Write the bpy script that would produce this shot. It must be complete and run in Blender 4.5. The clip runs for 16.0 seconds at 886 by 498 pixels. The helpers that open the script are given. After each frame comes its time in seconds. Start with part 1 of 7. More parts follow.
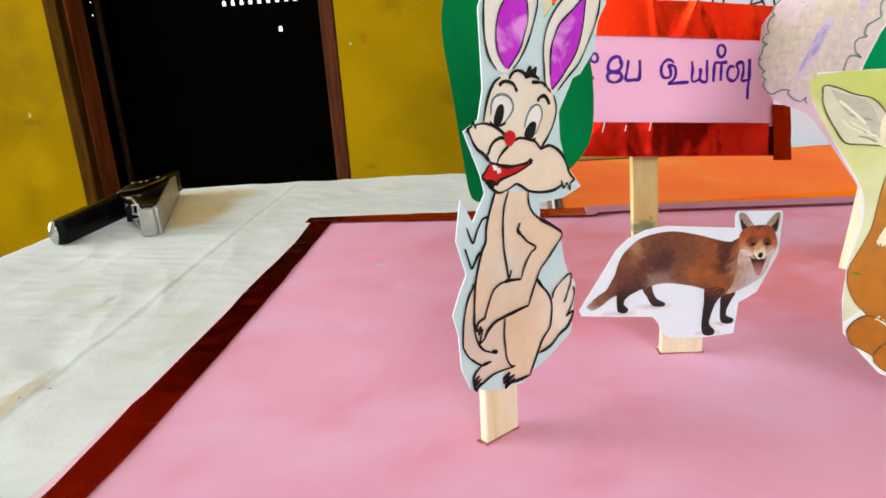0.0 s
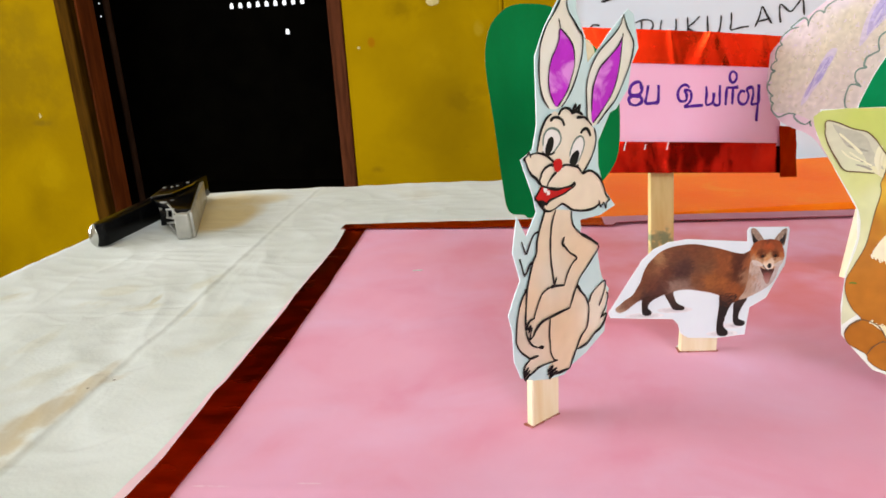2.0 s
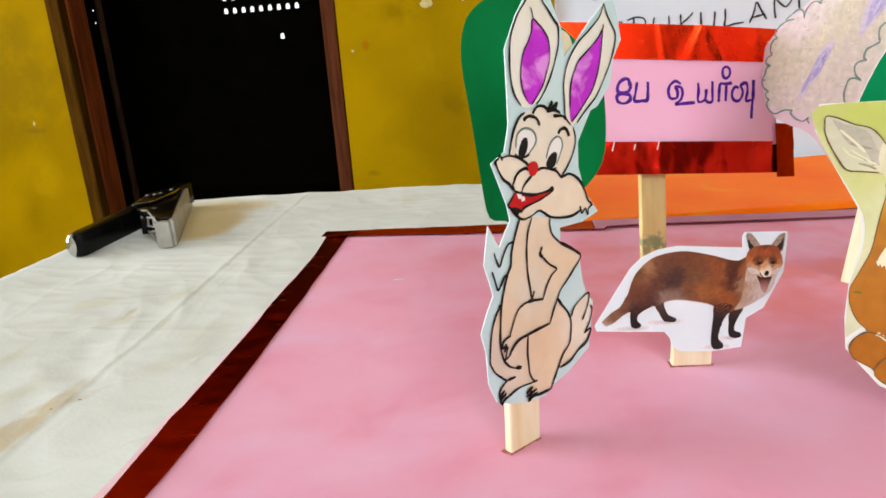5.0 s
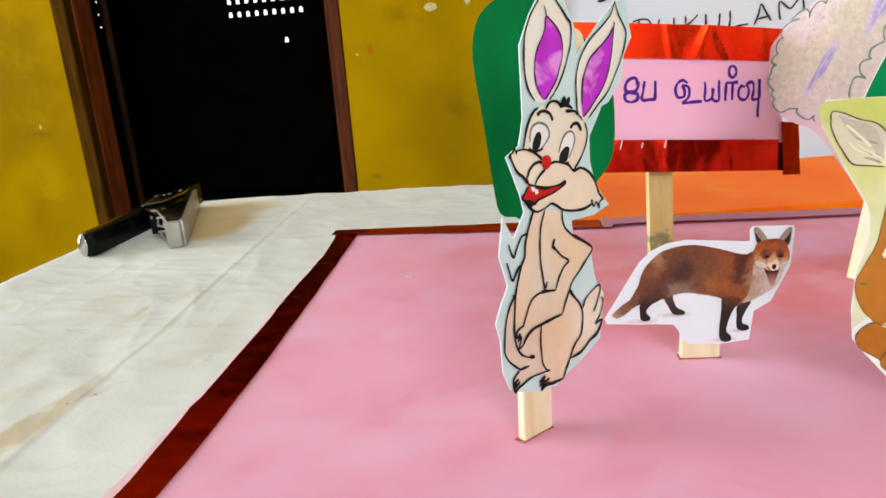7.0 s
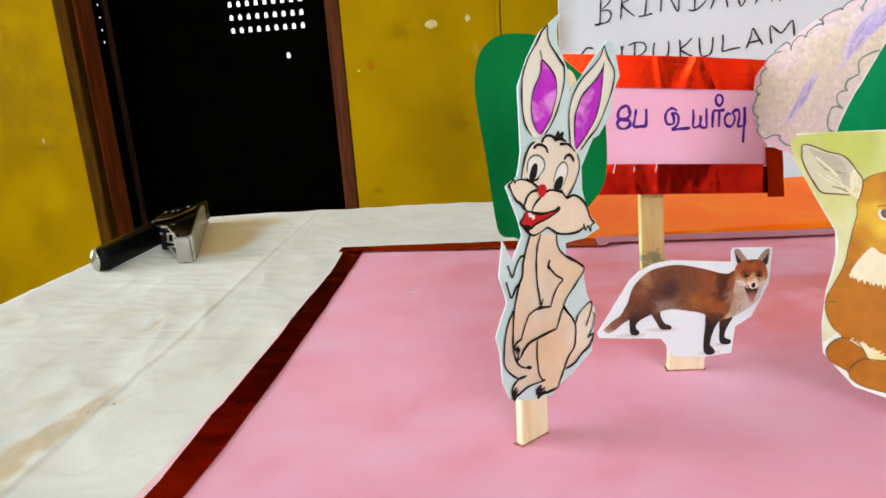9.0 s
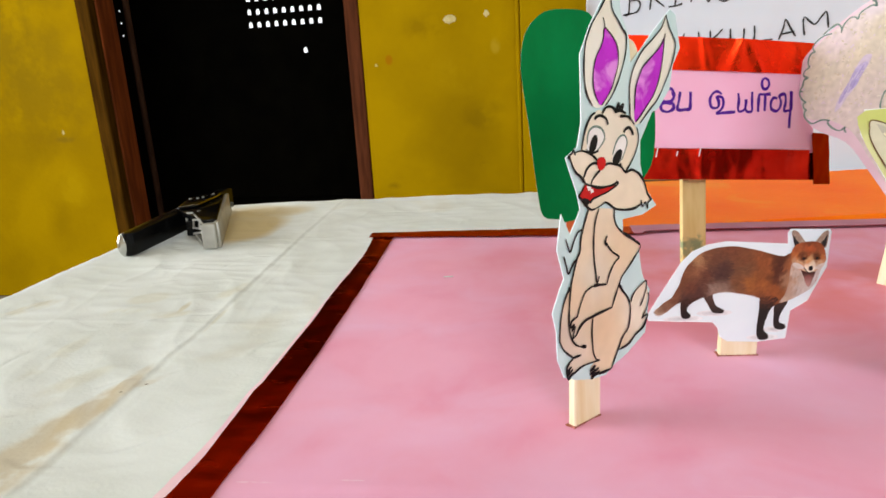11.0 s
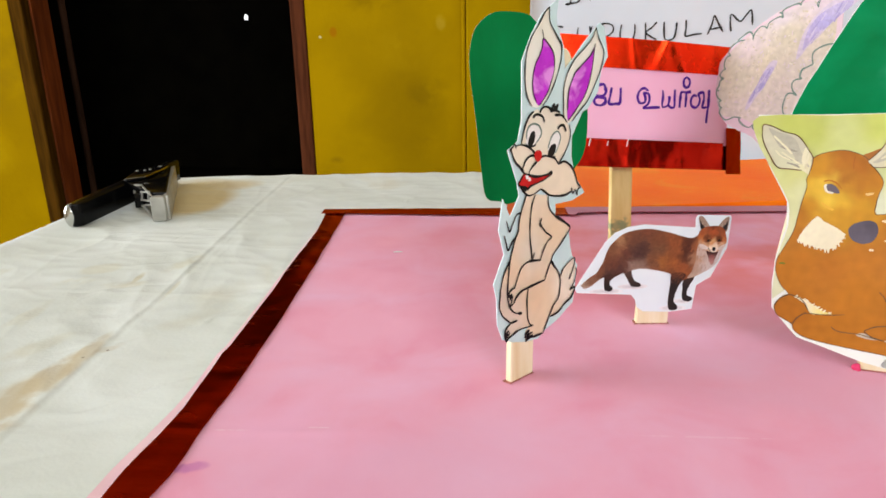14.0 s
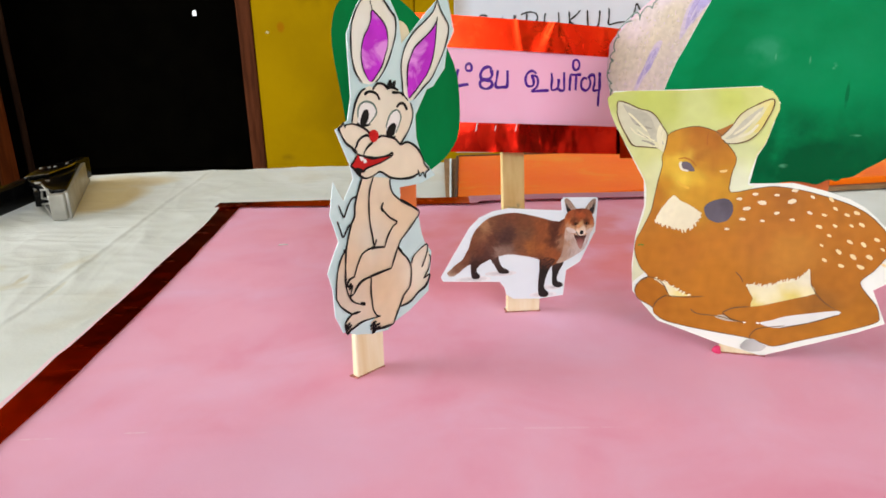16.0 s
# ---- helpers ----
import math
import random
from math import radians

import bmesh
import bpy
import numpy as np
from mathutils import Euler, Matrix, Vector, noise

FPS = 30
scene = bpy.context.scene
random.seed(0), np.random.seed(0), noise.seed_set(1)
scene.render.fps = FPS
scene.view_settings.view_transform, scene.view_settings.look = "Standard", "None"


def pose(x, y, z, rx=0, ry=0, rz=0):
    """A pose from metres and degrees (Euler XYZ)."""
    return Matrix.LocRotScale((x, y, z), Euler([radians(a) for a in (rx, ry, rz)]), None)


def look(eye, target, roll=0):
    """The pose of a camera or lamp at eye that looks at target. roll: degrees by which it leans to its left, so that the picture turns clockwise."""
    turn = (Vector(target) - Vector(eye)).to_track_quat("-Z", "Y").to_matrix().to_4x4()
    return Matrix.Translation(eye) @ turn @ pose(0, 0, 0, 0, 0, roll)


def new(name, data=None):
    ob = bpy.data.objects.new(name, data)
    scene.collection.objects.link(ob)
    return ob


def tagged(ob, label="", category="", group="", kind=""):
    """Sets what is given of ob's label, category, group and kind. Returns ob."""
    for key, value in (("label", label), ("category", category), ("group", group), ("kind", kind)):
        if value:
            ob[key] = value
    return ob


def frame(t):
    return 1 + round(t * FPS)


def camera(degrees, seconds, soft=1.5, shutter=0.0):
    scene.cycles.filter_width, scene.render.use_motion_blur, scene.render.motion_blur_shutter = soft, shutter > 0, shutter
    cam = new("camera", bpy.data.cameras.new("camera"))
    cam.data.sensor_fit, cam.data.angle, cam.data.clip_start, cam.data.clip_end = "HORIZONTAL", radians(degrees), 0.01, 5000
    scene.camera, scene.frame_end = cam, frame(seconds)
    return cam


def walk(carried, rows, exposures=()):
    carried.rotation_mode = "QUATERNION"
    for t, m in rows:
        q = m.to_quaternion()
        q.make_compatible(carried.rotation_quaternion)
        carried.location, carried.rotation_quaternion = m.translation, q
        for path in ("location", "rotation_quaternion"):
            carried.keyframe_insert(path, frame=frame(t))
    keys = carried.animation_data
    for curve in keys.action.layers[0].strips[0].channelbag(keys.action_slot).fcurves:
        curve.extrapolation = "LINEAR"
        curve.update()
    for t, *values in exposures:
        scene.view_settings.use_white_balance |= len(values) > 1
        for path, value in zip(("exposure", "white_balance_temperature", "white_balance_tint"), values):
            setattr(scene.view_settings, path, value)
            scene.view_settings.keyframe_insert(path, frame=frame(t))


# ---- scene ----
cam = camera(65.8, 16.0, 1.65)
# seconds, eye in metres, yaw, pitch, roll in degrees
ROWS = [
    (0, 0.0165, 0.0117, 0.0660, 11.48, -17.27, -3.78),
    (0.5, 0.0123, 0.0091, 0.0681, 11.82, -16.95, -3.47),
    (1, 0.0122, -0.0022, 0.0745, 12.15, -16.18, -3.46),
    (1.5, 0.0086, -0.0027, 0.0723, 11.54, -16.88, -3.13),
    (2, 0.0102, -0.0071, 0.0733, 11.66, -17.03, -3.28),
    (2.5, 0.0151, -0.0073, 0.0770, 11.57, -16.38, -3.83),
    (3, 0.0145, -0.0022, 0.0761, 11.40, -16.44, -4.08),
    (3.5, 0.0167, -0.0028, 0.0759, 11.51, -16.12, -4.34),
    (4, 0.0134, -0.0039, 0.0753, 12.14, -16.31, -4.22),
    (4.2, 0.0137, -0.0022, 0.0741, 11.81, -16.60, -4.18),
    (6.3, 0.0114, 0.0074, 0.0693, 11.48, -16.90, -3.96),
    (6.5, 0.0107, 0.0047, 0.0686, 11.83, -16.54, -4.22),
    (7, 0.0121, 0.0009, 0.0705, 11.84, -16.53, -4.10),
    (7.5, 0.0126, -0.0063, 0.0739, 12.14, -15.91, -4.27),
    (8, 0.0124, -0.0099, 0.0760, 11.83, -15.57, -4.10),
    (8.5, 0.0130, -0.0112, 0.0767, 11.78, -15.40, -4.11),
    (9, 0.0134, -0.0101, 0.0750, 11.72, -15.36, -3.88),
    (9.5, 0.0130, -0.0102, 0.0741, 12.02, -15.38, -3.93),
    (10, 0.0062, -0.0086, 0.0704, 12.59, -15.77, -3.65),
    (10.2, 0.0064, -0.0068, 0.0690, 12.92, -15.49, -3.51),
    (12.5, 0.0018, -0.0204, 0.0748, 12.19, -16.35, -2.79),
    (13, 0.0060, -0.0226, 0.0759, 10.56, -17.31, -3.29),
    (13.5, 0.0084, -0.0241, 0.0779, 8.60, -17.80, -2.32),
    (14, 0.0058, -0.0271, 0.0759, 7.80, -17.74, -1.02),
    (14.5, 0.0072, -0.0222, 0.0734, 6.66, -17.90, -0.34),
    (15, 0.0206, -0.0190, 0.0706, 5.79, -18.15, -0.78),
    (15.5, 0.0278, -0.0178, 0.0712, 5.35, -18.13, -1.47),
    (16, 0.0306, -0.0170, 0.0709, 4.53, -18.13, -1.34),
]
walk(cam, [(t, pose(x, y, z, 90 + pitch, 0, yaw) @ pose(0, 0, 0, 0, 0, roll)) for t, x, y, z, yaw, pitch, roll in ROWS],
     [(0, 0.05, 6280, 9), (1.5, 0.04, 6500, 10), (14.5, 0.03, 6500, 10), (16, -0.02, 6460, 10)])

# ---- light ----
world = bpy.data.worlds.new("world")
scene.world = world
world.use_nodes = True
wn = world.node_tree.nodes
sky = wn.new("ShaderNodeTexSky")
sky.sky_type = 'NISHITA'
sky.sun_disc = False
sky.sun_elevation, sky.sun_rotation = radians(48), radians(200)
wn["Background"].inputs["Strength"].default_value = 0.12
world.node_tree.links.new(sky.outputs[0], wn["Background"].inputs["Color"])


def window_light(name, m, w, h, power, colour):
    data = bpy.data.lights.new(name, 'AREA')
    data.shape, data.size, data.size_y, data.energy, data.color = 'RECTANGLE', w, h, power, colour
    ob = new(name, data)
    ob.matrix_world = m
    return ob


# daylight through the window in the left wall, and an added unseen fill lamp behind
window_light("window_light_left", look((-2.9, -0.35, 0.65), (0.0, 0.2, 0.0)), 2.0, 1.5, 106, (0.975, 0.98, 0.975))
window_light("fill_light_rear", look((1.3, -2.86, 1.2), (0.3, 0.0, 0.2)), 1.5, 1.2, 51, (0.97, 0.975, 0.97))

# ---- materials ----


def lin(r, g, b):
    """Colour from 0-255 display values."""
    return tuple(((c / 255) / 12.92 if c < 10.3 else ((c / 255 + 0.055) / 1.055) ** 2.4) for c in (r, g, b)) + (1.0,)


def mat(name, a, b=None, rough=0.6, metal=0.0, scale=60.0, stretch=(1, 1, 1), fine=900.0, bump=0.15, depth=0.0005, coat=0.0, c=None, cscale=8.0, cpos=(0.5, 0.7), sheen=0.0, mid=(0.35, 0.65), spec=0.25):
    """Two-scale surface: colours a and b mixed by a cloud of the given scale, larger patches of colour c, and fine
    relief.
    """
    m = bpy.data.materials.new(name)
    m.use_nodes = True
    n, l = m.node_tree.nodes, m.node_tree.links
    p = n["Principled BSDF"]
    co = n.new("ShaderNodeTexCoord")
    mp = n.new("ShaderNodeMapping")
    mp.inputs["Scale"].default_value = stretch
    l.new(co.outputs["Object"], mp.inputs[0])
    t1 = n.new("ShaderNodeTexNoise")
    t1.inputs["Scale"].default_value, t1.inputs["Detail"].default_value = scale, 6
    l.new(mp.outputs[0], t1.inputs["Vector"])
    ramp = n.new("ShaderNodeValToRGB")
    ramp.color_ramp.elements[0].position, ramp.color_ramp.elements[1].position = mid
    ramp.color_ramp.elements[0].color, ramp.color_ramp.elements[1].color = a, b or a
    l.new(t1.outputs["Fac"], ramp.inputs[0])
    out = ramp.outputs[0]
    if c:
        t3 = n.new("ShaderNodeTexNoise")
        t3.inputs["Scale"].default_value, t3.inputs["Detail"].default_value, t3.inputs["Distortion"].default_value = cscale, 5, 0.6
        l.new(mp.outputs[0], t3.inputs["Vector"])
        r3 = n.new("ShaderNodeValToRGB")
        r3.color_ramp.elements[0].position, r3.color_ramp.elements[1].position = cpos
        l.new(t3.outputs["Fac"], r3.inputs[0])
        mx = n.new("ShaderNodeMix")
        mx.data_type = 'RGBA'
        l.new(r3.outputs[0], mx.inputs["Factor"])
        l.new(out, mx.inputs["A"])
        mx.inputs["B"].default_value = c
        out = mx.outputs["Result"]
    l.new(out, p.inputs["Base Color"])
    t2 = n.new("ShaderNodeTexNoise")
    t2.inputs["Scale"].default_value, t2.inputs["Detail"].default_value = fine, 3
    l.new(mp.outputs[0], t2.inputs["Vector"])
    add = n.new("ShaderNodeMath")
    l.new(t1.outputs["Fac"], add.inputs[0])
    l.new(t2.outputs["Fac"], add.inputs[1])
    bp = n.new("ShaderNodeBump")
    bp.inputs["Strength"].default_value, bp.inputs["Distance"].default_value = bump, depth
    l.new(add.outputs[0], bp.inputs["Height"])
    l.new(bp.outputs[0], p.inputs["Normal"])
    rr = n.new("ShaderNodeMapRange")
    rr.inputs["To Min"].default_value, rr.inputs["To Max"].default_value = max(0.02, rough - 0.08), min(1, rough + 0.08)
    l.new(t2.outputs["Fac"], rr.inputs["Value"])
    l.new(rr.outputs[0], p.inputs["Roughness"])
    p.inputs["Metallic"].default_value = metal
    p.inputs["Specular IOR Level"].default_value = spec
    p.inputs["Coat Weight"].default_value = coat
    p.inputs["Coat Roughness"].default_value = 0.15
    p.inputs["Sheen Weight"].default_value = sheen
    return m


M_PINK = mat("pink_paper", lin(243, 170, 199), lin(239, 159, 189), 0.78, scale=48, fine=2500, bump=0.08, depth=0.0003, c=lin(245, 192, 224), cscale=36, cpos=(0.40, 0.82), spec=0.2)
M_PINK2 = mat("pink_sign_paper", lin(255, 200, 232), lin(255, 190, 224), 0.6, scale=40, fine=2500, bump=0.06, depth=0.0003)
# one red foil in lighter and darker copies, as light and reflections fall on it
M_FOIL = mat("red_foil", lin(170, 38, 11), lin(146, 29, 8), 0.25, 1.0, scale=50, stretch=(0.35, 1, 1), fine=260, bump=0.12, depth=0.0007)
M_FOIL_SIGN = mat("lit_red_foil", lin(255, 62, 22), lin(246, 44, 16), 0.27, 1.0, scale=45, fine=160, bump=0.14, depth=0.0008)
M_FOIL_LOW = mat("shaded_red_foil", lin(226, 44, 26), lin(176, 22, 12), 0.24, 1.0, scale=70, fine=160, bump=0.2, depth=0.0010)
M_MARGIN = mat("paler_pink_paper", lin(246, 214, 222), lin(240, 200, 212), 0.78, scale=60, fine=2000, bump=0.06, depth=0.0003)
M_MAUVE = mat("mauve_paper", lin(196, 132, 152), lin(180, 116, 138), 0.6, scale=60, fine=1500)
M_FOIL.node_tree.nodes["Principled BSDF"].inputs["Specular Tint"].default_value = (1.0, 0.55, 0.35, 1)
M_FOAM = mat("white_foam", lin(235, 232, 225), lin(225, 222, 215), 0.9, fine=700, bump=0.4)
M_CLOTH = mat("white_cloth", lin(223, 229, 227), lin(213, 219, 214), 0.9, scale=26, fine=700, bump=0.16, depth=0.0006, c=lin(204, 199, 178), cscale=15, cpos=(0.57, 0.88), sheen=0.1, spec=0.15)
M_WALL = mat("yellow_paint", lin(170, 136, 0), lin(152, 120, 0), 0.65, scale=3.5, fine=60, bump=0.25, depth=0.004, c=lin(136, 107, 2), cscale=2.2, cpos=(0.52, 0.8), spec=0.02)
M_WALL_PALE = mat("pale_wall", lin(222, 214, 196), lin(205, 196, 176), 0.8, scale=2, fine=50, bump=0.2, depth=0.004)
M_CHIP = mat("bare_plaster", lin(206, 192, 140), lin(190, 172, 110), 0.85, scale=60, fine=200)
M_FRAME = mat("brown_wood_frame", lin(92, 50, 30), lin(70, 36, 20), 0.7, spec=0.03, scale=14, stretch=(6, 6, 0.5), fine=120, bump=0.25, depth=0.002)
M_POST = mat("olive_brown_wood_frame", lin(84, 55, 12), lin(60, 38, 6), 0.85, spec=0.02, scale=14, stretch=(6, 6, 0.5), fine=120, bump=0.2, depth=0.002)
M_REVEAL = mat("red_brown_varnish", lin(138, 68, 30), lin(96, 45, 18), 0.5, spec=0.12, scale=12, stretch=(4, 4, 0.4), fine=100, bump=0.2, depth=0.002)
M_LEAF = mat("dark_brown_wood", lin(80, 54, 40), lin(56, 37, 27), 0.75, spec=0.05, scale=12, stretch=(4, 4, 0.5), fine=100)
# back room surfaces: the missing light is in these near-black base colours
M_UNLIT_ROOM = mat("unlit_room_wall", lin(36, 29, 20), lin(28, 22, 15), 0.9, spec=0.1, scale=3, fine=40)
M_UNLIT_DOOR = mat("unlit_metal_door", lin(30, 26, 18), lin(20, 17, 12), 0.8, spec=0.1, scale=6, fine=80)
M_FLOOR = mat("grey_cement", lin(140, 132, 120), lin(120, 112, 100), 0.7, scale=3, fine=50)
M_CEIL = mat("white_ceiling", lin(232, 230, 224), lin(222, 220, 212), 0.9, scale=2, fine=30)
M_TABLE = mat("dark_table_wood", lin(96, 62, 38), lin(74, 46, 28), 0.5, scale=10, stretch=(1, 8, 8), fine=90)
M_WOOD = mat("stick_wood", lin(240, 231, 202), lin(232, 217, 178), 0.65, scale=180, stretch=(3, 3, 0.3), fine=1500, bump=0.2, depth=0.0002, c=lin(222, 198, 146), cscale=60, cpos=(0.55, 0.8))
M_WOODPAINT = mat("paint_marked_stick_wood", lin(232, 212, 148), lin(220, 196, 126), 0.65, scale=160, stretch=(2, 2, 0.4), fine=1500, bump=0.2, depth=0.0002)
M_CARD = mat("white_card", lin(230, 244, 250), lin(223, 238, 246), 0.6, scale=90, fine=2500, bump=0.08, depth=0.0002)
M_DEERCARD = mat("green_tinged_card", lin(238, 243, 238), lin(230, 237, 230), 0.6, scale=90, fine=2500, bump=0.08, depth=0.0002)
M_BLUE = mat("pale_blue_card", lin(208, 234, 236), lin(196, 226, 230), 0.55, scale=70, fine=2500, bump=0.08, depth=0.0002)
M_EARCREAM = mat("ivory_crayon", lin(240, 241, 232), lin(236, 234, 218), 0.6, scale=110, fine=2600, bump=0.12, depth=0.0002)
# the pale clouds in the magenta imitate glossy highlights
M_MAGENTA = mat("magenta_marker", lin(206, 54, 224), lin(184, 40, 202), 0.3, scale=160, fine=1200, bump=0.2, depth=0.0004, c=lin(232, 150, 240), cscale=190, cpos=(0.52, 0.66))
M_BLACK = mat("black_marker", lin(12, 13, 13), lin(24, 25, 26), 0.5, scale=300, fine=2000)
M_GREYLINE = mat("green_grey_pencil", lin(96, 122, 112), lin(126, 146, 136), 0.6, scale=500, fine=2500)
M_RED = mat("red_marker", lin(206, 30, 30), lin(186, 22, 26), 0.4, scale=200, fine=1500)
M_WHITE = mat("white_paint", lin(244, 244, 242), lin(236, 236, 234), 0.55, scale=200, fine=2000)


def painted(name, rough, spec=0.25, scale=300.0, stretch=(1, 1, 1), low=0.94, high=1.04, bump=0.06):
    """Paint or print laid on paper: its colour is the tone put down at each place, slightly uneven."""
    m = mat(name, (low, low, low, 1), (high, high, high, 1), rough, scale=scale, stretch=stretch, fine=2200, bump=bump, depth=0.0002, spec=spec)
    n, l = m.node_tree.nodes, m.node_tree.links
    p = n["Principled BSDF"]
    tone, mx = n.new("ShaderNodeAttribute"), n.new("ShaderNodeMix")
    tone.attribute_name = "paint"
    mx.data_type, mx.blend_type = 'RGBA', 'MULTIPLY'
    mx.inputs["Factor"].default_value = 1
    old = p.inputs["Base Color"].links[0].from_socket
    l.new(old, mx.inputs["A"])
    l.new(tone.outputs["Color"], mx.inputs["B"])
    l.new(mx.outputs["Result"], p.inputs["Base Color"])
    return m


M_PRINT = painted("colour_print", 0.5, scale=500, low=0.9, high=1.08, bump=0.03)
M_WATER = painted("watercolour", 0.6, scale=90, low=0.94, high=1.05)
M_CRAYON = painted("crayon_wash", 0.6, scale=70, low=0.95, high=1.03, bump=0.1)
M_DEERLINE = mat("brown_outline", lin(96, 72, 48), lin(120, 90, 58), 0.55, scale=300, fine=2400)
M_GREEN = mat("green_poster_paint", lin(0, 140, 82), lin(0, 121, 67), 0.42, scale=22, stretch=(1, 1, 1.3), fine=110, bump=0.3, depth=0.0008, c=lin(6, 146, 90), cscale=34, cpos=(0.5, 0.75), spec=0.07)
M_GREEN2 = mat("deep_green_paint", lin(0, 120, 62), lin(0, 108, 52), 0.55, scale=40, stretch=(2, 2, 1), fine=600, bump=0.2, depth=0.0004, spec=0.06)
M_TRUNK = mat("orange_brown_paint", lin(206, 110, 54), lin(188, 94, 44), 0.6, scale=60, fine=1500)
M_PINKEDGE = mat("pale_pink_card", lin(222, 196, 207), lin(214, 184, 198), 0.65, scale=80, fine=2500, bump=0.08, depth=0.0002)
M_PURPLE = mat("purple_marker", lin(88, 12, 156), lin(72, 8, 136), 0.4, scale=300, fine=1800)
# yellower patches paint the glare that lies on the orange
M_ORANGE = mat("orange_glossy_paint", lin(255, 126, 12), lin(252, 108, 4), 0.6, scale=16, fine=400, bump=0.2, depth=0.0005, c=lin(248, 160, 44), cscale=26, cpos=(0.56, 0.8), spec=0.1)
M_CARDBOARD = mat("brown_cardboard", lin(150, 116, 84), lin(126, 96, 66), 0.85, scale=70, fine=1500)
M_BOARDWHITE = mat("white_chart_paper", lin(208, 217, 230), lin(201, 211, 225), 0.6, scale=14, fine=1200, bump=0.05, depth=0.0003)
M_INK = mat("black_ink", lin(30, 30, 32), lin(52, 52, 54), 0.5, scale=200, fine=1500)
M_CHROME = mat("worn_chrome", lin(214, 214, 210), lin(190, 190, 186), 0.16, 1.0, scale=60, fine=900, bump=0.05, depth=0.0003)
M_PLATE = mat("satin_steel_plate", lin(178, 177, 170), lin(158, 157, 150), 0.4, 0.5, scale=90, fine=900, bump=0.05, depth=0.0003)
M_BLKPLASTIC = mat("black_plastic", lin(8, 8, 9), lin(12, 12, 13), 0.2, scale=80, fine=1200, bump=0.05, depth=0.0002, spec=0.15)
M_SLIT = mat("torn_brown_paper", lin(150, 88, 70), lin(190, 120, 112), 0.85, scale=900, fine=2500, mid=(0.42, 0.58))
M_PINKWAX = mat("pink_putty", lin(232, 70, 120), lin(214, 56, 104), 0.5, scale=300, fine=1500)


def stain_or_light(m, x, y, yaw, w, h, colour, amount, flat=True, cloud=110, lo=0.03, hi=0.45, deep=0.0):
    """A blot of colour on a material, real stain or painted light and shade, centred at (x, y) of its object, w by h
    metres, with a cloudy edge.
    """
    n, l = m.node_tree.nodes, m.node_tree.links
    p = n["Principled BSDF"]
    old = p.inputs["Base Color"].links[0].from_socket
    co, mp, gr, no, mu, ra, mx = (n.new("ShaderNode" + k) for k in ("TexCoord", "Mapping", "TexGradient", "TexNoise", "Math", "MapRange", "Mix"))
    mp.vector_type = 'TEXTURE'
    mp.inputs["Location"].default_value, mp.inputs["Rotation"].default_value, mp.inputs["Scale"].default_value = (x, y, TZ) if flat else (x, deep, y), (0, 0, radians(yaw)) if flat else (0, -radians(yaw), 0), (w / 2, h / 2, 1) if flat else (w / 2, 1, h / 2)
    l.new(co.outputs["Object"], mp.inputs[0])
    gr.gradient_type = 'SPHERICAL'
    l.new(mp.outputs[0], gr.inputs[0])
    no.inputs["Scale"].default_value, no.inputs["Detail"].default_value = cloud, 6
    l.new(co.outputs["Object"], no.inputs["Vector"])
    mu.operation = 'MULTIPLY'
    l.new(gr.outputs["Fac"], mu.inputs[0])
    rc = n.new("ShaderNodeMapRange")
    rc.inputs["From Min"].default_value, rc.inputs["From Max"].default_value, rc.inputs["To Max"].default_value = 0.36, 0.66, 1.2
    l.new(no.outputs["Fac"], rc.inputs["Value"])
    l.new(rc.outputs[0], mu.inputs[1])
    ra.inputs["From Min"].default_value, ra.inputs["From Max"].default_value, ra.inputs["To Max"].default_value = lo, hi, amount
    l.new(mu.outputs[0], ra.inputs["Value"])
    mx.data_type = 'RGBA'
    l.new(ra.outputs[0], mx.inputs["Factor"])
    l.new(old, mx.inputs["A"])
    mx.inputs["B"].default_value = colour
    l.new(mx.outputs["Result"], p.inputs["Base Color"])


TZ = -0.0275
WY1 = 2.25
for x, y, yaw, w, h, k in ((-0.1440, 0.166, 97, 0.040, 0.008, 0.6), (-0.1448, 0.148, 96, 0.046, 0.014, 0.65), (-0.1468, 0.125, 96, 0.060, 0.024, 0.7), (-0.1385, 0.172, 60, 0.012, 0.006, 0.3)):
    stain_or_light(M_CLOTH, x, y, yaw, w, h, lin(192, 176, 140), k, cloud=70, lo=0.0, hi=0.3)
for x, y, yaw, w, h, k in ((-0.1927, 0.2326, 20, 0.022, 0.014, 0.4), (-0.192, 0.2492, 30, 0.022, 0.016, 0.3), (-0.168, 0.2395, 100, 0.016, 0.004, 0.6), (-0.1704, 0.2301, 20, 0.024, 0.010, 0.4), (-0.157, 0.2603, 75, 0.030, 0.012, 0.35), (-0.2419, 0.2347, 60, 0.03, 0.014, 0.4), (-0.187, 0.187, 95, 0.05, 0.010, 0.25), (-0.1465, 0.235, 98, 0.05, 0.003, 0.35), (-0.165, 0.170, 60, 0.03, 0.012, 0.25)):
    stain_or_light(M_CLOTH, x, y, yaw, w, h, lin(196, 188, 152), k, cloud=90, lo=0.0, hi=0.4)
# soft warm shadow to the right of the stapler, painted into the cloth colour
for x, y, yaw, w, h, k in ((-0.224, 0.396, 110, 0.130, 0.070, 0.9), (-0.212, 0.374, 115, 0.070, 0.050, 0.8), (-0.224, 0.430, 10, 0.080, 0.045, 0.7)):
    stain_or_light(M_CLOTH, x, y, yaw, w, h, lin(204, 184, 132), k, cloud=9, lo=0.0, hi=0.34)
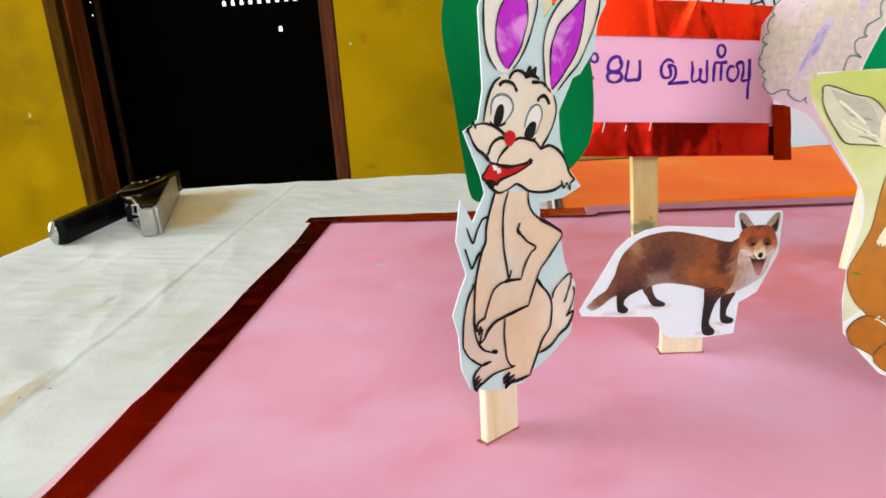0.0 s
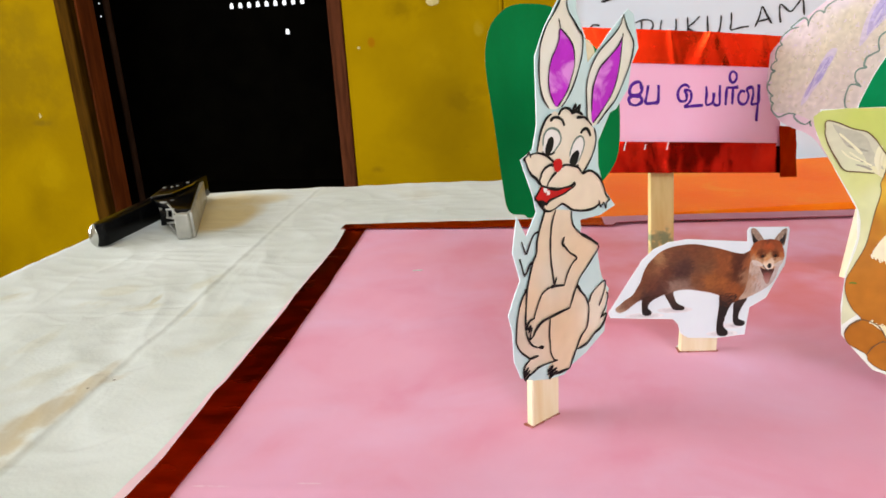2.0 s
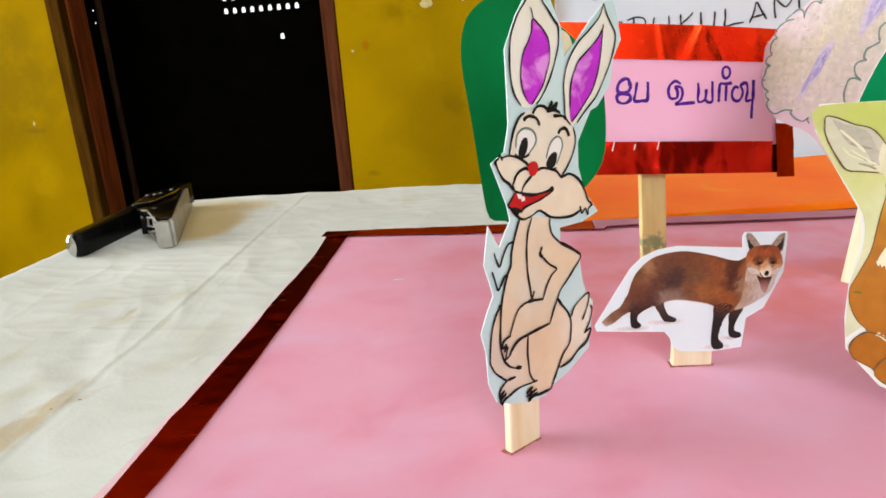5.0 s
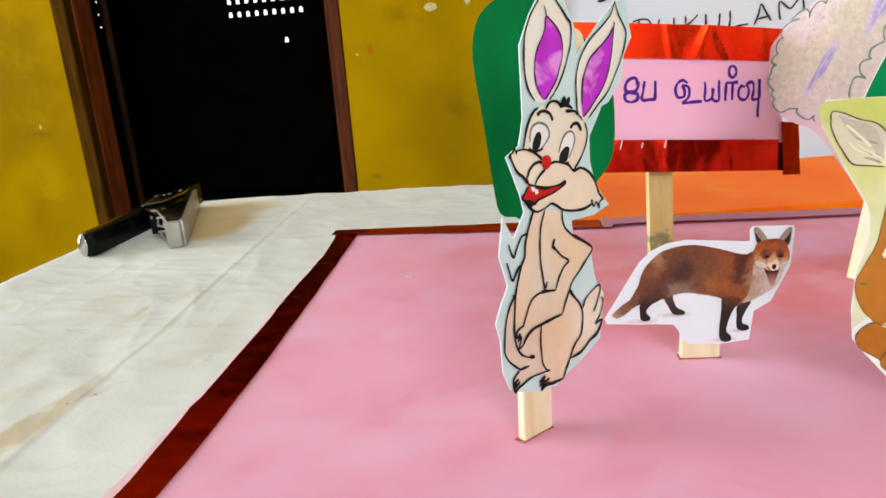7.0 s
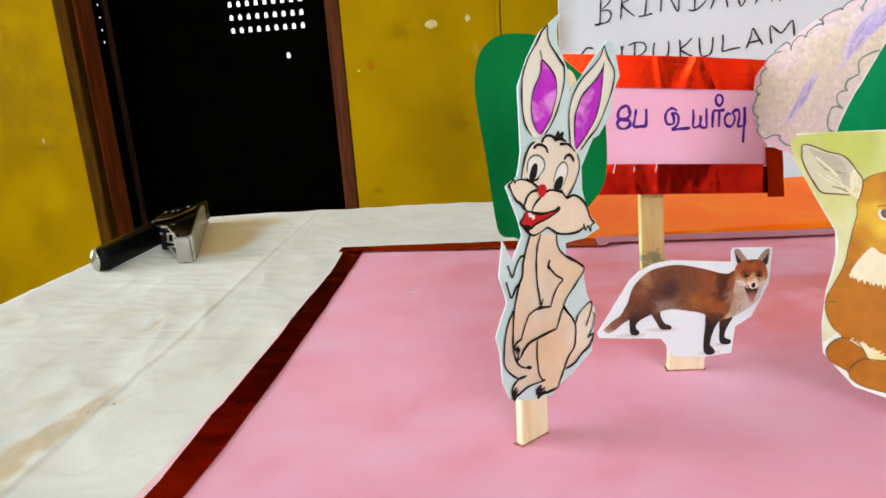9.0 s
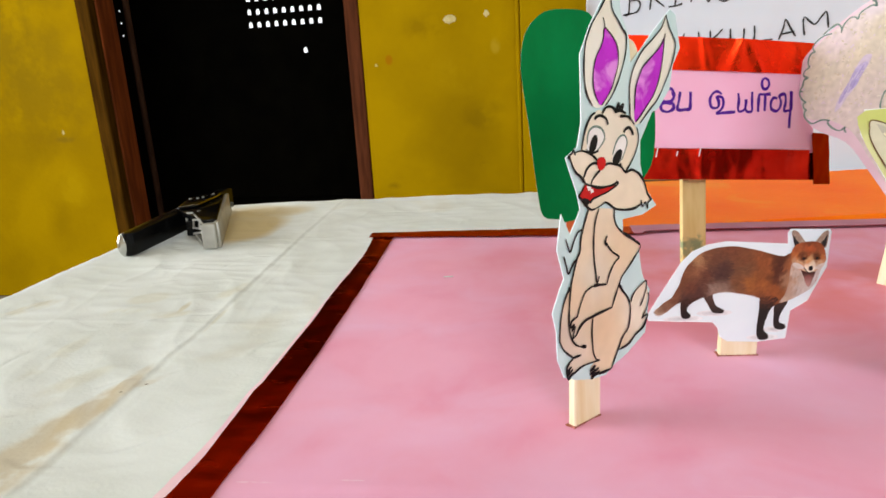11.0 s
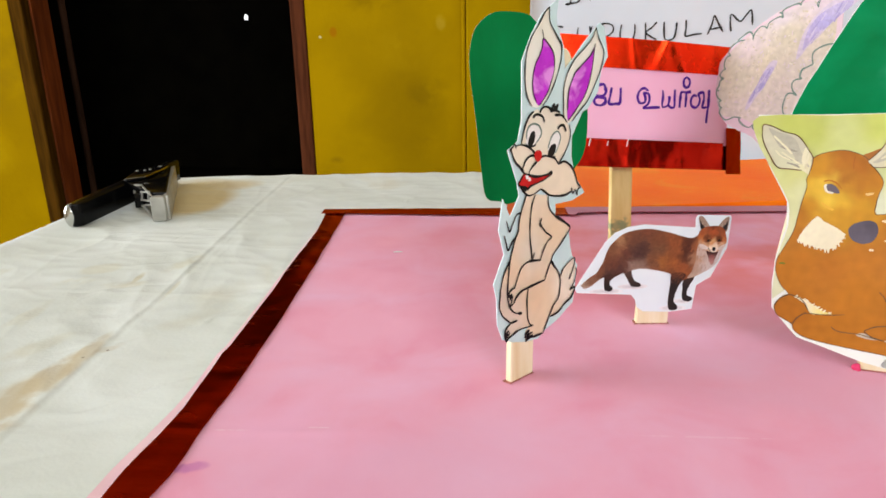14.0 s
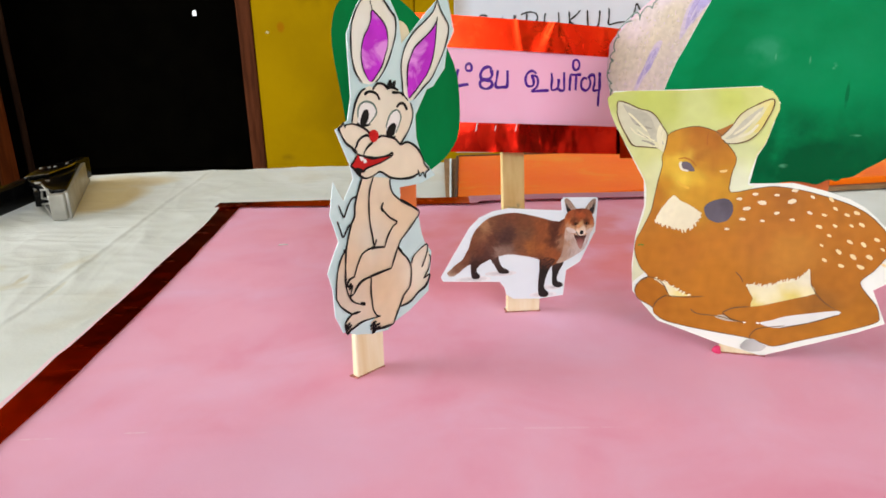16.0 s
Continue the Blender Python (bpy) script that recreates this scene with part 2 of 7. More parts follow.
for x, y in ((-0.1431, 0.1633), (-0.1385, 0.170)):
    stain_or_light(M_CLOTH, x, y, 0, 0.0016, 0.0012, lin(90, 76, 50), 0.8, cloud=300)
# lavender sheen at the front and warm reflected light behind, painted on the paper
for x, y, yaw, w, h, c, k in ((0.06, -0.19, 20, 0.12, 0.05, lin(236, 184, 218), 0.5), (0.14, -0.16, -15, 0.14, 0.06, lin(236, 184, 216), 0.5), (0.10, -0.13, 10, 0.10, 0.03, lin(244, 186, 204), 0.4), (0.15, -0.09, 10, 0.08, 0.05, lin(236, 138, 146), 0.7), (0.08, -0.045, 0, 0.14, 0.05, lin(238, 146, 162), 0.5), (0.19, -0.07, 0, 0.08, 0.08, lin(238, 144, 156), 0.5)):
    stain_or_light(M_PINK, x, y, yaw, w, h, c, k, True, 30, 0.0, 0.7)
for x, y, yaw, w, h, k in ((0.0149, -0.1871, 8, 0.0076, 0.0040, 0.75), (0.0132, -0.1878, -30, 0.0050, 0.0030, 0.6)):
    stain_or_light(M_PINK, x, y, yaw, w, h, lin(212, 132, 190), k, True, 260, 0.0, 0.28)
# warm reflected light in the middle and a brighter left side, put into the paper colour
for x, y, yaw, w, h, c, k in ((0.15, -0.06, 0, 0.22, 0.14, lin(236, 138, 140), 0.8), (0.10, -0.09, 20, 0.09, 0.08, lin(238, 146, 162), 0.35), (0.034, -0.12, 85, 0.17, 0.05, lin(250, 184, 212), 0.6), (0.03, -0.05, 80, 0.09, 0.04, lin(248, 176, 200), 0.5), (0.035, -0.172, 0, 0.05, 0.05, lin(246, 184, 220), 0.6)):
    stain_or_light(M_PINK, x, y, yaw, w, h, c, k, True, 45, 0.0, 0.6)
# whitened crease in the paper
for x, y, yaw, w, h, k in ((0.0184, -0.1748, 1, 0.0085, 0.0008, 0.5), (0.0357, -0.1735, 0, 0.0050, 0.0007, 0.55), (0.112, -0.1757, -1, 0.030, 0.0008, 0.22)):
    stain_or_light(M_PINK, x, y, yaw, w, h, lin(255, 222, 236), k, True, 420, 0.0, 0.3)

for x, y, w, h, k in ((-0.001, 0.0062, 0.016, 0.0088, 0.95), (0.0022, 0.0072, 0.006, 0.009, 0.9), (-0.004, 0.0080, 0.005, 0.006, 0.9)):
    stain_or_light(M_WOODPAINT, x, y, 0, w, h, lin(134, 152, 116), 0.72 * k, False, 420, 0.05, 0.30)

# broad patches left of the door paint in light and shade; the rest are scuffs
for x, z, w, h, c, k in ((-0.655, 0.075, 0.03, 0.04, lin(164, 92, 8), 0.6), (-1.955, -0.145, 0.10, 0.03, lin(112, 92, 30), 0.6), (-0.42, 0.02, 0.22, 0.16, lin(172, 140, 8), 0.6), (-0.35, -0.12, 0.18, 0.12, lin(124, 98, 6), 0.5), (-0.52, 0.17, 0.20, 0.10, lin(126, 98, 2), 0.5), (-1.98, -0.33, 0.22, 0.20, lin(174, 142, 4), 0.7), (-2.05, 0.0, 0.70, 0.50, lin(140, 111, 8), 0.7), (-2.25, 0.25, 0.9, 0.7, lin(138, 111, 10), 0.8), (-0.30, 0.10, 0.04, 0.06, lin(180, 152, 40), 0.5), (-0.668, -0.346, 0.06, 0.03, lin(118, 92, 14), 0.5), (-0.35, -0.279, 0.04, 0.03, lin(118, 92, 16), 0.6), (-0.40, 0.06, 0.10, 0.06, lin(132, 104, 12), 0.4)):
    stain_or_light(M_WALL, x, z, 0, w, h, c, k, False, 14, 0.0, 0.5, WY1)

# the painted tree: shade put into the colour of its foot, paler middle, then small pale flecks and one dark scratch
for x, z, w, h, c, k, cloud, hi in (
    (-0.0064, 0.0314, 0.085, 0.026, lin(0, 84, 46), 0.95, 60, 0.4),
    (-0.0173, 0.0365, 0.05, 0.03, lin(0, 90, 50), 0.8, 70, 0.4),
    (0.0024, 0.0395, 0.03, 0.03, lin(0, 100, 56), 0.5, 70, 0.5),
    (-0.0139, 0.0617, 0.05, 0.03, lin(20, 150, 96), 0.5, 60, 0.6),
    (-0.0245, 0.0625, 0.012, 0.009, lin(60, 160, 120), 0.5, 160, 0.5),
    (-0.0037, 0.0514, 0.0012, 0.008, lin(0, 84, 48), 0.6, 200, 0.4),
):
    stain_or_light(M_GREEN, x, z, 0, w, h, c, k, False, cloud, 0.0, hi)
for x, z, w, h in ((-0.0076, 0.0589, 0.0016, 0.0016), (-0.0079, 0.0581, 0.0010, 0.0008), (-0.0001, 0.0409, 0.0034, 0.0008), (-0.0138, 0.0600, 0.0006, 0.0030), (-0.0222, 0.0611, 0.0006, 0.0026), (-0.0168, 0.0327, 0.0030, 0.0014)):
    stain_or_light(M_GREEN, x, z, 0, w, h, lin(90, 172, 134), 0.6, False, 500, 0.0, 0.5)

# browner tone along the chart's left edge
stain_or_light(M_BOARDWHITE, 0.0, 0.13, 0, 0.030, 0.60, lin(150, 132, 114), 0.85, False, 20, 0.0, 0.9)

# ---- building helpers ----


def obj(name, verts, faces, mats, parent=None, idx=None, smooth=False, label=""):
    me = bpy.data.meshes.new(name)
    me.from_pydata([tuple(v) for v in verts], [], faces)
    for m in (mats if isinstance(mats, (list, tuple)) else [mats]):
        me.materials.append(m)
    if idx:
        me.polygons.foreach_set("material_index", idx)
    if smooth:
        me.polygons.foreach_set("use_smooth", [True] * len(faces))
        me.set_sharp_from_angle(angle=radians(50))
    me.update()
    ob = new(name, me)
    if parent:
        ob.parent = parent
    if label:
        ob["label"] = label
    return ob


def part(name, bm, material, parent, label="", smooth=False):
    me = bpy.data.meshes.new(name)
    bmesh.ops.recalc_face_normals(bm, faces=bm.faces)
    bm.to_mesh(me)
    bm.free()
    for m in (material if isinstance(material, (list, tuple)) else [material]):
        me.materials.append(m)
    if smooth:
        me.polygons.foreach_set("use_smooth", [True] * len(me.polygons))
    ob = new(name, me)
    if parent:
        ob.parent = parent
    if label:
        ob["label"] = label
    return ob


def box(bm, lo, hi, bevel=0.0, seg=2):
    """A bevelled box between two corners, added to bm."""
    lo, hi = Vector(lo), Vector(hi)
    made = bmesh.ops.create_cube(bm, size=1.0, matrix=Matrix.Translation((lo + hi) / 2) @ Matrix.Diagonal((*(hi - lo), 1)))
    if bevel:
        edges = {e for v in made["verts"] for e in v.link_edges}
        bmesh.ops.bevel(bm, geom=list(edges), offset=bevel, segments=seg, affect='EDGES', profile=0.5)
    return bm


def empty(name, m, label, category, group="", kind=""):
    ob = new(name)
    ob.empty_display_size = 0.01
    ob.matrix_world = m
    return tagged(ob, label, category, group, kind)


def curve_through(pts, closed, n=4):
    """Points of a smooth line through the given ones."""
    p = [Vector(q) for q in pts]
    out, k = [], len(p)
    for i in range(k if closed else k - 1):
        a, b, c, d = (p[(i + j) % k] if closed else p[min(max(i + j, 0), k - 1)] for j in (-1, 0, 1, 2))
        for s in range(n):
            t = s / n
            out.append(0.5 * ((2 * b) + (c - a) * t + (2 * a - 5 * b + 4 * c - d) * t * t + (3 * b - a - 3 * c + d) * t ** 3))
    if not closed:
        out.append(p[-1])
    return out


class Sheet:
    """One mesh of cut and painted paper: u to the right, v up, in millimetres, facing -y. Paint colours are kept at the corners."""

    def __init__(self):
        self.v, self.f, self.i, self.m, self.c = [], [], [], [], []

    def slot(self, m):
        if m not in self.m:
            self.m.append(m)
        return self.m.index(m)

    def fill(self, pts, m, level, smooth=0, tint=None, cell=0.0):
        """A flat painted field; with tint, a function of the place, its colour changes from cell to cell."""
        if smooth:
            pts = curve_through(pts, True, smooth)
        bm = bmesh.new()
        vs = [bm.verts.new((q[0] / 1000, -level * 0.00004, q[1] / 1000)) for q in pts]
        face = bm.faces.new(vs)
        face.normal_update()
        if face.normal.y > 0:
            face.normal_flip()
        bmesh.ops.triangulate(bm, faces=[face])
        if cell:
            for axis, values in ((0, [q[0] for q in pts]), (2, [q[1] for q in pts])):
                for k in np.arange(min(values) + cell, max(values), cell):
                    at, way = Vector((0, 0, 0)), Vector((0, 0, 0))
                    at[axis], way[axis] = k / 1000, 1
                    bmesh.ops.bisect_plane(bm, geom=bm.verts[:] + bm.edges[:] + bm.faces[:], dist=1e-8, plane_co=at, plane_no=way)
        self.take(bm, m, tint)

    def take(self, bm, m, tint=None):
        bm.verts.index_update()
        base, s = len(self.v), self.slot(m)
        self.v += [v.co.copy() for v in bm.verts]
        self.c += [tint(v.co[0] * 1000, v.co[2] * 1000) if tint else (1, 1, 1, 1) for v in bm.verts]
        for f in bm.faces:
            self.f.append([base + v.index for v in f.verts])
            self.i.append(s)
        bm.free()

    def card(self, pts, m, thick=0.35, edge=None, smooth=0):
        """The cut card itself, with a thickness."""
        if smooth:
            pts = curve_through(pts, True, smooth)
        for level, flip in ((0.0, False), (thick / 1000, True)):
            bm = bmesh.new()
            face = bm.faces.new([bm.verts.new((q[0] / 1000, level, q[1] / 1000)) for q in pts])
            face.normal_update()
            if (face.normal.y > 0) != flip:
                face.normal_flip()
            bmesh.ops.triangulate(bm, faces=[face])
            self.take(bm, m)
        base, k, s = len(self.v), len(pts), self.slot(edge or M_CARD)
        for q in pts:
            self.v += [Vector((q[0] / 1000, 0, q[1] / 1000)), Vector((q[0] / 1000, thick / 1000, q[1] / 1000))]
            self.c += [(1, 1, 1, 1)] * 2
        for j in range(k):
            a, b = base + 2 * j, base + 2 * ((j + 1) % k)
            self.f.append([a, b, b + 1, a + 1])
            self.i.append(s)

    def stroke(self, pts, m, width, level, n=5, closed=False, taper=True, tint=(1, 1, 1, 1)):
        """A drawn line of the given width."""
        p = curve_through(pts, closed, n)
        k, base, s = len(p), len(self.v), self.slot(m)
        for j, q in enumerate(p):
            a, b = p[j - 1] if (j or closed) else q, p[(j + 1) % k] if (j < k - 1 or closed) else q
            d = (b - a).normalized()
            w = width / 2 * (0.9 + 0.5 * noise.noise((q[0] * 0.35, q[1] * 0.35, width * 9)))
            if taper and not closed:
                w *= min(1, 0.55 + 0.3 * min(j, k - 1 - j))
            o = Vector((-d[1], d[0])) * w
            for e in (q + o, q - o):
                self.v.append(Vector((e[0] / 1000, -level * 0.00004, e[1] / 1000)))
                self.c.append(tint)
        for j in range(k if closed else k - 1):
            a, b = base + 2 * j, base + 2 * ((j + 1) % k)
            self.f.append([a, a + 1, b + 1, b])
            self.i.append(s)

    def done(self, name, parent, label="", bend=None):
        v = [bend(q) for q in self.v] if bend else self.v
        ob = obj(name, v, self.f, self.m, parent, self.i, label=label)
        layer = ob.data.attributes.new("paint", 'FLOAT_COLOR', 'POINT')
        layer.data.foreach_set("color", [x for c in self.c for x in c])
        return ob


def wash(tones, soft=2.0, power=3.0, cloud=0.0, rate=0.5):
    """Paint that runs smoothly from tone to tone: (u, v, colour) each; cloud makes it uneven."""
    def tint(u, v):
        total, mixed = 0.0, [0.0, 0.0, 0.0]
        du, dv = 0.9 * noise.noise((u * rate, v * rate, 3)), 0.9 * noise.noise((u * rate, v * rate, 8))
        for a, b, c in tones:
            w = 1 / (soft + (u + du - a) ** 2 + (v + dv - b) ** 2) ** (power / 2)
            total += w
            for k in range(3):
                mixed[k] += w * c[k]
        e = 1 + cloud * noise.noise((u * rate * 2, v * rate * 2, 5))
        return (mixed[0] / total * e, mixed[1] / total * e, mixed[2] / total * e, 1)
    return tint


def stick(parent, u, v0, v1, width=9.4, thick=2.0, tilt=0.0, back=0.5, material=None, rounded=True):
    """A flat wooden craft stick behind a card, from v0 to v1 (mm), u its middle at the bottom."""
    bm = bmesh.new()
    r, pts = width / 2000, []
    h = (v1 - v0) / 1000
    pts += [(-r, 0), (r, 0)]
    if rounded:
        pts += [(r * math.cos(a), h - r + r * math.sin(a)) for a in np.linspace(0, math.pi, 11)]
    else:
        pts += [(r, h), (-r, h)]
    face = bm.faces.new([bm.verts.new((x, back / 1000, z)) for x, z in pts])
    out = bmesh.ops.extrude_face_region(bm, geom=[face])
    bmesh.ops.translate(bm, verts=[g for g in out["geom"] if isinstance(g, bmesh.types.BMVert)], vec=(0, thick / 1000, 0))
    bmesh.ops.bevel(bm, geom=[e for e in bm.edges if abs(e.verts[0].co.y - e.verts[1].co.y) < 1e-6], offset=0.00025, segments=1, affect='EDGES')
    bm.transform(pose(u / 1000, 0, v0 / 1000, 0, tilt, 0))
    return part("stick", bm, material or M_WOOD, parent, "pale wooden craft stick")


def stand(name, x, y, yaw, lean, label, group="cutouts on the board"):
    return empty(name, pose(x, y, 0, 0, 0, yaw) @ pose(0, 0, 0, -lean, 0, 0), label, "stick puppet", group)


# ---- room ----
FLOOR_Z, CEIL_Z = -0.78, 2.1
WX0, WX1, WY0 = -3.0, 2.6, -3.0
DX0, DX1, DTOP, WTH = -1.745, -0.796, 1.27, 0.12


def block(name, lo, hi, m, parent=None, bevel=0.0, label="", kind="structure"):
    bm = bmesh.new()
    box(bm, lo, hi, bevel)
    ob = part(name, bm, m, parent)
    return tagged(ob, label, "", "", kind) if parent is None else ob


block("floor", (WX0 - 0.2, WY0 - 0.2, FLOOR_Z - 0.1), (WX1 + 0.2, WY1, FLOOR_Z), M_FLOOR, label="grey cement floor of the room")
block("ceiling", (WX0 - 0.2, WY0 - 0.2, CEIL_Z), (WX1 + 0.2, WY1 + WTH, CEIL_Z + 0.1), M_CEIL, label="plain white ceiling")

wall = new("wall_north")
tagged(wall, "yellow painted wall with scuffs and a doorway", "", "", "structure")


def wall_panel(x0, x1, z0, z1, y0, y1):
    bm = bmesh.new()
    box(bm, (x0, y0, z0), (x1, y1, z1), 0.004)
    return part("wall_section", bm, M_WALL, wall)


wall_panel(WX0, -1.798, FLOOR_Z, CEIL_Z, WY1, WY1 + WTH)
wall_panel(-0.747, WX1, FLOOR_Z, CEIL_Z, WY1, WY1 + WTH)
wall_panel(-1.798, -0.747, DTOP + 0.05, CEIL_Z, WY1, WY1 + WTH)
wall_panel(-0.215, 0.30, FLOOR_Z, CEIL_Z, WY1 - 0.05, WY1 + 0.001)
wall_panel(-0.232, -0.219, FLOOR_Z, CEIL_Z, WY1 - 0.03, WY1 + 0.001)


def plaster_patch(x, z, w, h, seed):
    rnd = random.Random(seed)
    bm = bmesh.new()
    vs = []
    for j in range(12):
        a = j * math.tau / 12
        r = 0.75 + 0.35 * rnd.random()
        vs.append(bm.verts.new((x + w / 2 * r * math.cos(a), WY1 - 0.0015, z + h / 2 * r * math.sin(a))))
    f = bm.faces.new(vs)
    out = bmesh.ops.extrude_face_region(bm, geom=[f])
    bmesh.ops.translate(bm, verts=[g for g in out["geom"] if isinstance(g, bmesh.types.BMVert)], vec=(0, 0.002, 0))
    part("plaster_patch", bm, M_CHIP, wall, "pale chipped patch of plaster")


for x, z, w, h in ((-0.446, 0.189, 0.045, 0.03), (-0.325, 0.199, 0.02, 0.022), (-1.955, -0.118, 0.010, 0.018), (-0.70, 0.06, 0.012, 0.01), (-0.16, 0.25, 0.03, 0.015)):
    plaster_patch(x, z, w, h, int(abs(x) * 1000))

# added walls out of view, pale so that their bounced light stays neutral
for nm, lo, hi in (("wall_west_lower", (WX0 - 0.2, WY0, FLOOR_Z), (WX0, WY1, -0.15)), ("wall_west_upper", (WX0 - 0.2, WY0, 1.45), (WX0, WY1, CEIL_Z)),
                   ("wall_west_front", (WX0 - 0.2, WY0, -0.15), (WX0, -1.40, 1.45)), ("wall_west_back", (WX0 - 0.2, 0.70, -0.15), (WX0, WY1, 1.45)),
                   ("wall_east", (WX1, WY0, FLOOR_Z), (WX1 + 0.2, WY1 + WTH, CEIL_Z)),
                   ("wall_south_lower", (WX0, WY0 - 0.2, FLOOR_Z), (WX1, WY0, 0.55)), ("wall_south_upper", (WX0, WY0 - 0.2, 1.85), (WX1, WY0, CEIL_Z)),
                   ("wall_south_left", (WX0, WY0 - 0.2, 0.55), (0.4, WY0, 1.85)), ("wall_south_right", (2.2, WY0 - 0.2, 0.55), (WX1, WY0, 1.85))):
    block(nm, lo, hi, M_WALL_PALE, label="unseen pale wall added to close the room")

frame_ob = tagged(new("door_1"), "open doorway with a worn brown wooden frame", "", "", "structure")
for lo, hi in (((-1.798, WY1 - 0.006, FLOOR_Z), (DX0, WY1 + WTH, DTOP + 0.05)), ((DX1, WY1 - 0.006, FLOOR_Z), (-0.747, WY1 + WTH, DTOP + 0.05)), ((DX0, WY1 - 0.006, DTOP), (DX1, WY1 + WTH, DTOP + 0.05))):
    bm = bmesh.new()
    box(bm, lo, hi, 0.006)
    part("frame_post" if hi[2] - lo[2] > 1 else "frame_head", bm, M_POST if hi[0] < -1.5 else M_FRAME, frame_ob)
bm = bmesh.new()
box(bm, (DX0 + 0.0005, WY1 + 0.030, FLOOR_Z), (DX0 + 0.010, WY1 + WTH + 0.004, DTOP), 0.003)
part("reveal_board", bm, M_REVEAL, frame_ob, "reddish varnished reveal board")

bm = bmesh.new()
box(bm, (-1.862, 2.596, FLOOR_Z), (-1.838, 2.620, DTOP), 0.009)
tagged(part("door_leaf_edge", bm, M_LEAF, None), "narrow wooden upright in the dark doorway", "", "", "structure")

# the room behind the doorway: its lack of light is put into near-black colours
RY = 4.30
block("back_room_floor", (-4.6, WY1 + WTH, FLOOR_Z - 0.1), (0.6, RY, FLOOR_Z), M_UNLIT_ROOM, label="back room floor, coloured near black for lack of light")
block("back_room_ceiling", (-4.6, WY1 + WTH, CEIL_Z), (0.6, RY, CEIL_Z + 0.1), M_UNLIT_ROOM, label="back room ceiling, coloured near black for lack of light")
block("back_room_wall_west", (-4.8, WY1 + WTH, FLOOR_Z), (-4.6, RY, CEIL_Z), M_UNLIT_ROOM, label="back room side wall, coloured near black for lack of light")
block("back_room_wall_east", (0.6, WY1 + WTH, FLOOR_Z), (0.8, RY, CEIL_Z), M_UNLIT_ROOM, label="back room side wall, coloured near black for lack of light")
block("back_room_cladding", (-4.6, WY1 + WTH + 0.001, FLOOR_Z), (-1.81, WY1 + WTH + 0.02, CEIL_Z), M_UNLIT_ROOM, label="inner face of the wall, coloured near black for lack of light")
block("back_room_cladding_right", (-0.73, WY1 + WTH + 0.001, FLOOR_Z), (0.6, WY1 + WTH + 0.02, CEIL_Z), M_UNLIT_ROOM, label="inner face of the wall, coloured near black for lack of light")


def perforated(name, x0, x1, z0, z1, y, holes, r, label):
    """A sheet-metal panel with arched holes cut right through it: holes are cells (x, z)."""
    xs = sorted({x0, x1, *[round(h[0] - r, 4) for h in holes], *[round(h[0] + r, 4) for h in holes]})
    zs = sorted({z0, z1, *[round(h[1] - r, 4) for h in holes], *[round(h[1] + r, 4) for h in holes]})
    cut = {(round(h[0] - r, 4), round(h[1] - r, 4)): h for h in holes}
    v, f = [], []
    for a, b in zip(xs, xs[1:]):
        for c, d in zip(zs, zs[1:]):
            base = len(v)
            if (a, c) in cut:
                hx, hz = cut[(a, c)]
                ring = [(1, -1), (1, 0), (1, 1), (0, 1), (-1, 1), (-1, 0), (-1, -1), (0, -1)]
                inner = [(0.50, -0.66), (0.54, 0), (0.40, 0.52), (0, 0.70), (-0.40, 0.52), (-0.54, 0), (-0.50, -0.66), (0, -0.66)]
                v += [(hx + r * p, y, hz + r * q) for p, q in ring] + [(hx + r * p, y, hz + r * q) for p, q in inner] + [(hx + r * p, y + 0.004, hz + r * q) for p, q in inner]
                for k in range(8):
                    n = (k + 1) % 8
                    f += [(base + k, base + n, base + 8 + n, base + 8 + k), (base + 8 + k, base + 8 + n, base + 16 + n, base + 16 + k)]
            else:
                v += [(a, y, c), (b, y, c), (b, y, d), (a, y, d)]
                f.append((base, base + 1, base + 2, base + 3))
    return tagged(obj(name, v, f, M_UNLIT_DOOR), label, "", "", "structure")


rows_z = [0.348, 0.427, 0.508, 0.588, 0.668]
cols = [-2.165 + 0.0598 * k for k in range(9)]
grid = [(x, z) for z in rows_z for x in cols] + [(cols[6], 0.173)]
edge = [(-3.108, 0.341 + 0.08 * k) for k in range(5)]
perforated("door_2", -2.8, 0.6, FLOOR_Z, CEIL_Z, RY, grid, 0.026, "metal door coloured near black for lack of light, with rows of small daylit holes")
perforated("door_3", -4.6, -2.8, FLOOR_Z, CEIL_Z, RY, edge, 0.010, "metal door leaf coloured near black for lack of light, with a column of daylit holes")

glow = bpy.data.materials.new("bright_daylight")
glow.use_nodes = True
glow.node_tree.nodes.remove(glow.node_tree.nodes["Principled BSDF"])
em = glow.node_tree.nodes.new("ShaderNodeEmission")
em.inputs["Color"].default_value, em.inputs["Strength"].default_value = (0.95, 0.98, 1.0, 1), 1.3
glow.node_tree.links.new(em.outputs[0], glow.node_tree.nodes["Material Output"].inputs[0])
tagged(obj("backdrop", [(-6, 5.6, -1.5), (1.5, 5.6, -1.5), (1.5, 5.6, 3.0), (-6, 5.6, 3.0)], [(0, 1, 2, 3)], glow), "bright daylight outside the back door", "", "", "structure")

# ---- table ----
A, B, C, D = Vector((-0.287, 0.460)), Vector((0.80, 0.612)), Vector((0.80, -0.42)), Vector((-0.247, -0.42))


def table_point(s, t):
    return D.lerp(C, s).lerp(A.lerp(B, s), t)


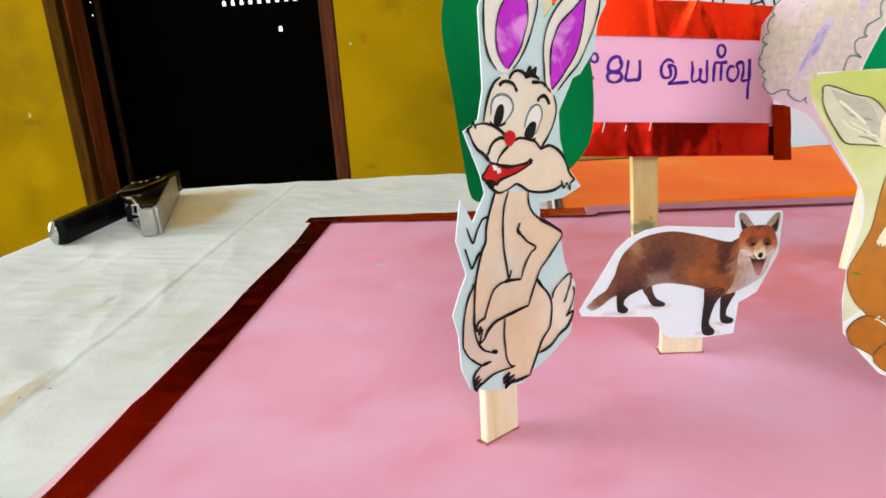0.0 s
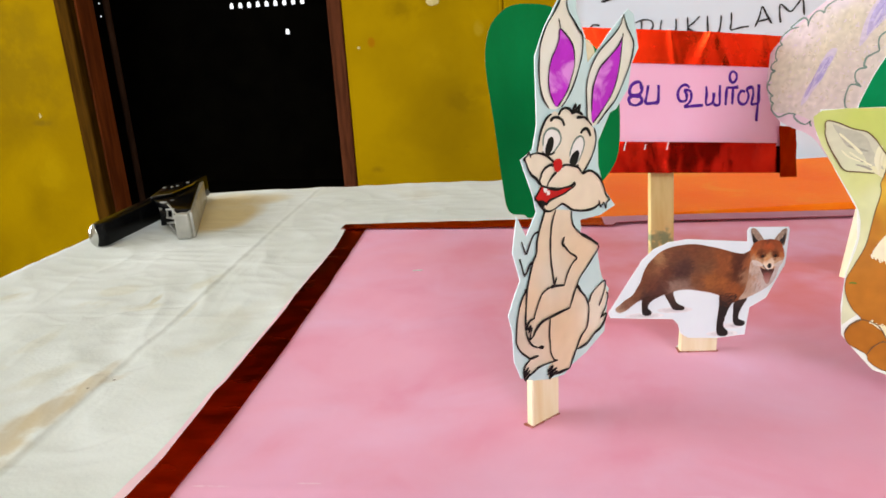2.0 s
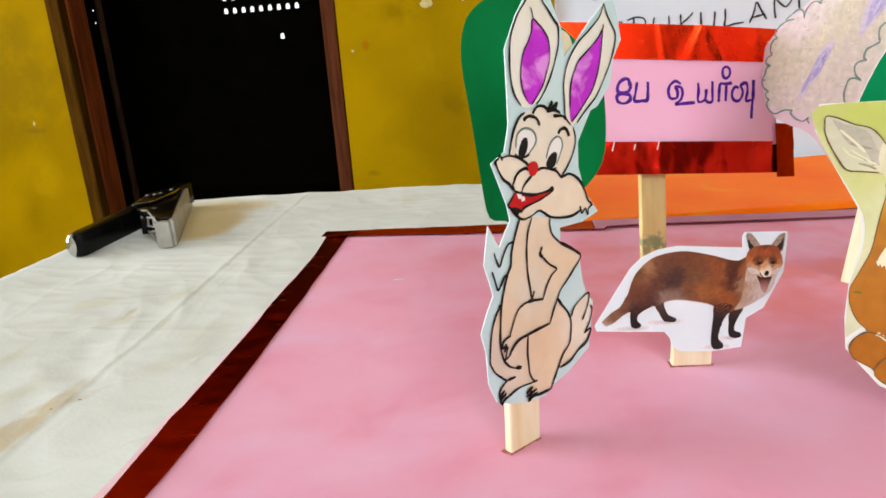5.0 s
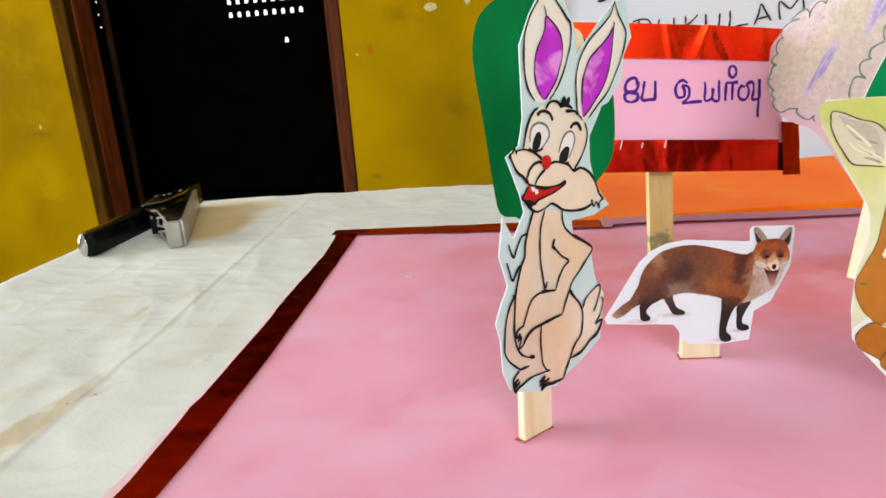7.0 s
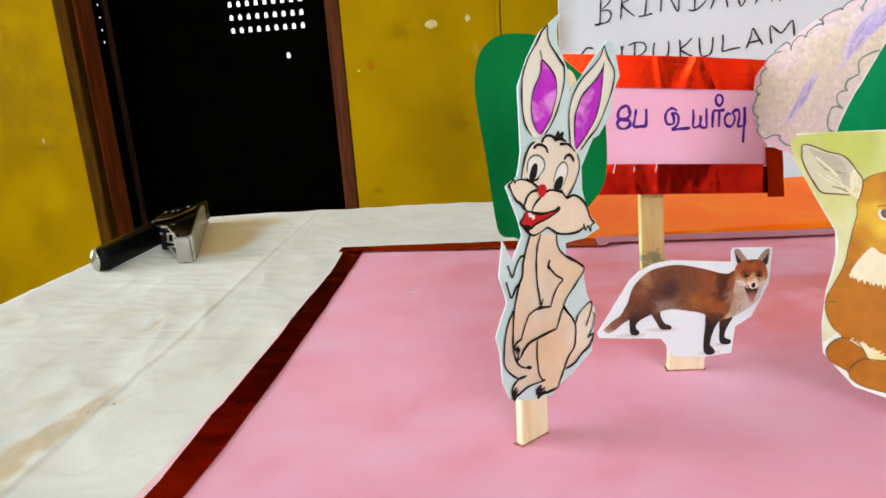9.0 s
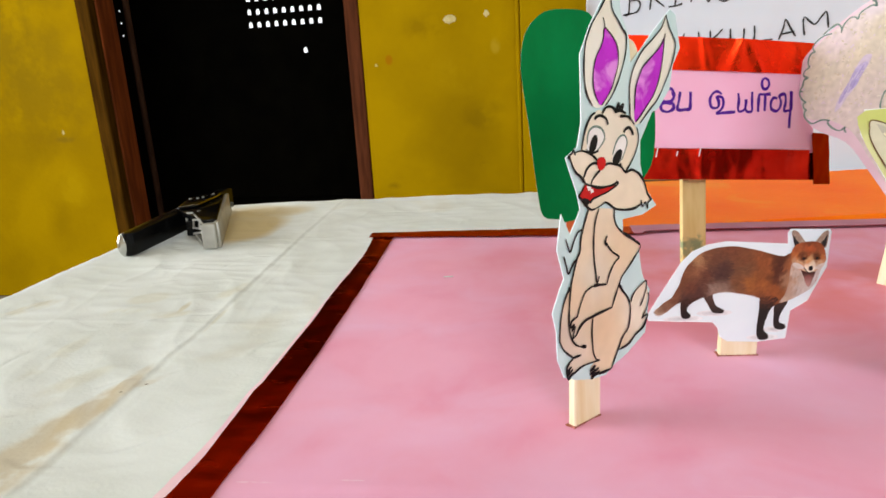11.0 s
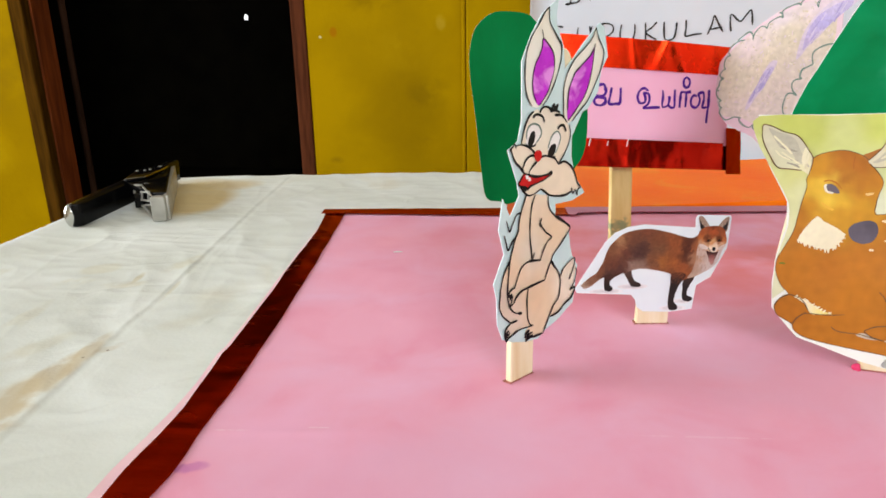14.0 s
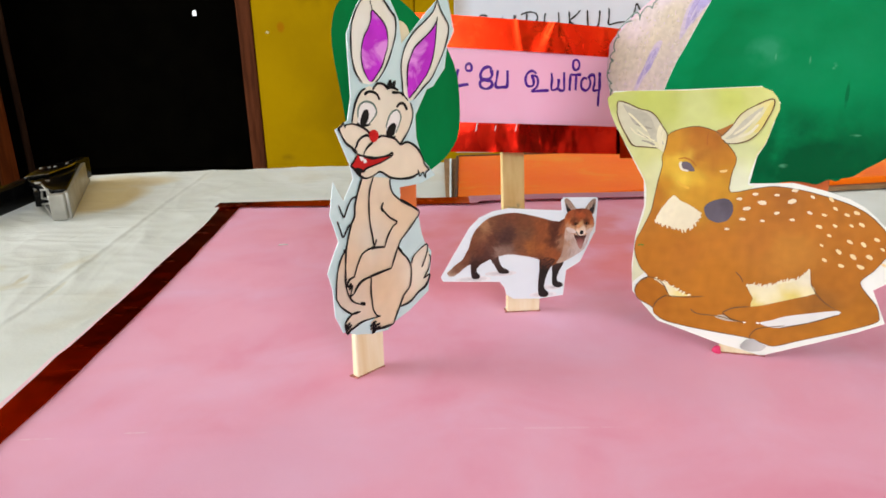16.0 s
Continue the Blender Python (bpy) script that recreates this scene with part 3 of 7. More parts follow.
FOLD_Y, FOLD_X = (0.05, 0.121, 0.140, 0.162, 0.187, 0.216, 0.297, 0.45), (-0.131, -0.1368, -0.1389, -0.1410, -0.1442, -0.1466, -0.157, -0.176)


def cloth_z(x, y):
    """Folds, ironed creases and soft wrinkles of the cloth."""
    wx, wy = x + 0.012 * noise.noise((x * 20, y * 20, 5)), y + 0.012 * noise.noise((x * 20, y * 20, 15))
    z = 0.0005 * noise.noise((x * 9, y * 9, 0)) + 0.00050 * noise.noise((wx * 22, wy * 34, 3))
    z += 0.0011 * (0.4 - abs(noise.noise((wx * 34 + wy * 20, wy * 16 - wx * 12, 7)))) + 0.0006 * (0.4 - abs(noise.noise((wx * 30 - wy * 44, wy * 60 + wx * 30, 11)))) + 0.00018 * noise.noise((wx * 90, wy * 130, 2))
    for px, py, dx, dy, far, hgt, wid in CREASES:
        along = ((x - px) * dx + (y - py) * dy) / far
        if -0.4 < along < 1.4:
            d = ((x - px) * dy - (y - py) * dx - 0.0012 * math.sin(along * 5 + px * 300)) / wid
            if abs(d) < 3:
                z += hgt * math.exp(-d * d) * max(0.0, min(1.0, 2.4 - abs(along - 0.5) * 3.2))
    # the long ironed fold running to the front, sharp on one side
    e = x - float(np.interp(y, FOLD_Y, FOLD_X))
    return z + 0.00032 * math.exp(-abs(e) / (0.0010 if e > 0 else 0.0035)) - 0.00014 * math.exp(-((e - 0.0022) / 0.0012) ** 2)


def crease(p, q, hgt=0.0006, wid=0.0022):
    d = Vector(q) - Vector(p)
    return (p[0], p[1], d[0] / d.length, d[1] / d.length, d.length, hgt, wid)


CREASES = [crease((-0.28, 0.405), (0.2, 0.47), 0.0002, 0.0018), crease((-0.27, 0.222), (-0.12, 0.2205), 0.00014, 0.0012), crease((-0.27, 0.30), (0.0, 0.275), 0.00016, 0.0013), crease((-0.1845, 0.17), (-0.189, 0.204), 0.00010, 0.0014), crease((-0.215, 0.2085), (-0.2267, 0.2675), 0.00010, 0.0014), crease((-0.1492, 0.2965), (-0.1369, 0.2309), 0.00008, 0.0012), crease((-0.21, 0.352), (-0.15, 0.352), 0.00030, 0.0014), crease((-0.20, 0.343), (-0.165, 0.341), 0.00022, 0.0012)]
# short sharp wrinkles, most of them running across
rnd = random.Random(14)
for k in range(80):
    x, y, a, far = rnd.uniform(-0.27, -0.07), rnd.uniform(0.09, 0.43), radians(rnd.gauss(0, 16) if rnd.random() < 0.8 else rnd.uniform(30, 80)), rnd.uniform(0.010, 0.040)
    CREASES.append(crease((x, y), (x + far * math.cos(a), y + far * math.sin(a)), rnd.uniform(0.00010, 0.00028) * rnd.choice((1, 1, -1)), rnd.uniform(0.0008, 0.0014)))
NS, NT = 390, 440
ss = np.concatenate([np.linspace(0, 0.24, 340, endpoint=False), np.linspace(0.24, 1, NS - 340)])
tt = np.concatenate([np.linspace(0, 0.55, 40, endpoint=False), np.linspace(0.55, 1, NT - 40)])
verts, faces = [], []
for t in tt:
    for s in ss:
        p = table_point(float(s), float(t))
        drop = -0.004 * (max(0, 0.012 - s) / 0.012) ** 2 - 0.004 * (max(0, t - 0.988) / 0.012) ** 2
        verts.append((p[0], p[1], TZ + cloth_z(p[0], p[1]) + drop))
for j in range(NT - 1):
    for i in range(NS - 1):
        a = j * NS + i
        faces.append((a, a + 1, a + NS + 1, a + NS))
rim = [i for i in range(NS)] + [j * NS + NS - 1 for j in range(1, NT)] + [(NT - 1) * NS + i for i in range(NS - 2, -1, -1)] + [j * NS for j in range(NT - 2, 0, -1)]
mid = Vector((0.25, 0.05))
last = rim
for drop, out in ((0.02, 0.006), (0.10, 0.010), (0.24, 0.014)):
    ring = []
    for k, a in enumerate(rim):
        x, y, z = verts[a]
        d = (Vector((x, y)) - mid).normalized()
        w = out + 0.006 * drop / 0.24 * math.sin(k * 0.35)
        ring.append(len(verts))
        verts.append((x + d[0] * w, y + d[1] * w, z - drop))
    for k in range(len(rim)):
        n = (k + 1) % len(rim)
        faces.append((last[k], ring[k], ring[n], last[n]))
    last = ring
tagged(obj("tablecloth", verts, faces, M_CLOTH, smooth=True), "creased off-white cotton tablecloth with faint stains and the stapler's shadow painted in", "tablecloth")

table = empty("table", pose(0.25, 0.05, FLOOR_Z), "dark wooden table under a white cloth", "table")
bm = bmesh.new()
vs = [bm.verts.new((p[0] - 0.25, p[1] - 0.05, z - FLOOR_Z)) for z in (TZ - 0.03, TZ - 0.006) for p in (table_point(.006, .006), table_point(.994, .006), table_point(.994, .994), table_point(.006, .994))]
for q in ((0, 1, 2, 3), (4, 5, 6, 7), (0, 1, 5, 4), (1, 2, 6, 5), (2, 3, 7, 6), (3, 0, 4, 7)):
    bm.faces.new([vs[k] for k in q])
part("tabletop", bm, M_TABLE, table)
for s, t in ((.05, .06), (.95, .06), (.95, .94), (.05, .94)):
    p = table_point(s, t)
    bm = bmesh.new()
    box(bm, (p[0] - .275, p[1] - .075, 0), (p[0] - .225, p[1] - .025, TZ - 0.03 - FLOOR_Z), 0.004)
    part("leg", bm, M_TABLE, table)

# ---- display board ----
BYAW = 4.8
BW, BH = 0.247, 0.275
board = empty("display_board", pose(-0.0862, 0.2590, TZ + 0.001, 0, 0, BYAW), "pink paper covered foam board edged with dark red foil", "display board")


def bz(x, y):
    """Soft waves of the paper on the board, board coordinates."""
    return 0.00025 * noise.noise((x * 22, y * 22, 5)) + 0.0001 * noise.noise((x * 70, y * 70, 1)) + 0.00016 * math.exp(-((y + 0.175 + 0.0008 * noise.noise((x * 25, 0, 0))) / 0.0011) ** 2) * (0.55 + 0.6 * noise.noise((x * 18, 4, 4)))


TOP = -TZ - 0.001


# the board's left side is not cut straight: edges of the foil strip and of the paper beyond it
EDGE_Y = (-0.275, -0.205, -0.197, -0.190, -0.184, -0.178, -0.167, -0.156, -0.145, -0.1415, -0.137, -0.118, -0.097, -0.072, -0.046, -0.034, -0.015, 0.0)
FOIL_OUT = (0.0022, 0.0029, 0.0031, 0.0033, 0.0038, 0.0045, 0.0052, 0.0049, 0.0044, 0.0043, 0.0050, 0.0048, 0.0047, 0.0041, 0.0039, 0.0038, 0.0025, 0.0008)
FOIL_IN = (0.0100, 0.0108, 0.0112, 0.0123, 0.0126, 0.0125, 0.0127, 0.0130, 0.0134, 0.0134, 0.0134, 0.0133, 0.0128, 0.0124, 0.0116, 0.0111, 0.0105, 0.0101)
BARE = (0.0030, 0.0028, 0.0026, 0.0025, 0.0024, 0.0022, 0.0019, 0.0014, 0.0010, 0.0009, 0.0009, 0.0008, 0.0008, 0.0007, 0.0004, 0.0002, 0.0001, 0.0001)


def left_edge(y, bare=0.0):
    return float(np.interp(y, EDGE_Y, FOIL_OUT)) - bare * float(np.interp(y, EDGE_Y, BARE))


bm = bmesh.new()
vs = [bm.verts.new((x, y, z)) for z in (0.0, TOP - 0.0012) for x, y in ((0.0036, -BH), (BW, -BH), (BW, -0.0015), (0.0015, -0.0015))]
for q in ((0, 1, 2, 3), (4, 5, 6, 7), (0, 1, 5, 4), (1, 2, 6, 5), (2, 3, 7, 6), (3, 0, 4, 7)):
    bm.faces.new([vs[k] for k in q])
part("foam_core", bm, M_FOAM, board, "white foam slab")


def sheet_grid(name, x0, x1, y0, y1, nx, ny, lift, material, thick, wav=None, label=""):
    v, f = [], []
    for j in range(ny + 1):
        for i in range(nx + 1):
            x, y = x0 + (x1 - x0) * i / nx, y0 + (y1 - y0) * j / ny
            dx, dy, dz = wav(x, y, i / nx, j / ny) if wav else (0, 0, 0)
            v.append((x + dx, y + dy, TOP + bz(x, y) + lift + dz))
    w = nx + 1
    for j in range(ny):
        for i in range(nx):
            a = j * w + i
            f.append((a, a + 1, a + w + 1, a + w))
    k = len(v)
    v += [(p[0], p[1], p[2] - thick) for p in v]
    f += [tuple(k + q for q in reversed(g)) for g in f]
    loop = list(range(w)) + [j * w + nx for j in range(1, ny + 1)] + [ny * w + i for i in range(nx - 1, -1, -1)] + [j * w for j in range(ny - 1, 0, -1)]
    for a, b in zip(loop, loop[1:] + loop[:1]):
        f.append((a, k + a, k + b, b))
    return obj(name, v, f, material, board, smooth=True, label=label)


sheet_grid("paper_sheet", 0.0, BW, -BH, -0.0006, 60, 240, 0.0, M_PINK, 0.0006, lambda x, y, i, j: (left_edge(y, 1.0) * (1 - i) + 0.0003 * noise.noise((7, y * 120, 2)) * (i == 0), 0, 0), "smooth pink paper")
sheet_grid("paper_margin", 0.0, 0.0040, -BH, -0.030, 3, 200, 0.0003, M_MARGIN, 0.0003, lambda x, y, i, j: (left_edge(y, 1.0 - i) + 0.0005 * i - x + 0.0005 * noise.noise((3, y * 60, 2)) * (i == 0), 0, 0), "pale edge of the pink paper")


def foil_wave(x, y, i, j, across):
    s = (y if across == "x" else x)
    edge_in = 0.0004 * noise.noise((s * 60, 8, 1))
    edge_out = 0.0004 * noise.noise((s * 45, 2, 4))
    k = i if across == "x" else j
    e = edge_out * (1 - k) + edge_in * k
    bumpy = 0.00025 * abs(noise.noise((s * 55, k * 1.2, 2))) + 0.0002 * noise.noise((s * 190, k * 1.5, 6)) * math.sin(k * math.pi)
    return (e, 0, bumpy) if across == "x" else (0, e - 0.0035 * k * max(0.0, min(1.0, (x - 0.012) / 0.06)) * (x < 0.11 and y > -0.1), bumpy)


def side_foil(x, y, i, j):
    dx, dy, dz = foil_wave(x, y, i, j, "x")
    return left_edge(y) * (1 - i) + float(np.interp(y, EDGE_Y, FOIL_IN)) * i - x + dx, dy, dz


sheet_grid("foil_strip", 0.0, 0.0087, -BH, 0.0, 6, 260, 0.00035, M_FOIL, 0.00015, side_foil, "crinkled dark red foil strip")
sheet_grid("foil_strip", 0.0, BW, 0.0, -0.0075, 180, 6, 0.0009, M_FOIL, 0.00015, lambda x, y, i, j: foil_wave(x, y, i, j, "y"), "crinkled dark red foil strip")
sheet_grid("foil_strip", BW - 0.009, BW, -BH, 0.0, 6, 120, 0.0006, M_FOIL, 0.00015, lambda x, y, i, j: foil_wave(x, y, i, j, "x"), "crinkled dark red foil strip")
sheet_grid("foil_strip", 0.0, BW, -BH + 0.009, -BH, 120, 6, 0.0009, M_FOIL, 0.00015, lambda x, y, i, j: foil_wave(x, y, i, j, "y"), "crinkled dark red foil strip")

sheet_grid("paper_strip", 0.106, BW - 0.001, -0.0004, -0.0086, 90, 5, 0.0014, M_MAUVE, 0.0002, lambda x, y, i, j: foil_wave(x, y, i, j, "y"), "mauve paper folded over the back edge")


def fleck(name, x, y, w, h, yaw, material, label, lift=0.0003):
    """A thin irregular fleck lying on the paper, board coordinates."""
    bm = bmesh.new()
    vs = []
    for k in range(14):
        a = k * math.tau / 14
        q = 0.8 + 0.35 * noise.noise((x * 99 + math.cos(a), y * 99 + math.sin(a), 1))
        px, py = w / 2 * q * math.cos(a), h / 2 * q * math.sin(a)
        c, d = math.cos(radians(yaw)), math.sin(radians(yaw))
        X, Y = x + px * c - py * d, y + px * d + py * c
        vs.append(bm.verts.new((X, Y, TOP + bz(X, Y) + lift)))
    f = bm.faces.new(vs)
    out = bmesh.ops.extrude_face_region(bm, geom=[f])
    bmesh.ops.translate(bm, verts=[g for g in out["geom"] if isinstance(g, bmesh.types.BMVert)], vec=(0, 0, -0.0002))
    return part(name, bm, material, board, label)


fleck("paper_scrape", 0.1106, -0.1188, 0.0022, 0.0012, 60, M_WHITE, "torn pale scrap beside a slit")
fleck("paper_scrape", 0.0393, -0.0596, 0.0042, 0.0009, 8, M_WHITE, "small pale scrape in the paper")
# ---- cut-paper outlines and drawn lines: millimetres on each card, from the foot of its stick ----
R_outline = [(-1.8, 69.7), (1, 74.5), (4.6, 78.8), (10.1, 81.9), (9.3, 79), (9.4, 76.6), (11.6, 72.3), (12, 67.6), (14.7, 69.6), (19, 73.2), (24.2, 76.9), (26, 76), (27.5, 69.6), (25.1, 66.6), (24, 62), (20.2, 58.5), (18.3, 58), (14.5, 52.9), (14.4, 48.4), (15.8, 43.7), (19.3, 39.5), (14.7, 38.4), (8.7, 38.6), (8.8, 37), (8.6, 36.2), (13.4, 32.2), (14.2, 27.2), (14.9, 25.2), (16.8, 22.5), (15.1, 13.6), (9.1, 10.8), (4.3, 9.5), (2.5, 8.3), (-1.8, 8.9), (-6.5, 10.1), (-9.8, 11.7), (-11.3, 15.6), (-11.3, 21.4), (-12.1, 24.9), (-10.2, 28.4), (-8.7, 30.7), (-10.2, 36.3), (-8.7, 42.6), (-6.6, 38.5), (-3.7, 42.5), (-3.8, 45.4), (-6.5, 52.4), (-3.4, 53.8), (-2.1, 58), (-2, 60.8)]
F_outline = [(-20.8, 10.5), (-20.3, 9.3), (-5.9, 8.5), (-4.7, 7), (-4.1, 4.9), (-2.4, 3.7), (4.5, 3.4), (10.6, 4.1), (11.2, 10.8), (14.7, 13), (18.3, 21), (18.6, 29), (18.3, 29.6), (9.9, 29.9), (9.4, 29.1), (9.6, 26.6), (-3.7, 27.7), (-7.7, 27.1), (-11, 25.6), (-13.4, 23.2), (-17.2, 16.7)]
W_outline = [(-12.9, 68.4), (-2.9, 77.7), (5.6, 83.2), (13.9, 85.8), (16.4, 86.3), (23.4, 85), (27.1, 53.9), (30.2, 13.1), (24.1, 20.8), (12.3, 32.8), (4.4, 39.7), (-4.5, 42.3), (-10.9, 46.8), (-16.2, 60.3)]
G_outline = [(-25.4, 66.5), (-24.3, 74.6), (-21.7, 78.4), (-18.1, 80.4), (-12.8, 80.4), (-8.7, 79.5), (-6.6, 77.5), (2.8, 68.8), (6.4, 63.3), (8.6, 55.5), (8.7, 42.8), (5.9, 36.4), (1, 31.8), (-5.2, 28.1), (-14.2, 25.6), (-16.3, 26.5), (-20.4, 27.6), (-21.9, 35.5), (-23.6, 51.3)]
RAB_X, RAB_Y = 0.0063, 0.1153
DEER_X, DEER_Y = 0.0843, 0.1235
SHEEP_X, SHEEP_Y = 0.0708, 0.2181
SIGN_X, SIGN_Y = 0.0388, 0.2166
B_outline = [(-49.8, 50), (-47.2, 59), (-44.8, 64), (-40, 74), (-34, 84), (-20, 95), (0, 99), (22, 92), (36, 76), (38, 58), (28, 44), (14, 38.5), (8.2, 34.9), (6, 33.4), (3.5, 31.9), (1, 30), (-1.7, 29.4), (-3, 28.6), (-5.2, 29), (-7.8, 27.7), (-10.7, 28.2), (-14.3, 28.4), (-25, 27.7), (-38, 33), (-47, 42)]
W_field = [(-12.2, 68), (-3.6, 76), (5.1, 81.4), (14, 85), (22, 83), (25, 54), (27, 22), (22, 26), (12.2, 36), (5.5, 43), (-2.3, 46), (-9.8, 46.2), (-12.9, 53), (-13.6, 61)]
# the rabbit: fields of colour, then pen lines (width in mm)
R_earL = [(6.6, 80.1), (6.6, 77.8), (7.2, 76.4), (8.3, 75.2), (9.5, 73.7), (10.5, 72.6), (10.4, 69.9), (9.5, 67.5), (8.4, 65.3), (7.1, 63.3), (5.6, 61.6), (4.2, 60.5), (2.6, 60.2), (0.8, 60.7), (-0.4, 62.3), (-1, 64.1), (-1.2, 66.5), (-1, 69.3), (-0.5, 71.7), (0.4, 73.5), (1.5, 75), (2.9, 76.4), (4.1, 77.8), (5.2, 79.1)]
R_earR = [(22.6, 76), (23.5, 73.8), (24.8, 72), (25.6, 70.5), (25, 68.1), (23.7, 65.6), (22.3, 63.6), (20.8, 61.6), (19.3, 60), (16.9, 58.4), (14.1, 56.3), (12.5, 56.2), (11.3, 57.7), (11.2, 60.2), (11.2, 62.9), (11.7, 65), (12.6, 66.8), (14, 68.5), (15.7, 70), (18, 71.4), (20.1, 72.8), (21.5, 74)]
R_magL = [(4.8, 74), (5.8, 73.2), (7, 72.1), (7.9, 70.8), (8.2, 69.1), (8, 67.2), (7.1, 65.3), (6.1, 63.4), (4.4, 61.6), (3.2, 60.6), (2.3, 61.3), (1.4, 63), (1.1, 65), (1.4, 67.2), (2.2, 69.2), (3.3, 70.6), (4.2, 72.2), (4.4, 73.6)]
R_magR = [(22.1, 71.8), (21.8, 69.9), (21.3, 67.4), (20.5, 64.8), (19.4, 62.6), (18.2, 61), (16.5, 59.5), (14.5, 57.8), (12.8, 56.6), (12.6, 58.9), (12.7, 61), (13.1, 63.2), (14, 64.9), (15.2, 66.6), (16.8, 67.7), (19.1, 69.1), (20.8, 70.3)]
R_head = [(-2.6, 53.3), (-1.9, 55.5), (-1.1, 57.3), (0.2, 58.9), (1.6, 59.6), (2.6, 59.9), (3.5, 59.5), (4.6, 60.2), (6.2, 60), (9.1, 59.1), (11.1, 57.8), (12.5, 56.2), (13.1, 55.7), (13.6, 53.9), (13.3, 52.3), (12.3, 50.5), (10.9, 48.9), (9.7, 47.9), (11.3, 47.9), (13, 47.1), (14.5, 45.8), (15.5, 44.1), (16.2, 42.3), (17.4, 41.1), (15.6, 40.6), (14, 40.7), (12, 40.2), (9.1, 40.4), (6.3, 41.1), (3.4, 42.8), (1.2, 42.2), (-0.5, 42.1), (-2.1, 43.2), (-2.9, 44.3), (-3.6, 45.1), (-3, 45.8), (-2.1, 47.1), (-3.2, 48.6), (-4.2, 49.4), (-5, 50.6), (-5.5, 51.8), (-5.9, 52.6), (-5.2, 53.1), (-4.2, 53)]
R_body = [(-1.2, 42.7), (-2.1, 40.8), (-3, 38.9), (-3.7, 37), (-4, 35), (-5, 33.5), (-6.2, 30.6), (-6.9, 28.5), (-8, 27.6), (-9, 25.8), (-9.8, 23.2), (-10.3, 19.7), (-10.2, 19.1), (-9.5, 17.5), (-8.2, 16.1), (-6.9, 15), (-8.3, 14.1), (-8.8, 12.8), (-8.6, 11.4), (-7.7, 11.6), (-6.5, 12), (-4.7, 12.5), (-2.7, 12.5), (-0.2, 12.4), (-2, 11.6), (-2.3, 10.2), (-2, 9.2), (-0.9, 9.6), (1.1, 9.4), (3.8, 9.2), (4.5, 10.4), (6, 12.7), (7.5, 14.9), (9.5, 17.3), (10, 18.7), (10.1, 20.6), (9.3, 22.7), (7.8, 24.5), (6.9, 26), (7.8, 27.4), (9.5, 28.6), (11.5, 30.2), (13.4, 31.8), (13.5, 32.6), (11.3, 34.2), (8.2, 36.1), (6.5, 37.8), (5.9, 39.6), (5.9, 41.1)]
R_tail = [(10.3, 21.4), (10.9, 22.7), (12.4, 23.7), (15.1, 24.7), (15.6, 23.5), (16.2, 21.9), (16.1, 21.1), (15.3, 18.9), (15.4, 17.5), (15, 16.2), (13.8, 15), (11.7, 14.1), (9.3, 12.9), (6.3, 12.6), (7.5, 14.9), (9.5, 17.3), (10, 18.7)]
R_eyeL = [(-0.9, 54.3), (-0.7, 55.6), (-0, 56.6), (1.4, 57), (3, 56.5), (3.8, 55.4), (3.7, 54.3), (2.6, 53.2), (0.9, 52.4), (-0.4, 52.7), (-1, 53.3)]
R_eyeR = [(6.1, 51.6), (6.9, 53.2), (8, 54.3), (9.3, 54.6), (10.1, 53.9), (10.2, 52.7), (9.3, 51.1), (8.3, 49.7), (7, 49.4), (6.2, 50)]
R_pupL = [(-0.5, 52.9), (-0, 54.4), (0.8, 55.4), (1.7, 55.4), (1.9, 54.4), (1.4, 53.1), (0.6, 52.5)]
R_pupR = [(5.9, 50.1), (6.4, 51.2), (7.3, 51.9), (8.3, 52.1), (8.8, 51.5), (8.4, 50.3), (7.9, 49.6), (6.7, 49.4)]
R_nose = [(1.4, 50.7), (2, 51.3), (3.1, 51.3), (3.8, 50.6), (3.6, 49.5), (2.6, 48.9), (1.7, 49.4)]
R_mouth = [(-2, 46.9), (-0.4, 46.4), (2.2, 45.7), (4.9, 45.5), (7, 45.8), (4.4, 44.7), (1.9, 44.4), (-0, 44), (-1, 43.3), (-2.3, 43.6), (-3.4, 44.8), (-3.1, 45.8)]
R_tongue = [(-2.9, 44.4), (-2, 44.5), (-0.8, 43.9), (-1.1, 43.3), (-2.3, 43.5)]
R_PEN = []
R_PEN.append((0.45, [(6.6, 80.1), (6.6, 77.8), (7.2, 76.4), (8.3, 75.2), (9.5, 73.7), (10.5, 72.6), (10.4, 69.9), (9.5, 67.5), (8.4, 65.3), (7.1, 63.3), (5.6, 61.6), (4.2, 60.5)]))
R_PEN.append((0.45, [(6.6, 80.1), (5.2, 79.1), (4.1, 77.8), (2.9, 76.4), (1.5, 75), (0.4, 73.5), (-0.5, 71.7), (-1, 69.3), (-1.2, 66.5), (-1, 64.1), (-0.4, 62.3), (0.8, 60.7)]))
R_PEN.append((0.55, [(8.3, 75.2), (9.5, 73.7), (10.5, 72.6)]))
R_PEN.append((0.45, [(22.6, 76), (23.5, 73.8), (24.8, 72), (25.6, 70.5), (25, 68.1), (23.7, 65.6), (22.3, 63.6), (20.8, 61.6), (19.3, 60), (16.9, 58.4), (14.1, 56.3)]))
R_PEN.append((0.45, [(22.6, 76), (21.5, 74), (20.1, 72.8), (18, 71.4), (15.7, 70), (14, 68.5), (12.6, 66.8), (11.7, 65), (11.2, 62.9), (11.2, 60.2), (11.3, 57.7), (12.5, 56.2)]))
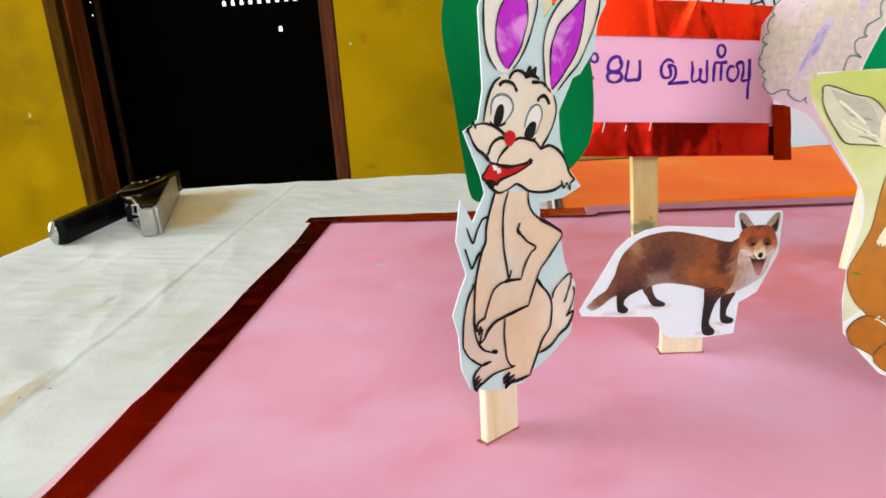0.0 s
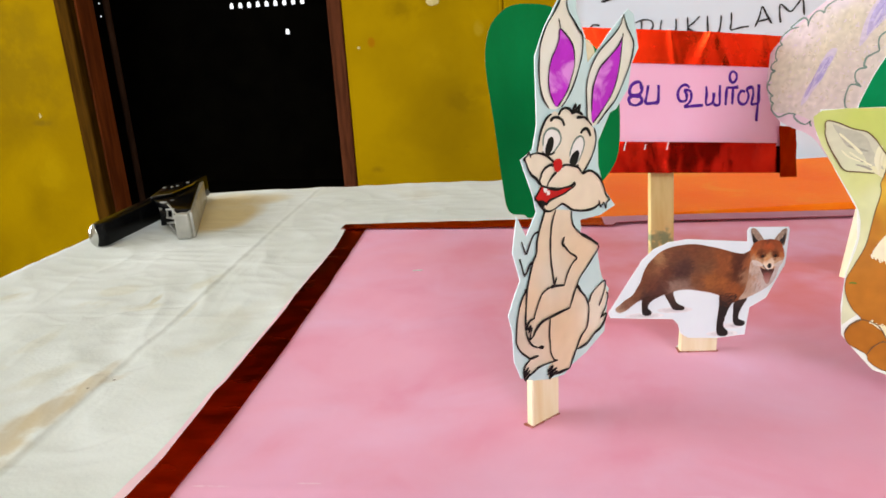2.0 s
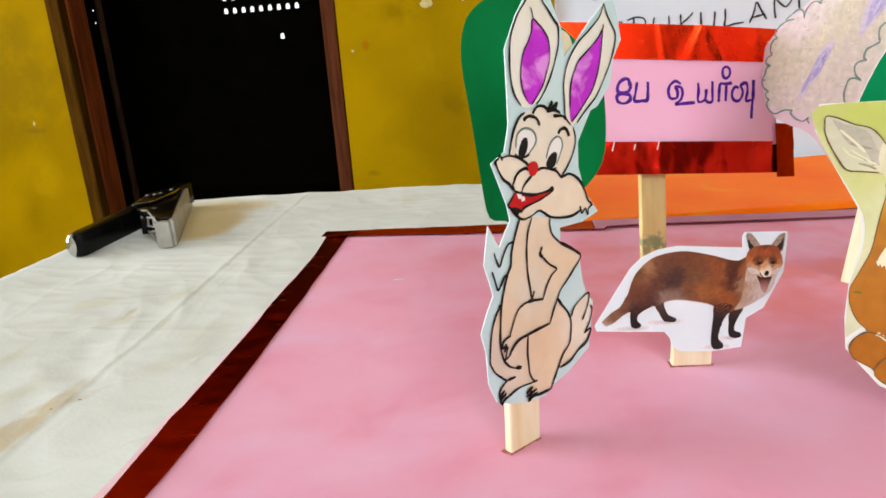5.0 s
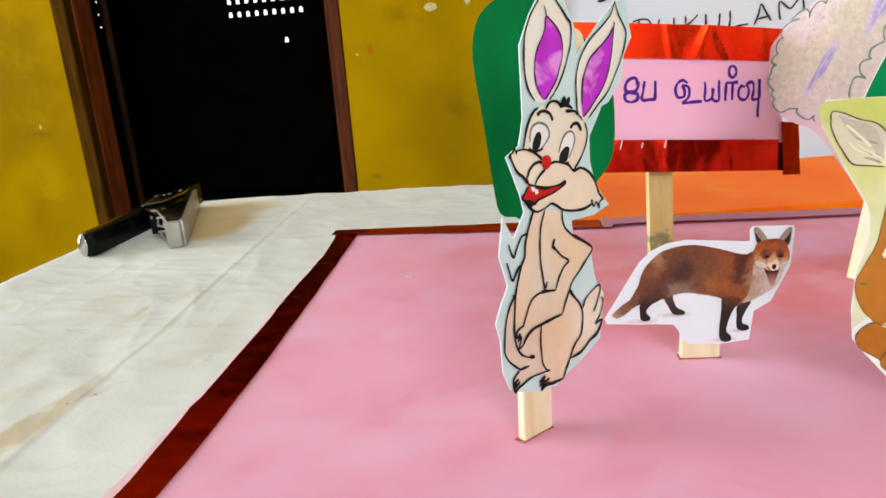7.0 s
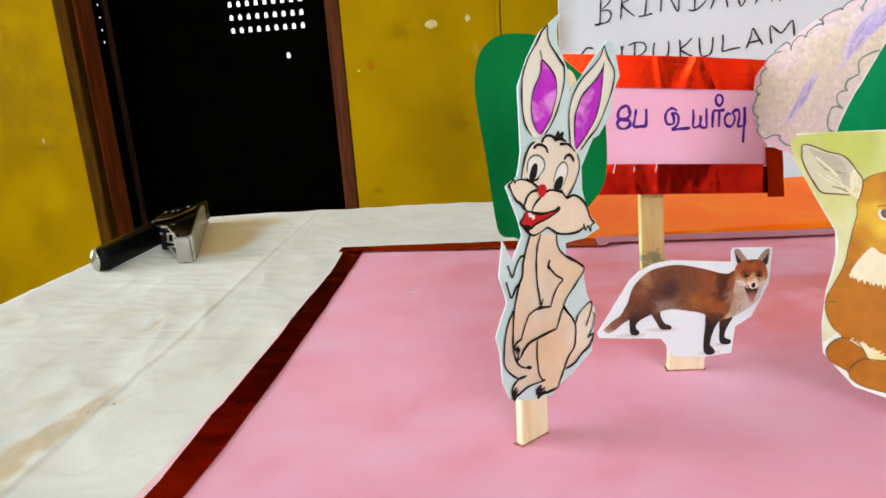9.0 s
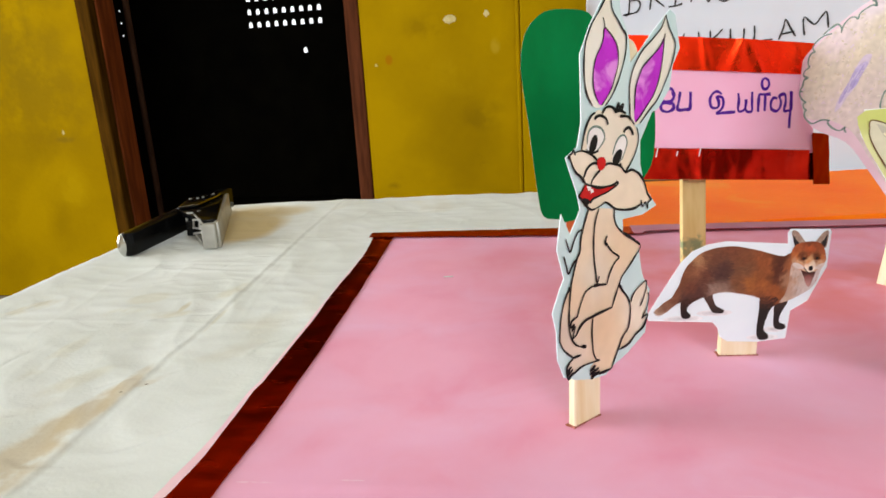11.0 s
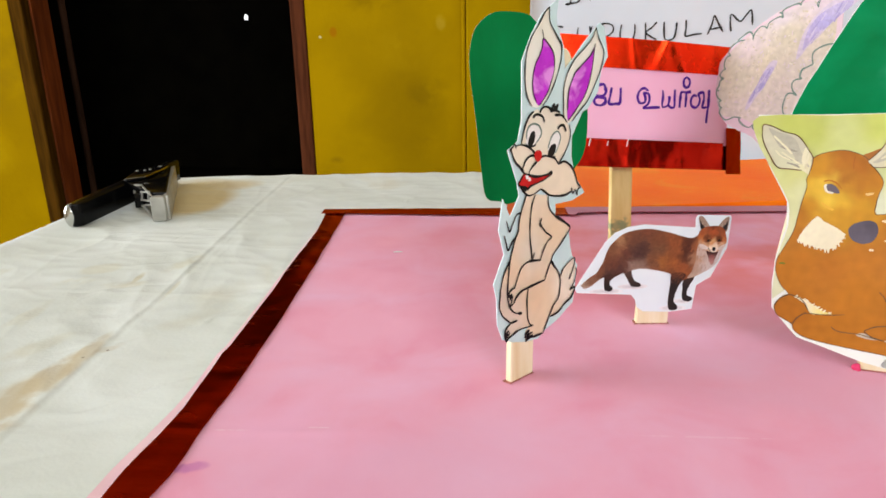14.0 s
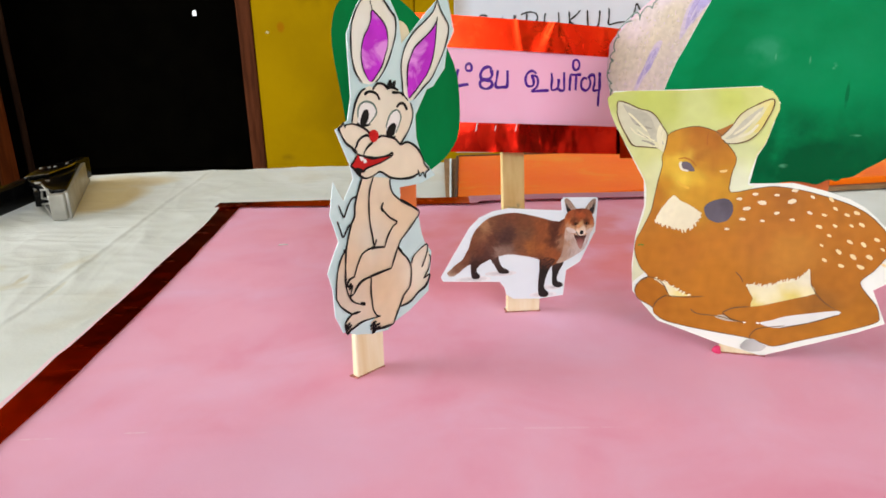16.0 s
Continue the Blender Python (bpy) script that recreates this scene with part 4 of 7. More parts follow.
R_PEN.append((0.36, [(4.8, 74), (5.8, 73.2), (7, 72.1), (7.9, 70.8), (8.2, 69.1), (8, 67.2), (7.1, 65.3), (6.1, 63.4), (4.4, 61.6), (3.2, 60.6)]))
R_PEN.append((0.3, [(4.8, 74), (4.4, 73.6), (4.2, 72.2), (3.3, 70.6), (2.2, 69.2), (1.4, 67.2), (1.1, 65), (1.4, 63), (2.3, 61.3)]))
R_PEN.append((0.36, [(4.3, 75.7), (4.6, 74.7), (4.7, 73.9)]))
R_PEN.append((0.36, [(22.1, 71.8), (21.8, 69.9), (21.3, 67.4), (20.5, 64.8), (19.4, 62.6), (18.2, 61), (16.5, 59.5), (14.5, 57.8), (12.8, 56.6)]))
R_PEN.append((0.45, [(22.1, 71.8), (20.8, 70.3), (19.1, 69.1), (16.8, 67.7), (15.2, 66.6), (14, 64.9), (13.1, 63.2), (12.7, 61), (12.6, 58.9)]))
R_PEN.append((0.4, [(22.3, 72.5), (22.2, 71.7)]))
R_PEN.append((0.55, [(-2.6, 53.3), (-1.9, 55.5), (-1.1, 57.3), (0.2, 58.9), (1.5, 59.5)]))
R_PEN.append((0.42, [(13.1, 55.7), (13.6, 53.9), (13.3, 52.3), (12.3, 50.5), (10.9, 48.9), (9.6, 47.8)]))
R_PEN.append((0.6, [(3.3, 59.1), (3.9, 59.8), (4.8, 60.2), (6.1, 60), (7, 59.3)]))
R_PEN.append((0.85, [(6.7, 59.1), (8.2, 59.3), (10, 58.5)]))
R_PEN.append((0.6, [(7, 59.2), (8, 60.6), (8, 59.5)]))
R_PEN.append((0.6, [(8, 59.5), (9.3, 60.3), (8.6, 58.9)]))
R_PEN.append((0.8, [(8.2, 58.2), (10.6, 57.9), (11.2, 57.2)]))
R_PEN.append((0.85, [(1.1, 58.3), (2, 58.8), (3.2, 58.7), (4.3, 58.1), (4.8, 57)]))
R_PEN.append((0.85, [(9.2, 55.1), (9.9, 55.7), (10.9, 55.8), (11.6, 55.2), (12, 54.3)]))
R_PEN.append((0.5, [(-1.3, 53.2), (-0.6, 52.6), (0.8, 52.4), (2, 52.6)]))
R_PEN.append((0.5, [(5.9, 49.9), (7, 49.3), (8.4, 49.3)]))
R_PEN.append((0.55, [(-4.7, 53.7), (-5.1, 53), (-5.9, 52.6), (-5.5, 51.8), (-5, 50.6), (-4.2, 49.4), (-3.1, 48.6), (-2.2, 47.3)]))
R_PEN.append((0.5, [(-4.7, 53.7), (-4.2, 52.6), (-4.3, 53), (-2.5, 53.1), (-0.5, 52.4), (0.9, 51.5), (1.7, 50.7)]))
R_PEN.append((0.8, [(-6.1, 52.3), (-5.5, 52.5)]))
R_PEN.append((0.5, [(-2.4, 48.2), (-1.9, 48.8), (-1.6, 49.4), (-0.6, 50.2), (0.8, 50.5), (1.5, 50.2)]))
R_PEN.append((0.5, [(-2.4, 48.2), (-1.9, 47.2)]))
R_PEN.append((0.5, [(2.3, 49), (1, 48.3), (0, 47.4), (-0.4, 46.6)]))
R_PEN.append((0.55, [(3.6, 49.7), (4.8, 49.9), (6.5, 49.5), (8.3, 48.8), (9.5, 47.6), (11.3, 47.8), (13, 47.1), (14.5, 45.8), (15.5, 44.1), (16.2, 42.3), (17.4, 41.1)]))
R_PEN.append((0.7, [(9.3, 47.6), (9.9, 47.6)]))
R_PEN.append((0.55, [(14, 41.5), (14.5, 40.1), (15.4, 40.8), (16.1, 39.5), (16.3, 40.6), (17.5, 41.1)]))
R_PEN.append((0.55, [(14, 40.7), (12, 40.2), (9.1, 40.4), (6.3, 41.1), (4.9, 42), (3.5, 42.8), (2.3, 42.5), (1.2, 42.2), (-0.5, 42.1), (-2.1, 43.2), (-2.9, 44.3), (-3.7, 45.1), (-3, 45.8), (-2, 46.9)]))
R_PEN.append((0.6, [(-2.1, 47.2), (-0.3, 46.5), (2, 45.8), (4.4, 45.7), (6.2, 45.8), (7.1, 46.3)]))
R_PEN.append((0.45, [(7.1, 46.2), (7, 45.6), (4.3, 44.7), (1.9, 44.3), (-0, 44), (-0.9, 43.3)]))
R_PEN.append((0.8, [(-3.1, 44.4), (-2.4, 43.7), (-1.4, 43.1)]))
R_PEN.append((0.5, [(-1.2, 42.5), (-2.1, 40.8), (-3, 38.9), (-3.7, 37), (-4, 35), (-5, 33.5), (-6.2, 30.6), (-6.9, 28.3), (-7.4, 24.9), (-7.7, 21.9), (-7.4, 19.6), (-6.4, 17.7), (-4.8, 16.6), (-3.2, 16.1)]))
R_PEN.append((0.8, [(-4.5, 16.6), (-3.2, 16.1)]))
R_PEN.append((0.5, [(1.6, 42), (0.5, 39.8), (-0, 37.5), (-0.2, 35.4), (-0.2, 32.5), (0.1, 30.2), (0.4, 27.9), (1.1, 29.1)]))
R_PEN.append((0.5, [(6, 41), (5.9, 39.6), (6.5, 37.8), (8.2, 36.1)]))
R_PEN.append((0.7, [(8.2, 36.1), (11.3, 34.2), (13.5, 32.6)]))
R_PEN.append((0.5, [(13.5, 32.6), (13.4, 31.8), (11.5, 30.2), (9.5, 28.6), (7.8, 27.4), (6.9, 26.1), (5.9, 24.5), (4.4, 21.7)]))
R_PEN.append((0.7, [(3.7, 36.4), (3.1, 35.2), (3.7, 34.5)]))
R_PEN.append((0.5, [(3.7, 34.5), (5.1, 32.9), (7, 31.5), (5.7, 30.7), (4.2, 29), (3.1, 26.8)]))
R_PEN.append((0.7, [(3.2, 26.9), (0.7, 27.4), (-0.6, 27.5)]))
R_PEN.append((0.5, [(-0.6, 27.5), (-1.5, 27.4), (-3, 26.8), (-4.1, 25.3), (-5.1, 23.4), (-5.5, 22.6)]))
R_PEN.append((0.6, [(4.5, 21.9), (1.8, 21.8), (-1.1, 21.6), (-3.4, 21.3), (-5, 20.3), (-5.9, 19.1)]))
R_PEN.append((0.5, [(-5.2, 22.7), (-6.5, 22.5), (-7.2, 21.9), (-7.2, 21), (-6.4, 21.5), (-7, 20.3), (-6.1, 21), (-6.8, 19), (-5.9, 19.2)]))
R_PEN.append((0.55, [(6.8, 26), (7.8, 24.5), (9.3, 22.7), (10.1, 20.6), (9.9, 18.3), (9.3, 16.3), (7.5, 14.9), (6, 12.7), (4.5, 10.4), (3.8, 9.2)]))
R_PEN.append((0.7, [(6.8, 26), (7.9, 24.4)]))
R_PEN.append((0.6, [(3.9, 9.3), (1.1, 9.4), (-0.9, 9.6), (-2.1, 9.1)]))
R_PEN.append((0.5, [(-1.1, 21.3), (-1.5, 18.4), (-1.4, 16.1), (-1.3, 14.3), (-0.5, 12.7), (0.5, 12.2)]))
R_PEN.append((0.5, [(0.5, 12.2), (-2.7, 12.5), (-4.7, 12.5), (-6.5, 12), (-7.7, 11.6), (-8.5, 10.9)]))
R_PEN.append((0.5, [(-10.3, 19.2), (-9.5, 17.5), (-8.2, 16.1), (-6.9, 15)]))
R_PEN.append((0.7, [(-6.9, 15), (-4.7, 14.9)]))
R_PEN.append((0.5, [(-6.9, 14.9), (-8.2, 14.2), (-8.8, 13.2), (-8.7, 11.2)]))
R_PEN.append((0.75, [(-0.8, 11.5), (-2.5, 10.8)]))
R_PEN.append((0.75, [(0.2, 10.7), (-2.6, 10.2)]))
R_PEN.append((0.75, [(0.3, 10), (-2.1, 9.6)]))
R_PEN.append((0.75, [(-1.1, 10.9), (-2.1, 9)]))
R_PEN.append((0.75, [(-7.5, 13.4), (-8.8, 12.7)]))
R_PEN.append((0.75, [(-7.2, 12.8), (-8.7, 11.9)]))
R_PEN.append((0.75, [(-7.2, 12.1), (-8.6, 11.1)]))
R_PEN.append((0.75, [(-8.1, 12.9), (-8.8, 11.5)]))
R_PEN.append((0.5, [(-6.9, 28.7), (-8, 27.6), (-9, 25.8), (-9.8, 23.2), (-10.3, 19.7), (-10.2, 19.1)]))
R_PEN.append((0.7, [(-7.5, 28.7), (-6.8, 28.7)]))
R_PEN.append((0.5, [(-3, 38.8), (-4.2, 38.7), (-5, 37.9), (-5.8, 36.7), (-6.6, 35.4), (-7.2, 36.7), (-7.6, 38)]))
R_PEN.append((0.5, [(-4.9, 33.6), (-5.7, 33.3), (-6.5, 32.3), (-7.3, 31.5), (-7.8, 33.2), (-8.3, 34.9)]))
R_PEN.append((0.5, [(10.3, 21.4), (10.9, 22.7), (12.4, 23.7), (15.1, 24.7), (15.4, 23.5), (14.5, 21.6), (13.3, 19.8)]))
R_PEN.append((0.5, [(15.7, 22.1), (16.1, 21.1), (15.3, 18.9), (13.6, 17.1)]))
R_PEN.append((0.6, [(13.6, 17.1), (15.5, 17.5), (15, 16.2), (13.8, 15), (11.7, 14.3), (9.3, 12.9), (6.3, 12.6)]))
R_GREY = []
R_GREY.append([(-0.9, 54.1), (-0.7, 55.6), (-0, 56.6), (1.4, 57), (3, 56.5), (3.8, 55.4), (3.7, 54.3), (2.4, 53.1), (1.3, 52.4)])
R_GREY.append([(6, 51.3), (6.9, 53.2), (8, 54.3), (9.3, 54.6), (10.1, 53.9), (10.2, 52.7), (9.3, 51.1), (8.5, 50)])
R_TEETH = [[(-1.5, 46.6), (-0.5, 46.5), (-0.3, 45.7), (-1.2, 45.7)], [(-0.6, 46), (0.2, 45.9), (0.3, 45.2), (-0.5, 45.1)]]
# the fox print
F_body = [(-19.1, 11.5), (-18.2, 12.5), (-16.8, 13.8), (-15.3, 14.8), (-14.4, 16.5), (-13.6, 18.1), (-13.1, 20.1), (-12.2, 22.1), (-11.2, 23.3), (-9.9, 24.6), (-8.5, 25.5), (-6.6, 26.1), (-4.2, 26.5), (-1.7, 26.5), (0.7, 26), (3.8, 25.2), (6.5, 24.3), (9, 23.8), (10.8, 24.7), (11.5, 22.6), (11.9, 19.3), (11.6, 16), (10.2, 13.2), (8, 12.5), (6.3, 11.5), (4.6, 12.2), (4.3, 14), (2.3, 14.8), (-0.2, 15.3), (-2.1, 15.7), (-4, 15.8), (-5.8, 15.5), (-7.7, 14.7), (-9.6, 14.5), (-10.8, 13.6), (-12.1, 13.1), (-13.4, 13.6), (-14.9, 12.7), (-16.5, 11.3), (-18.2, 10.6)]
F_chest = [(10.8, 22.6), (12, 22), (13.8, 21.2), (16.2, 21.3), (17.2, 21.3), (16.8, 19.7), (16.4, 18.1), (15.4, 16.3), (13.5, 14.9), (11.7, 13.9), (10, 13.1), (8.5, 12.9), (9.6, 14.6), (10.3, 17.4), (10.4, 20.1)]
F_head = [(10.3, 23.9), (10.7, 25.7), (12, 26.7), (14.6, 27), (16.5, 26.5), (17.4, 25), (17.9, 22.9), (17.5, 21.8), (16.7, 20.8), (15.7, 20), (14.4, 19.8), (13.1, 20.3), (11.7, 20.9), (10.7, 22)]
F_earL = [(10.1, 29.1), (10.5, 29.7), (11.3, 29.4), (12.3, 28.1), (13.2, 26.6), (12, 25.9), (11.3, 25.5), (10.7, 27)]
F_earLin = [(10.5, 28.6), (11.1, 27.5), (11.8, 26.8), (11.7, 25.9), (11.2, 25.8), (10.6, 27.1)]
F_earR = [(18, 29), (17.4, 29.3), (16.6, 28.7), (15.8, 27.6), (15.3, 26.6), (16.4, 26.1), (17.4, 25.3), (17.8, 26.3)]
F_earRin = [(17.7, 28.5), (17.2, 27.4), (16.5, 26.7), (16.6, 26), (17.4, 25.6), (17.7, 26.8)]
F_legA = [(-10.6, 14.7), (-12.5, 14.2), (-13.2, 13.5), (-13.2, 11.8), (-13, 10.1), (-12.1, 9.6), (-11.1, 9.8), (-10.9, 10.6), (-11.7, 11.4), (-11.6, 12.5), (-10.5, 13.6), (-8.6, 14.6)]
F_legB = [(-8.1, 14.8), (-7.2, 13), (-6.3, 11.3), (-5.6, 10.8), (-3.7, 10.7), (-3.5, 11.5), (-4.8, 12.2), (-5.5, 12.9), (-6.1, 14.6), (-6.3, 15.4)]
F_legC = [(4.5, 14.6), (4.3, 11.6), (4.1, 8.9), (4, 6.1), (4.3, 4.4), (5.3, 3.8), (6.6, 4.1), (6.6, 5.2), (5.6, 6.3), (5.7, 8.1), (6.5, 10.7), (7.7, 12.8), (8.2, 14.1)]
F_legD = [(7.7, 12.5), (7.6, 10.1), (7.6, 8), (8, 6.7), (9.3, 6.2), (10.4, 6.6), (10.2, 7.5), (8.9, 8.1), (9, 9.7), (9.8, 11.6), (10.5, 13.2)]
F_cheekL = [(10.8, 22.2), (11.9, 22.1), (12.9, 21.5), (13.4, 20.8), (12.3, 20.7), (11.2, 21.2)]
F_cheekR = [(15.6, 20.7), (16.1, 21.3), (16.9, 21.8), (17.7, 21.9), (17.3, 21), (16.4, 20.5)]
F_snout = [(13.5, 22), (13.9, 22.6), (15, 22.7), (15.7, 21.7), (15.7, 20.7), (15.3, 20), (14.4, 19.8), (13.7, 20.4), (13.3, 21.1)]
F_nose = [(14.3, 21), (14.5, 21.3), (15, 21.3), (15.2, 20.8), (15, 20.3), (14.7, 20.2), (14.3, 20.5)]
F_mouth = [(12.7, 20.6), (13.6, 20.1), (14.6, 19.8), (15.5, 20), (16, 20.4), (15.7, 19.1), (15.3, 17.8), (14.9, 16.6), (14.3, 16.6), (13.7, 18.1), (13.1, 19.5)]
F_tongue = [(13.6, 18.7), (14.5, 19.2), (15.1, 18.7), (14.9, 17.4), (14.6, 16.7), (14.1, 16.9)]
F_TONES = [(-18.4, 11.6, lin(176, 148, 126)), (-16.5, 12.6, lin(138, 98, 76)), (-14.6, 14.8, lin(128, 82, 58)), (-13, 18.8, lin(118, 72, 48)), (-11.5, 22, lin(124, 78, 52)), (-9.6, 23.6, lin(172, 126, 88)), (-9.9, 21.0, lin(140, 92, 64)), (-10.6, 17.3, lin(112, 66, 48))]
F_TONES += [(-7.2, 25.1, lin(126, 80, 54)), (-2.5, 26.0, lin(122, 72, 48)), (-5.9, 24.1, lin(112, 70, 50)), (-3.7, 21.2, lin(82, 54, 46)), (-4.6, 19.8, lin(78, 50, 44)), (-7.6, 19.5, lin(104, 62, 46)), (0.5, 23.4, lin(126, 76, 48)), (0.8, 21.4, lin(120, 80, 54)), (4.8, 22.6, lin(146, 82, 44)), (8.1, 21.2, lin(80, 42, 30)), (8.5, 22.6, lin(86, 46, 30)), (7.8, 19.8, lin(84, 44, 30)), (7.3, 18.4, lin(96, 52, 34)), (6.2, 20.6, lin(150, 86, 46))]
F_TONES += [(2.1, 17.8, lin(162, 98, 50)), (5.4, 17.6, lin(160, 92, 46)), (-0.6, 17.4, lin(126, 80, 52)), (7.4, 15.6, lin(156, 88, 46)), (10.4, 18.6, lin(172, 128, 98)), (10.2, 21.6, lin(166, 100, 62)), (-9.2, 15.6, lin(84, 52, 44)), (-12.2, 14.2, lin(74, 48, 42)), (-6.0, 16.6, lin(150, 122, 108)), (-3.4, 16.1, lin(146, 118, 104)), (-7.6, 16.8, lin(98, 62, 50)), (5.8, 12.8, lin(104, 62, 42))]
F_HEADTONES = [(12.3, 23.3, lin(120, 62, 30)), (16.3, 23.2, lin(120, 62, 30)), (11.3, 24.2, lin(176, 98, 50)), (17.3, 24.3, lin(160, 86, 46)), (11.1, 25.2, lin(158, 82, 42)), (14.1, 26.6, lin(112, 56, 30)), (16.4, 25.6, lin(140, 72, 38)), (14.2, 25.2, lin(176, 86, 42)), (12.9, 23.7, lin(98, 50, 24)), (15.7, 23.6, lin(98, 50, 24)), (11.6, 23.3, lin(196, 120, 64)), (17.2, 23.2, lin(186, 112, 64)), (14.4, 22.9, lin(212, 162, 110)), (14.4, 24.2, lin(150, 76, 36)), (14.9, 21.6, lin(226, 200, 172)), (11.9, 22.2, lin(208, 168, 128)), (16.9, 22.0, lin(206, 166, 128)), (10.8, 22.4, lin(186, 142, 108))]
F_EYES = [(13.1, 23.1), (15.9, 23.1)]
# the fawn
D_outline = [(-30.1, 57.3), (-14.6, 57.7), (0.3, 58.4), (4.2, 55), (3.3, 50.8), (2, 46.4), (0.5, 43.7), (-0.6, 37.9), (2.3, 38), (8.2, 38.3), (14.2, 36.9), (19.1, 35.3), (22.1, 33.6), (24.6, 31.4), (26.7, 29.1), (28.5, 26.8), (29.1, 23.2), (27.3, 18), (25, 16.5), (27.8, 9.6), (22.5, 7.2), (15, 4.3), (5.1, 0.7), (4.1, 0.6), (0.4, 1.5), (-3.8, 2.3), (-10.9, 4.5), (-17.6, 6.5), (-21.2, 10.3), (-23.4, 12.9), (-23.9, 18.7), (-23.6, 24), (-23.5, 25.4), (-22, 32.3), (-22.4, 37.8), (-26.6, 45.2), (-30.5, 52.5)]
D_body = [(-18.7, 41.2), (-18.9, 42.9), (-18.6, 44.2), (-18.2, 45.9), (-18, 47.6), (-16.8, 48.7), (-14, 49.6), (-11.6, 49.8), (-9.2, 49.2), (-7.5, 48.4), (-6.3, 46.9), (-4.8, 45.2), (-3.8, 43.7), (-3.6, 42.4), (-4.2, 40.3), (-4.5, 38.2), (-4.2, 35.9), (0.4, 36.8), (4.3, 37.4), (9.3, 36.9), (14.3, 35.7), (18.2, 34.5), (21.2, 33.2), (23.4, 31.7), (26, 29.1), (27.6, 27), (28.1, 24.2), (26.8, 23.5), (24.7, 20.6), (22.4, 18.1), (23.8, 15.7), (25.8, 13.3), (26.5, 11.2), (26.1, 9.8), (21.5, 7.8), (16.8, 6.2), (11.9, 4.6), (7, 2.9), (5, 3.2), (1.8, 4.2)]
D_body += [(-5.1, 5), (-11, 5.7), (-16, 6.7), (-18.3, 8.1), (-18.8, 9.4), (-20.3, 10.3), (-22.1, 11.3), (-22.9, 13.3), (-22, 15.1), (-20.2, 16.4), (-21.9, 18.3), (-23.2, 21.1), (-23.4, 24), (-22.2, 26.9), (-20.5, 31), (-19.9, 34.6), (-19.4, 37.7)]
D_cream = [(-15.9, 34.8), (-14.5, 33.7), (-12.3, 32.7), (-10, 30.9), (-10.4, 29.7), (-11, 28.9), (-11.9, 28), (-13, 27.3), (-14.3, 27.4), (-15.7, 27.7), (-17.6, 28.3), (-19.4, 29), (-18.7, 31), (-17.6, 32.8)]
D_belly = [(0.4, 15.8), (2.2, 16.1), (4, 15.8), (6, 16.5), (7.9, 17.2), (9.7, 17.5), (10.8, 18.2), (11.7, 19), (12.7, 20.2), (13, 17.2), (14.2, 15.1), (10.2, 13.7), (6.3, 12.4), (1.6, 11.2), (1.9, 13.1)]
D_bib = [(-19, 16.1), (-16.8, 15.4), (-15.4, 14.8), (-14, 13.9), (-12.6, 13.1), (-10.7, 12.7), (-12.8, 12.4), (-14.7, 12.1), (-15.7, 13), (-16.7, 14.5)]
D_nose = [(-9.4, 32.4), (-8.5, 33.5), (-6.9, 34.2), (-5.5, 34.5), (-4.4, 34.2), (-3.7, 33.3), (-3.5, 31.9), (-3.9, 30.6), (-4.6, 29.7), (-5.6, 29.3), (-6.6, 29.2), (-7.9, 29.6), (-8.6, 30.1), (-9.2, 31.1)]
D_eye = [(-15, 41.7), (-14.7, 42.1), (-13.7, 42.2), (-12.7, 41.6), (-11.9, 40.2), (-13.2, 40.2), (-14.3, 40.4), (-14.8, 40.9)]
D_lidR = [(-6.9, 40.4), (-6.1, 40.6), (-5.2, 40.7), (-5.5, 40.2), (-6.4, 40)]
D_earL = [(-29, 53.5), (-29.1, 54.6), (-28.6, 55.1), (-26.8, 54.6), (-24.4, 53.5), (-22, 52.9), (-20.5, 51.6), (-19.2, 49.7), (-18.1, 48), (-18.2, 45.9), (-18.6, 44.1), (-20.1, 45), (-22.8, 45.2), (-25.2, 45.5), (-26.8, 47.7), (-28.3, 50.4), (-29, 52.4)]
D_earR = [(-7, 47.7), (-4.9, 50.1), (-3.8, 52), (-2.4, 53.3), (-0.9, 54.2), (1.7, 55.5), (2.8, 55.6), (3, 54.7), (2.5, 52.9), (1.8, 51.4), (0.7, 49.2), (-1.1, 47.3), (-3.4, 46.4), (-5.8, 46.3), (-6.5, 47)]
D_earbase = [(-8.3, 48.7), (-6.8, 49.5), (-4.7, 50.5), (-5, 49.5), (-5.9, 48), (-7, 47.4)]
D_earLgrey = [(-27.9, 54.4), (-25.8, 53.5), (-23.7, 53), (-21.9, 51.8), (-21, 49.9), (-19.4, 47.2), (-18.6, 45.7), (-20.3, 46.4), (-21.2, 46.2), (-22, 48.2), (-23.3, 49.5), (-25, 50), (-26.3, 51.8)]
D_earRgrey = [(-6.2, 47.3), (-5.1, 48.2), (-3.3, 50.6), (-1.5, 52.4), (0.9, 54.1), (0.4, 52.9), (-0.9, 51), (-2.1, 49.3), (-3.5, 48.1), (-5.1, 47.3)]
D_earRyellow = [(-0.7, 49.8), (0.5, 51.6), (2, 54.5), (2.8, 55.3), (2.8, 54.1), (1.8, 51.4), (0.8, 49.5), (-0.3, 48.5)]
D_gap = [(3.6, 7.8), (6.1, 8.6), (8.5, 9.6), (13.4, 10.7), (18.7, 11.7), (19, 10.9), (16.5, 9.8), (13.6, 8.7), (9.7, 7.6), (7.5, 7), (5.4, 7.1)]
D_gap2 = [(-5.6, 8.5), (-4, 9), (-2.2, 8.2), (-0.8, 7.7), (-2.9, 7.7), (-4.5, 8)]
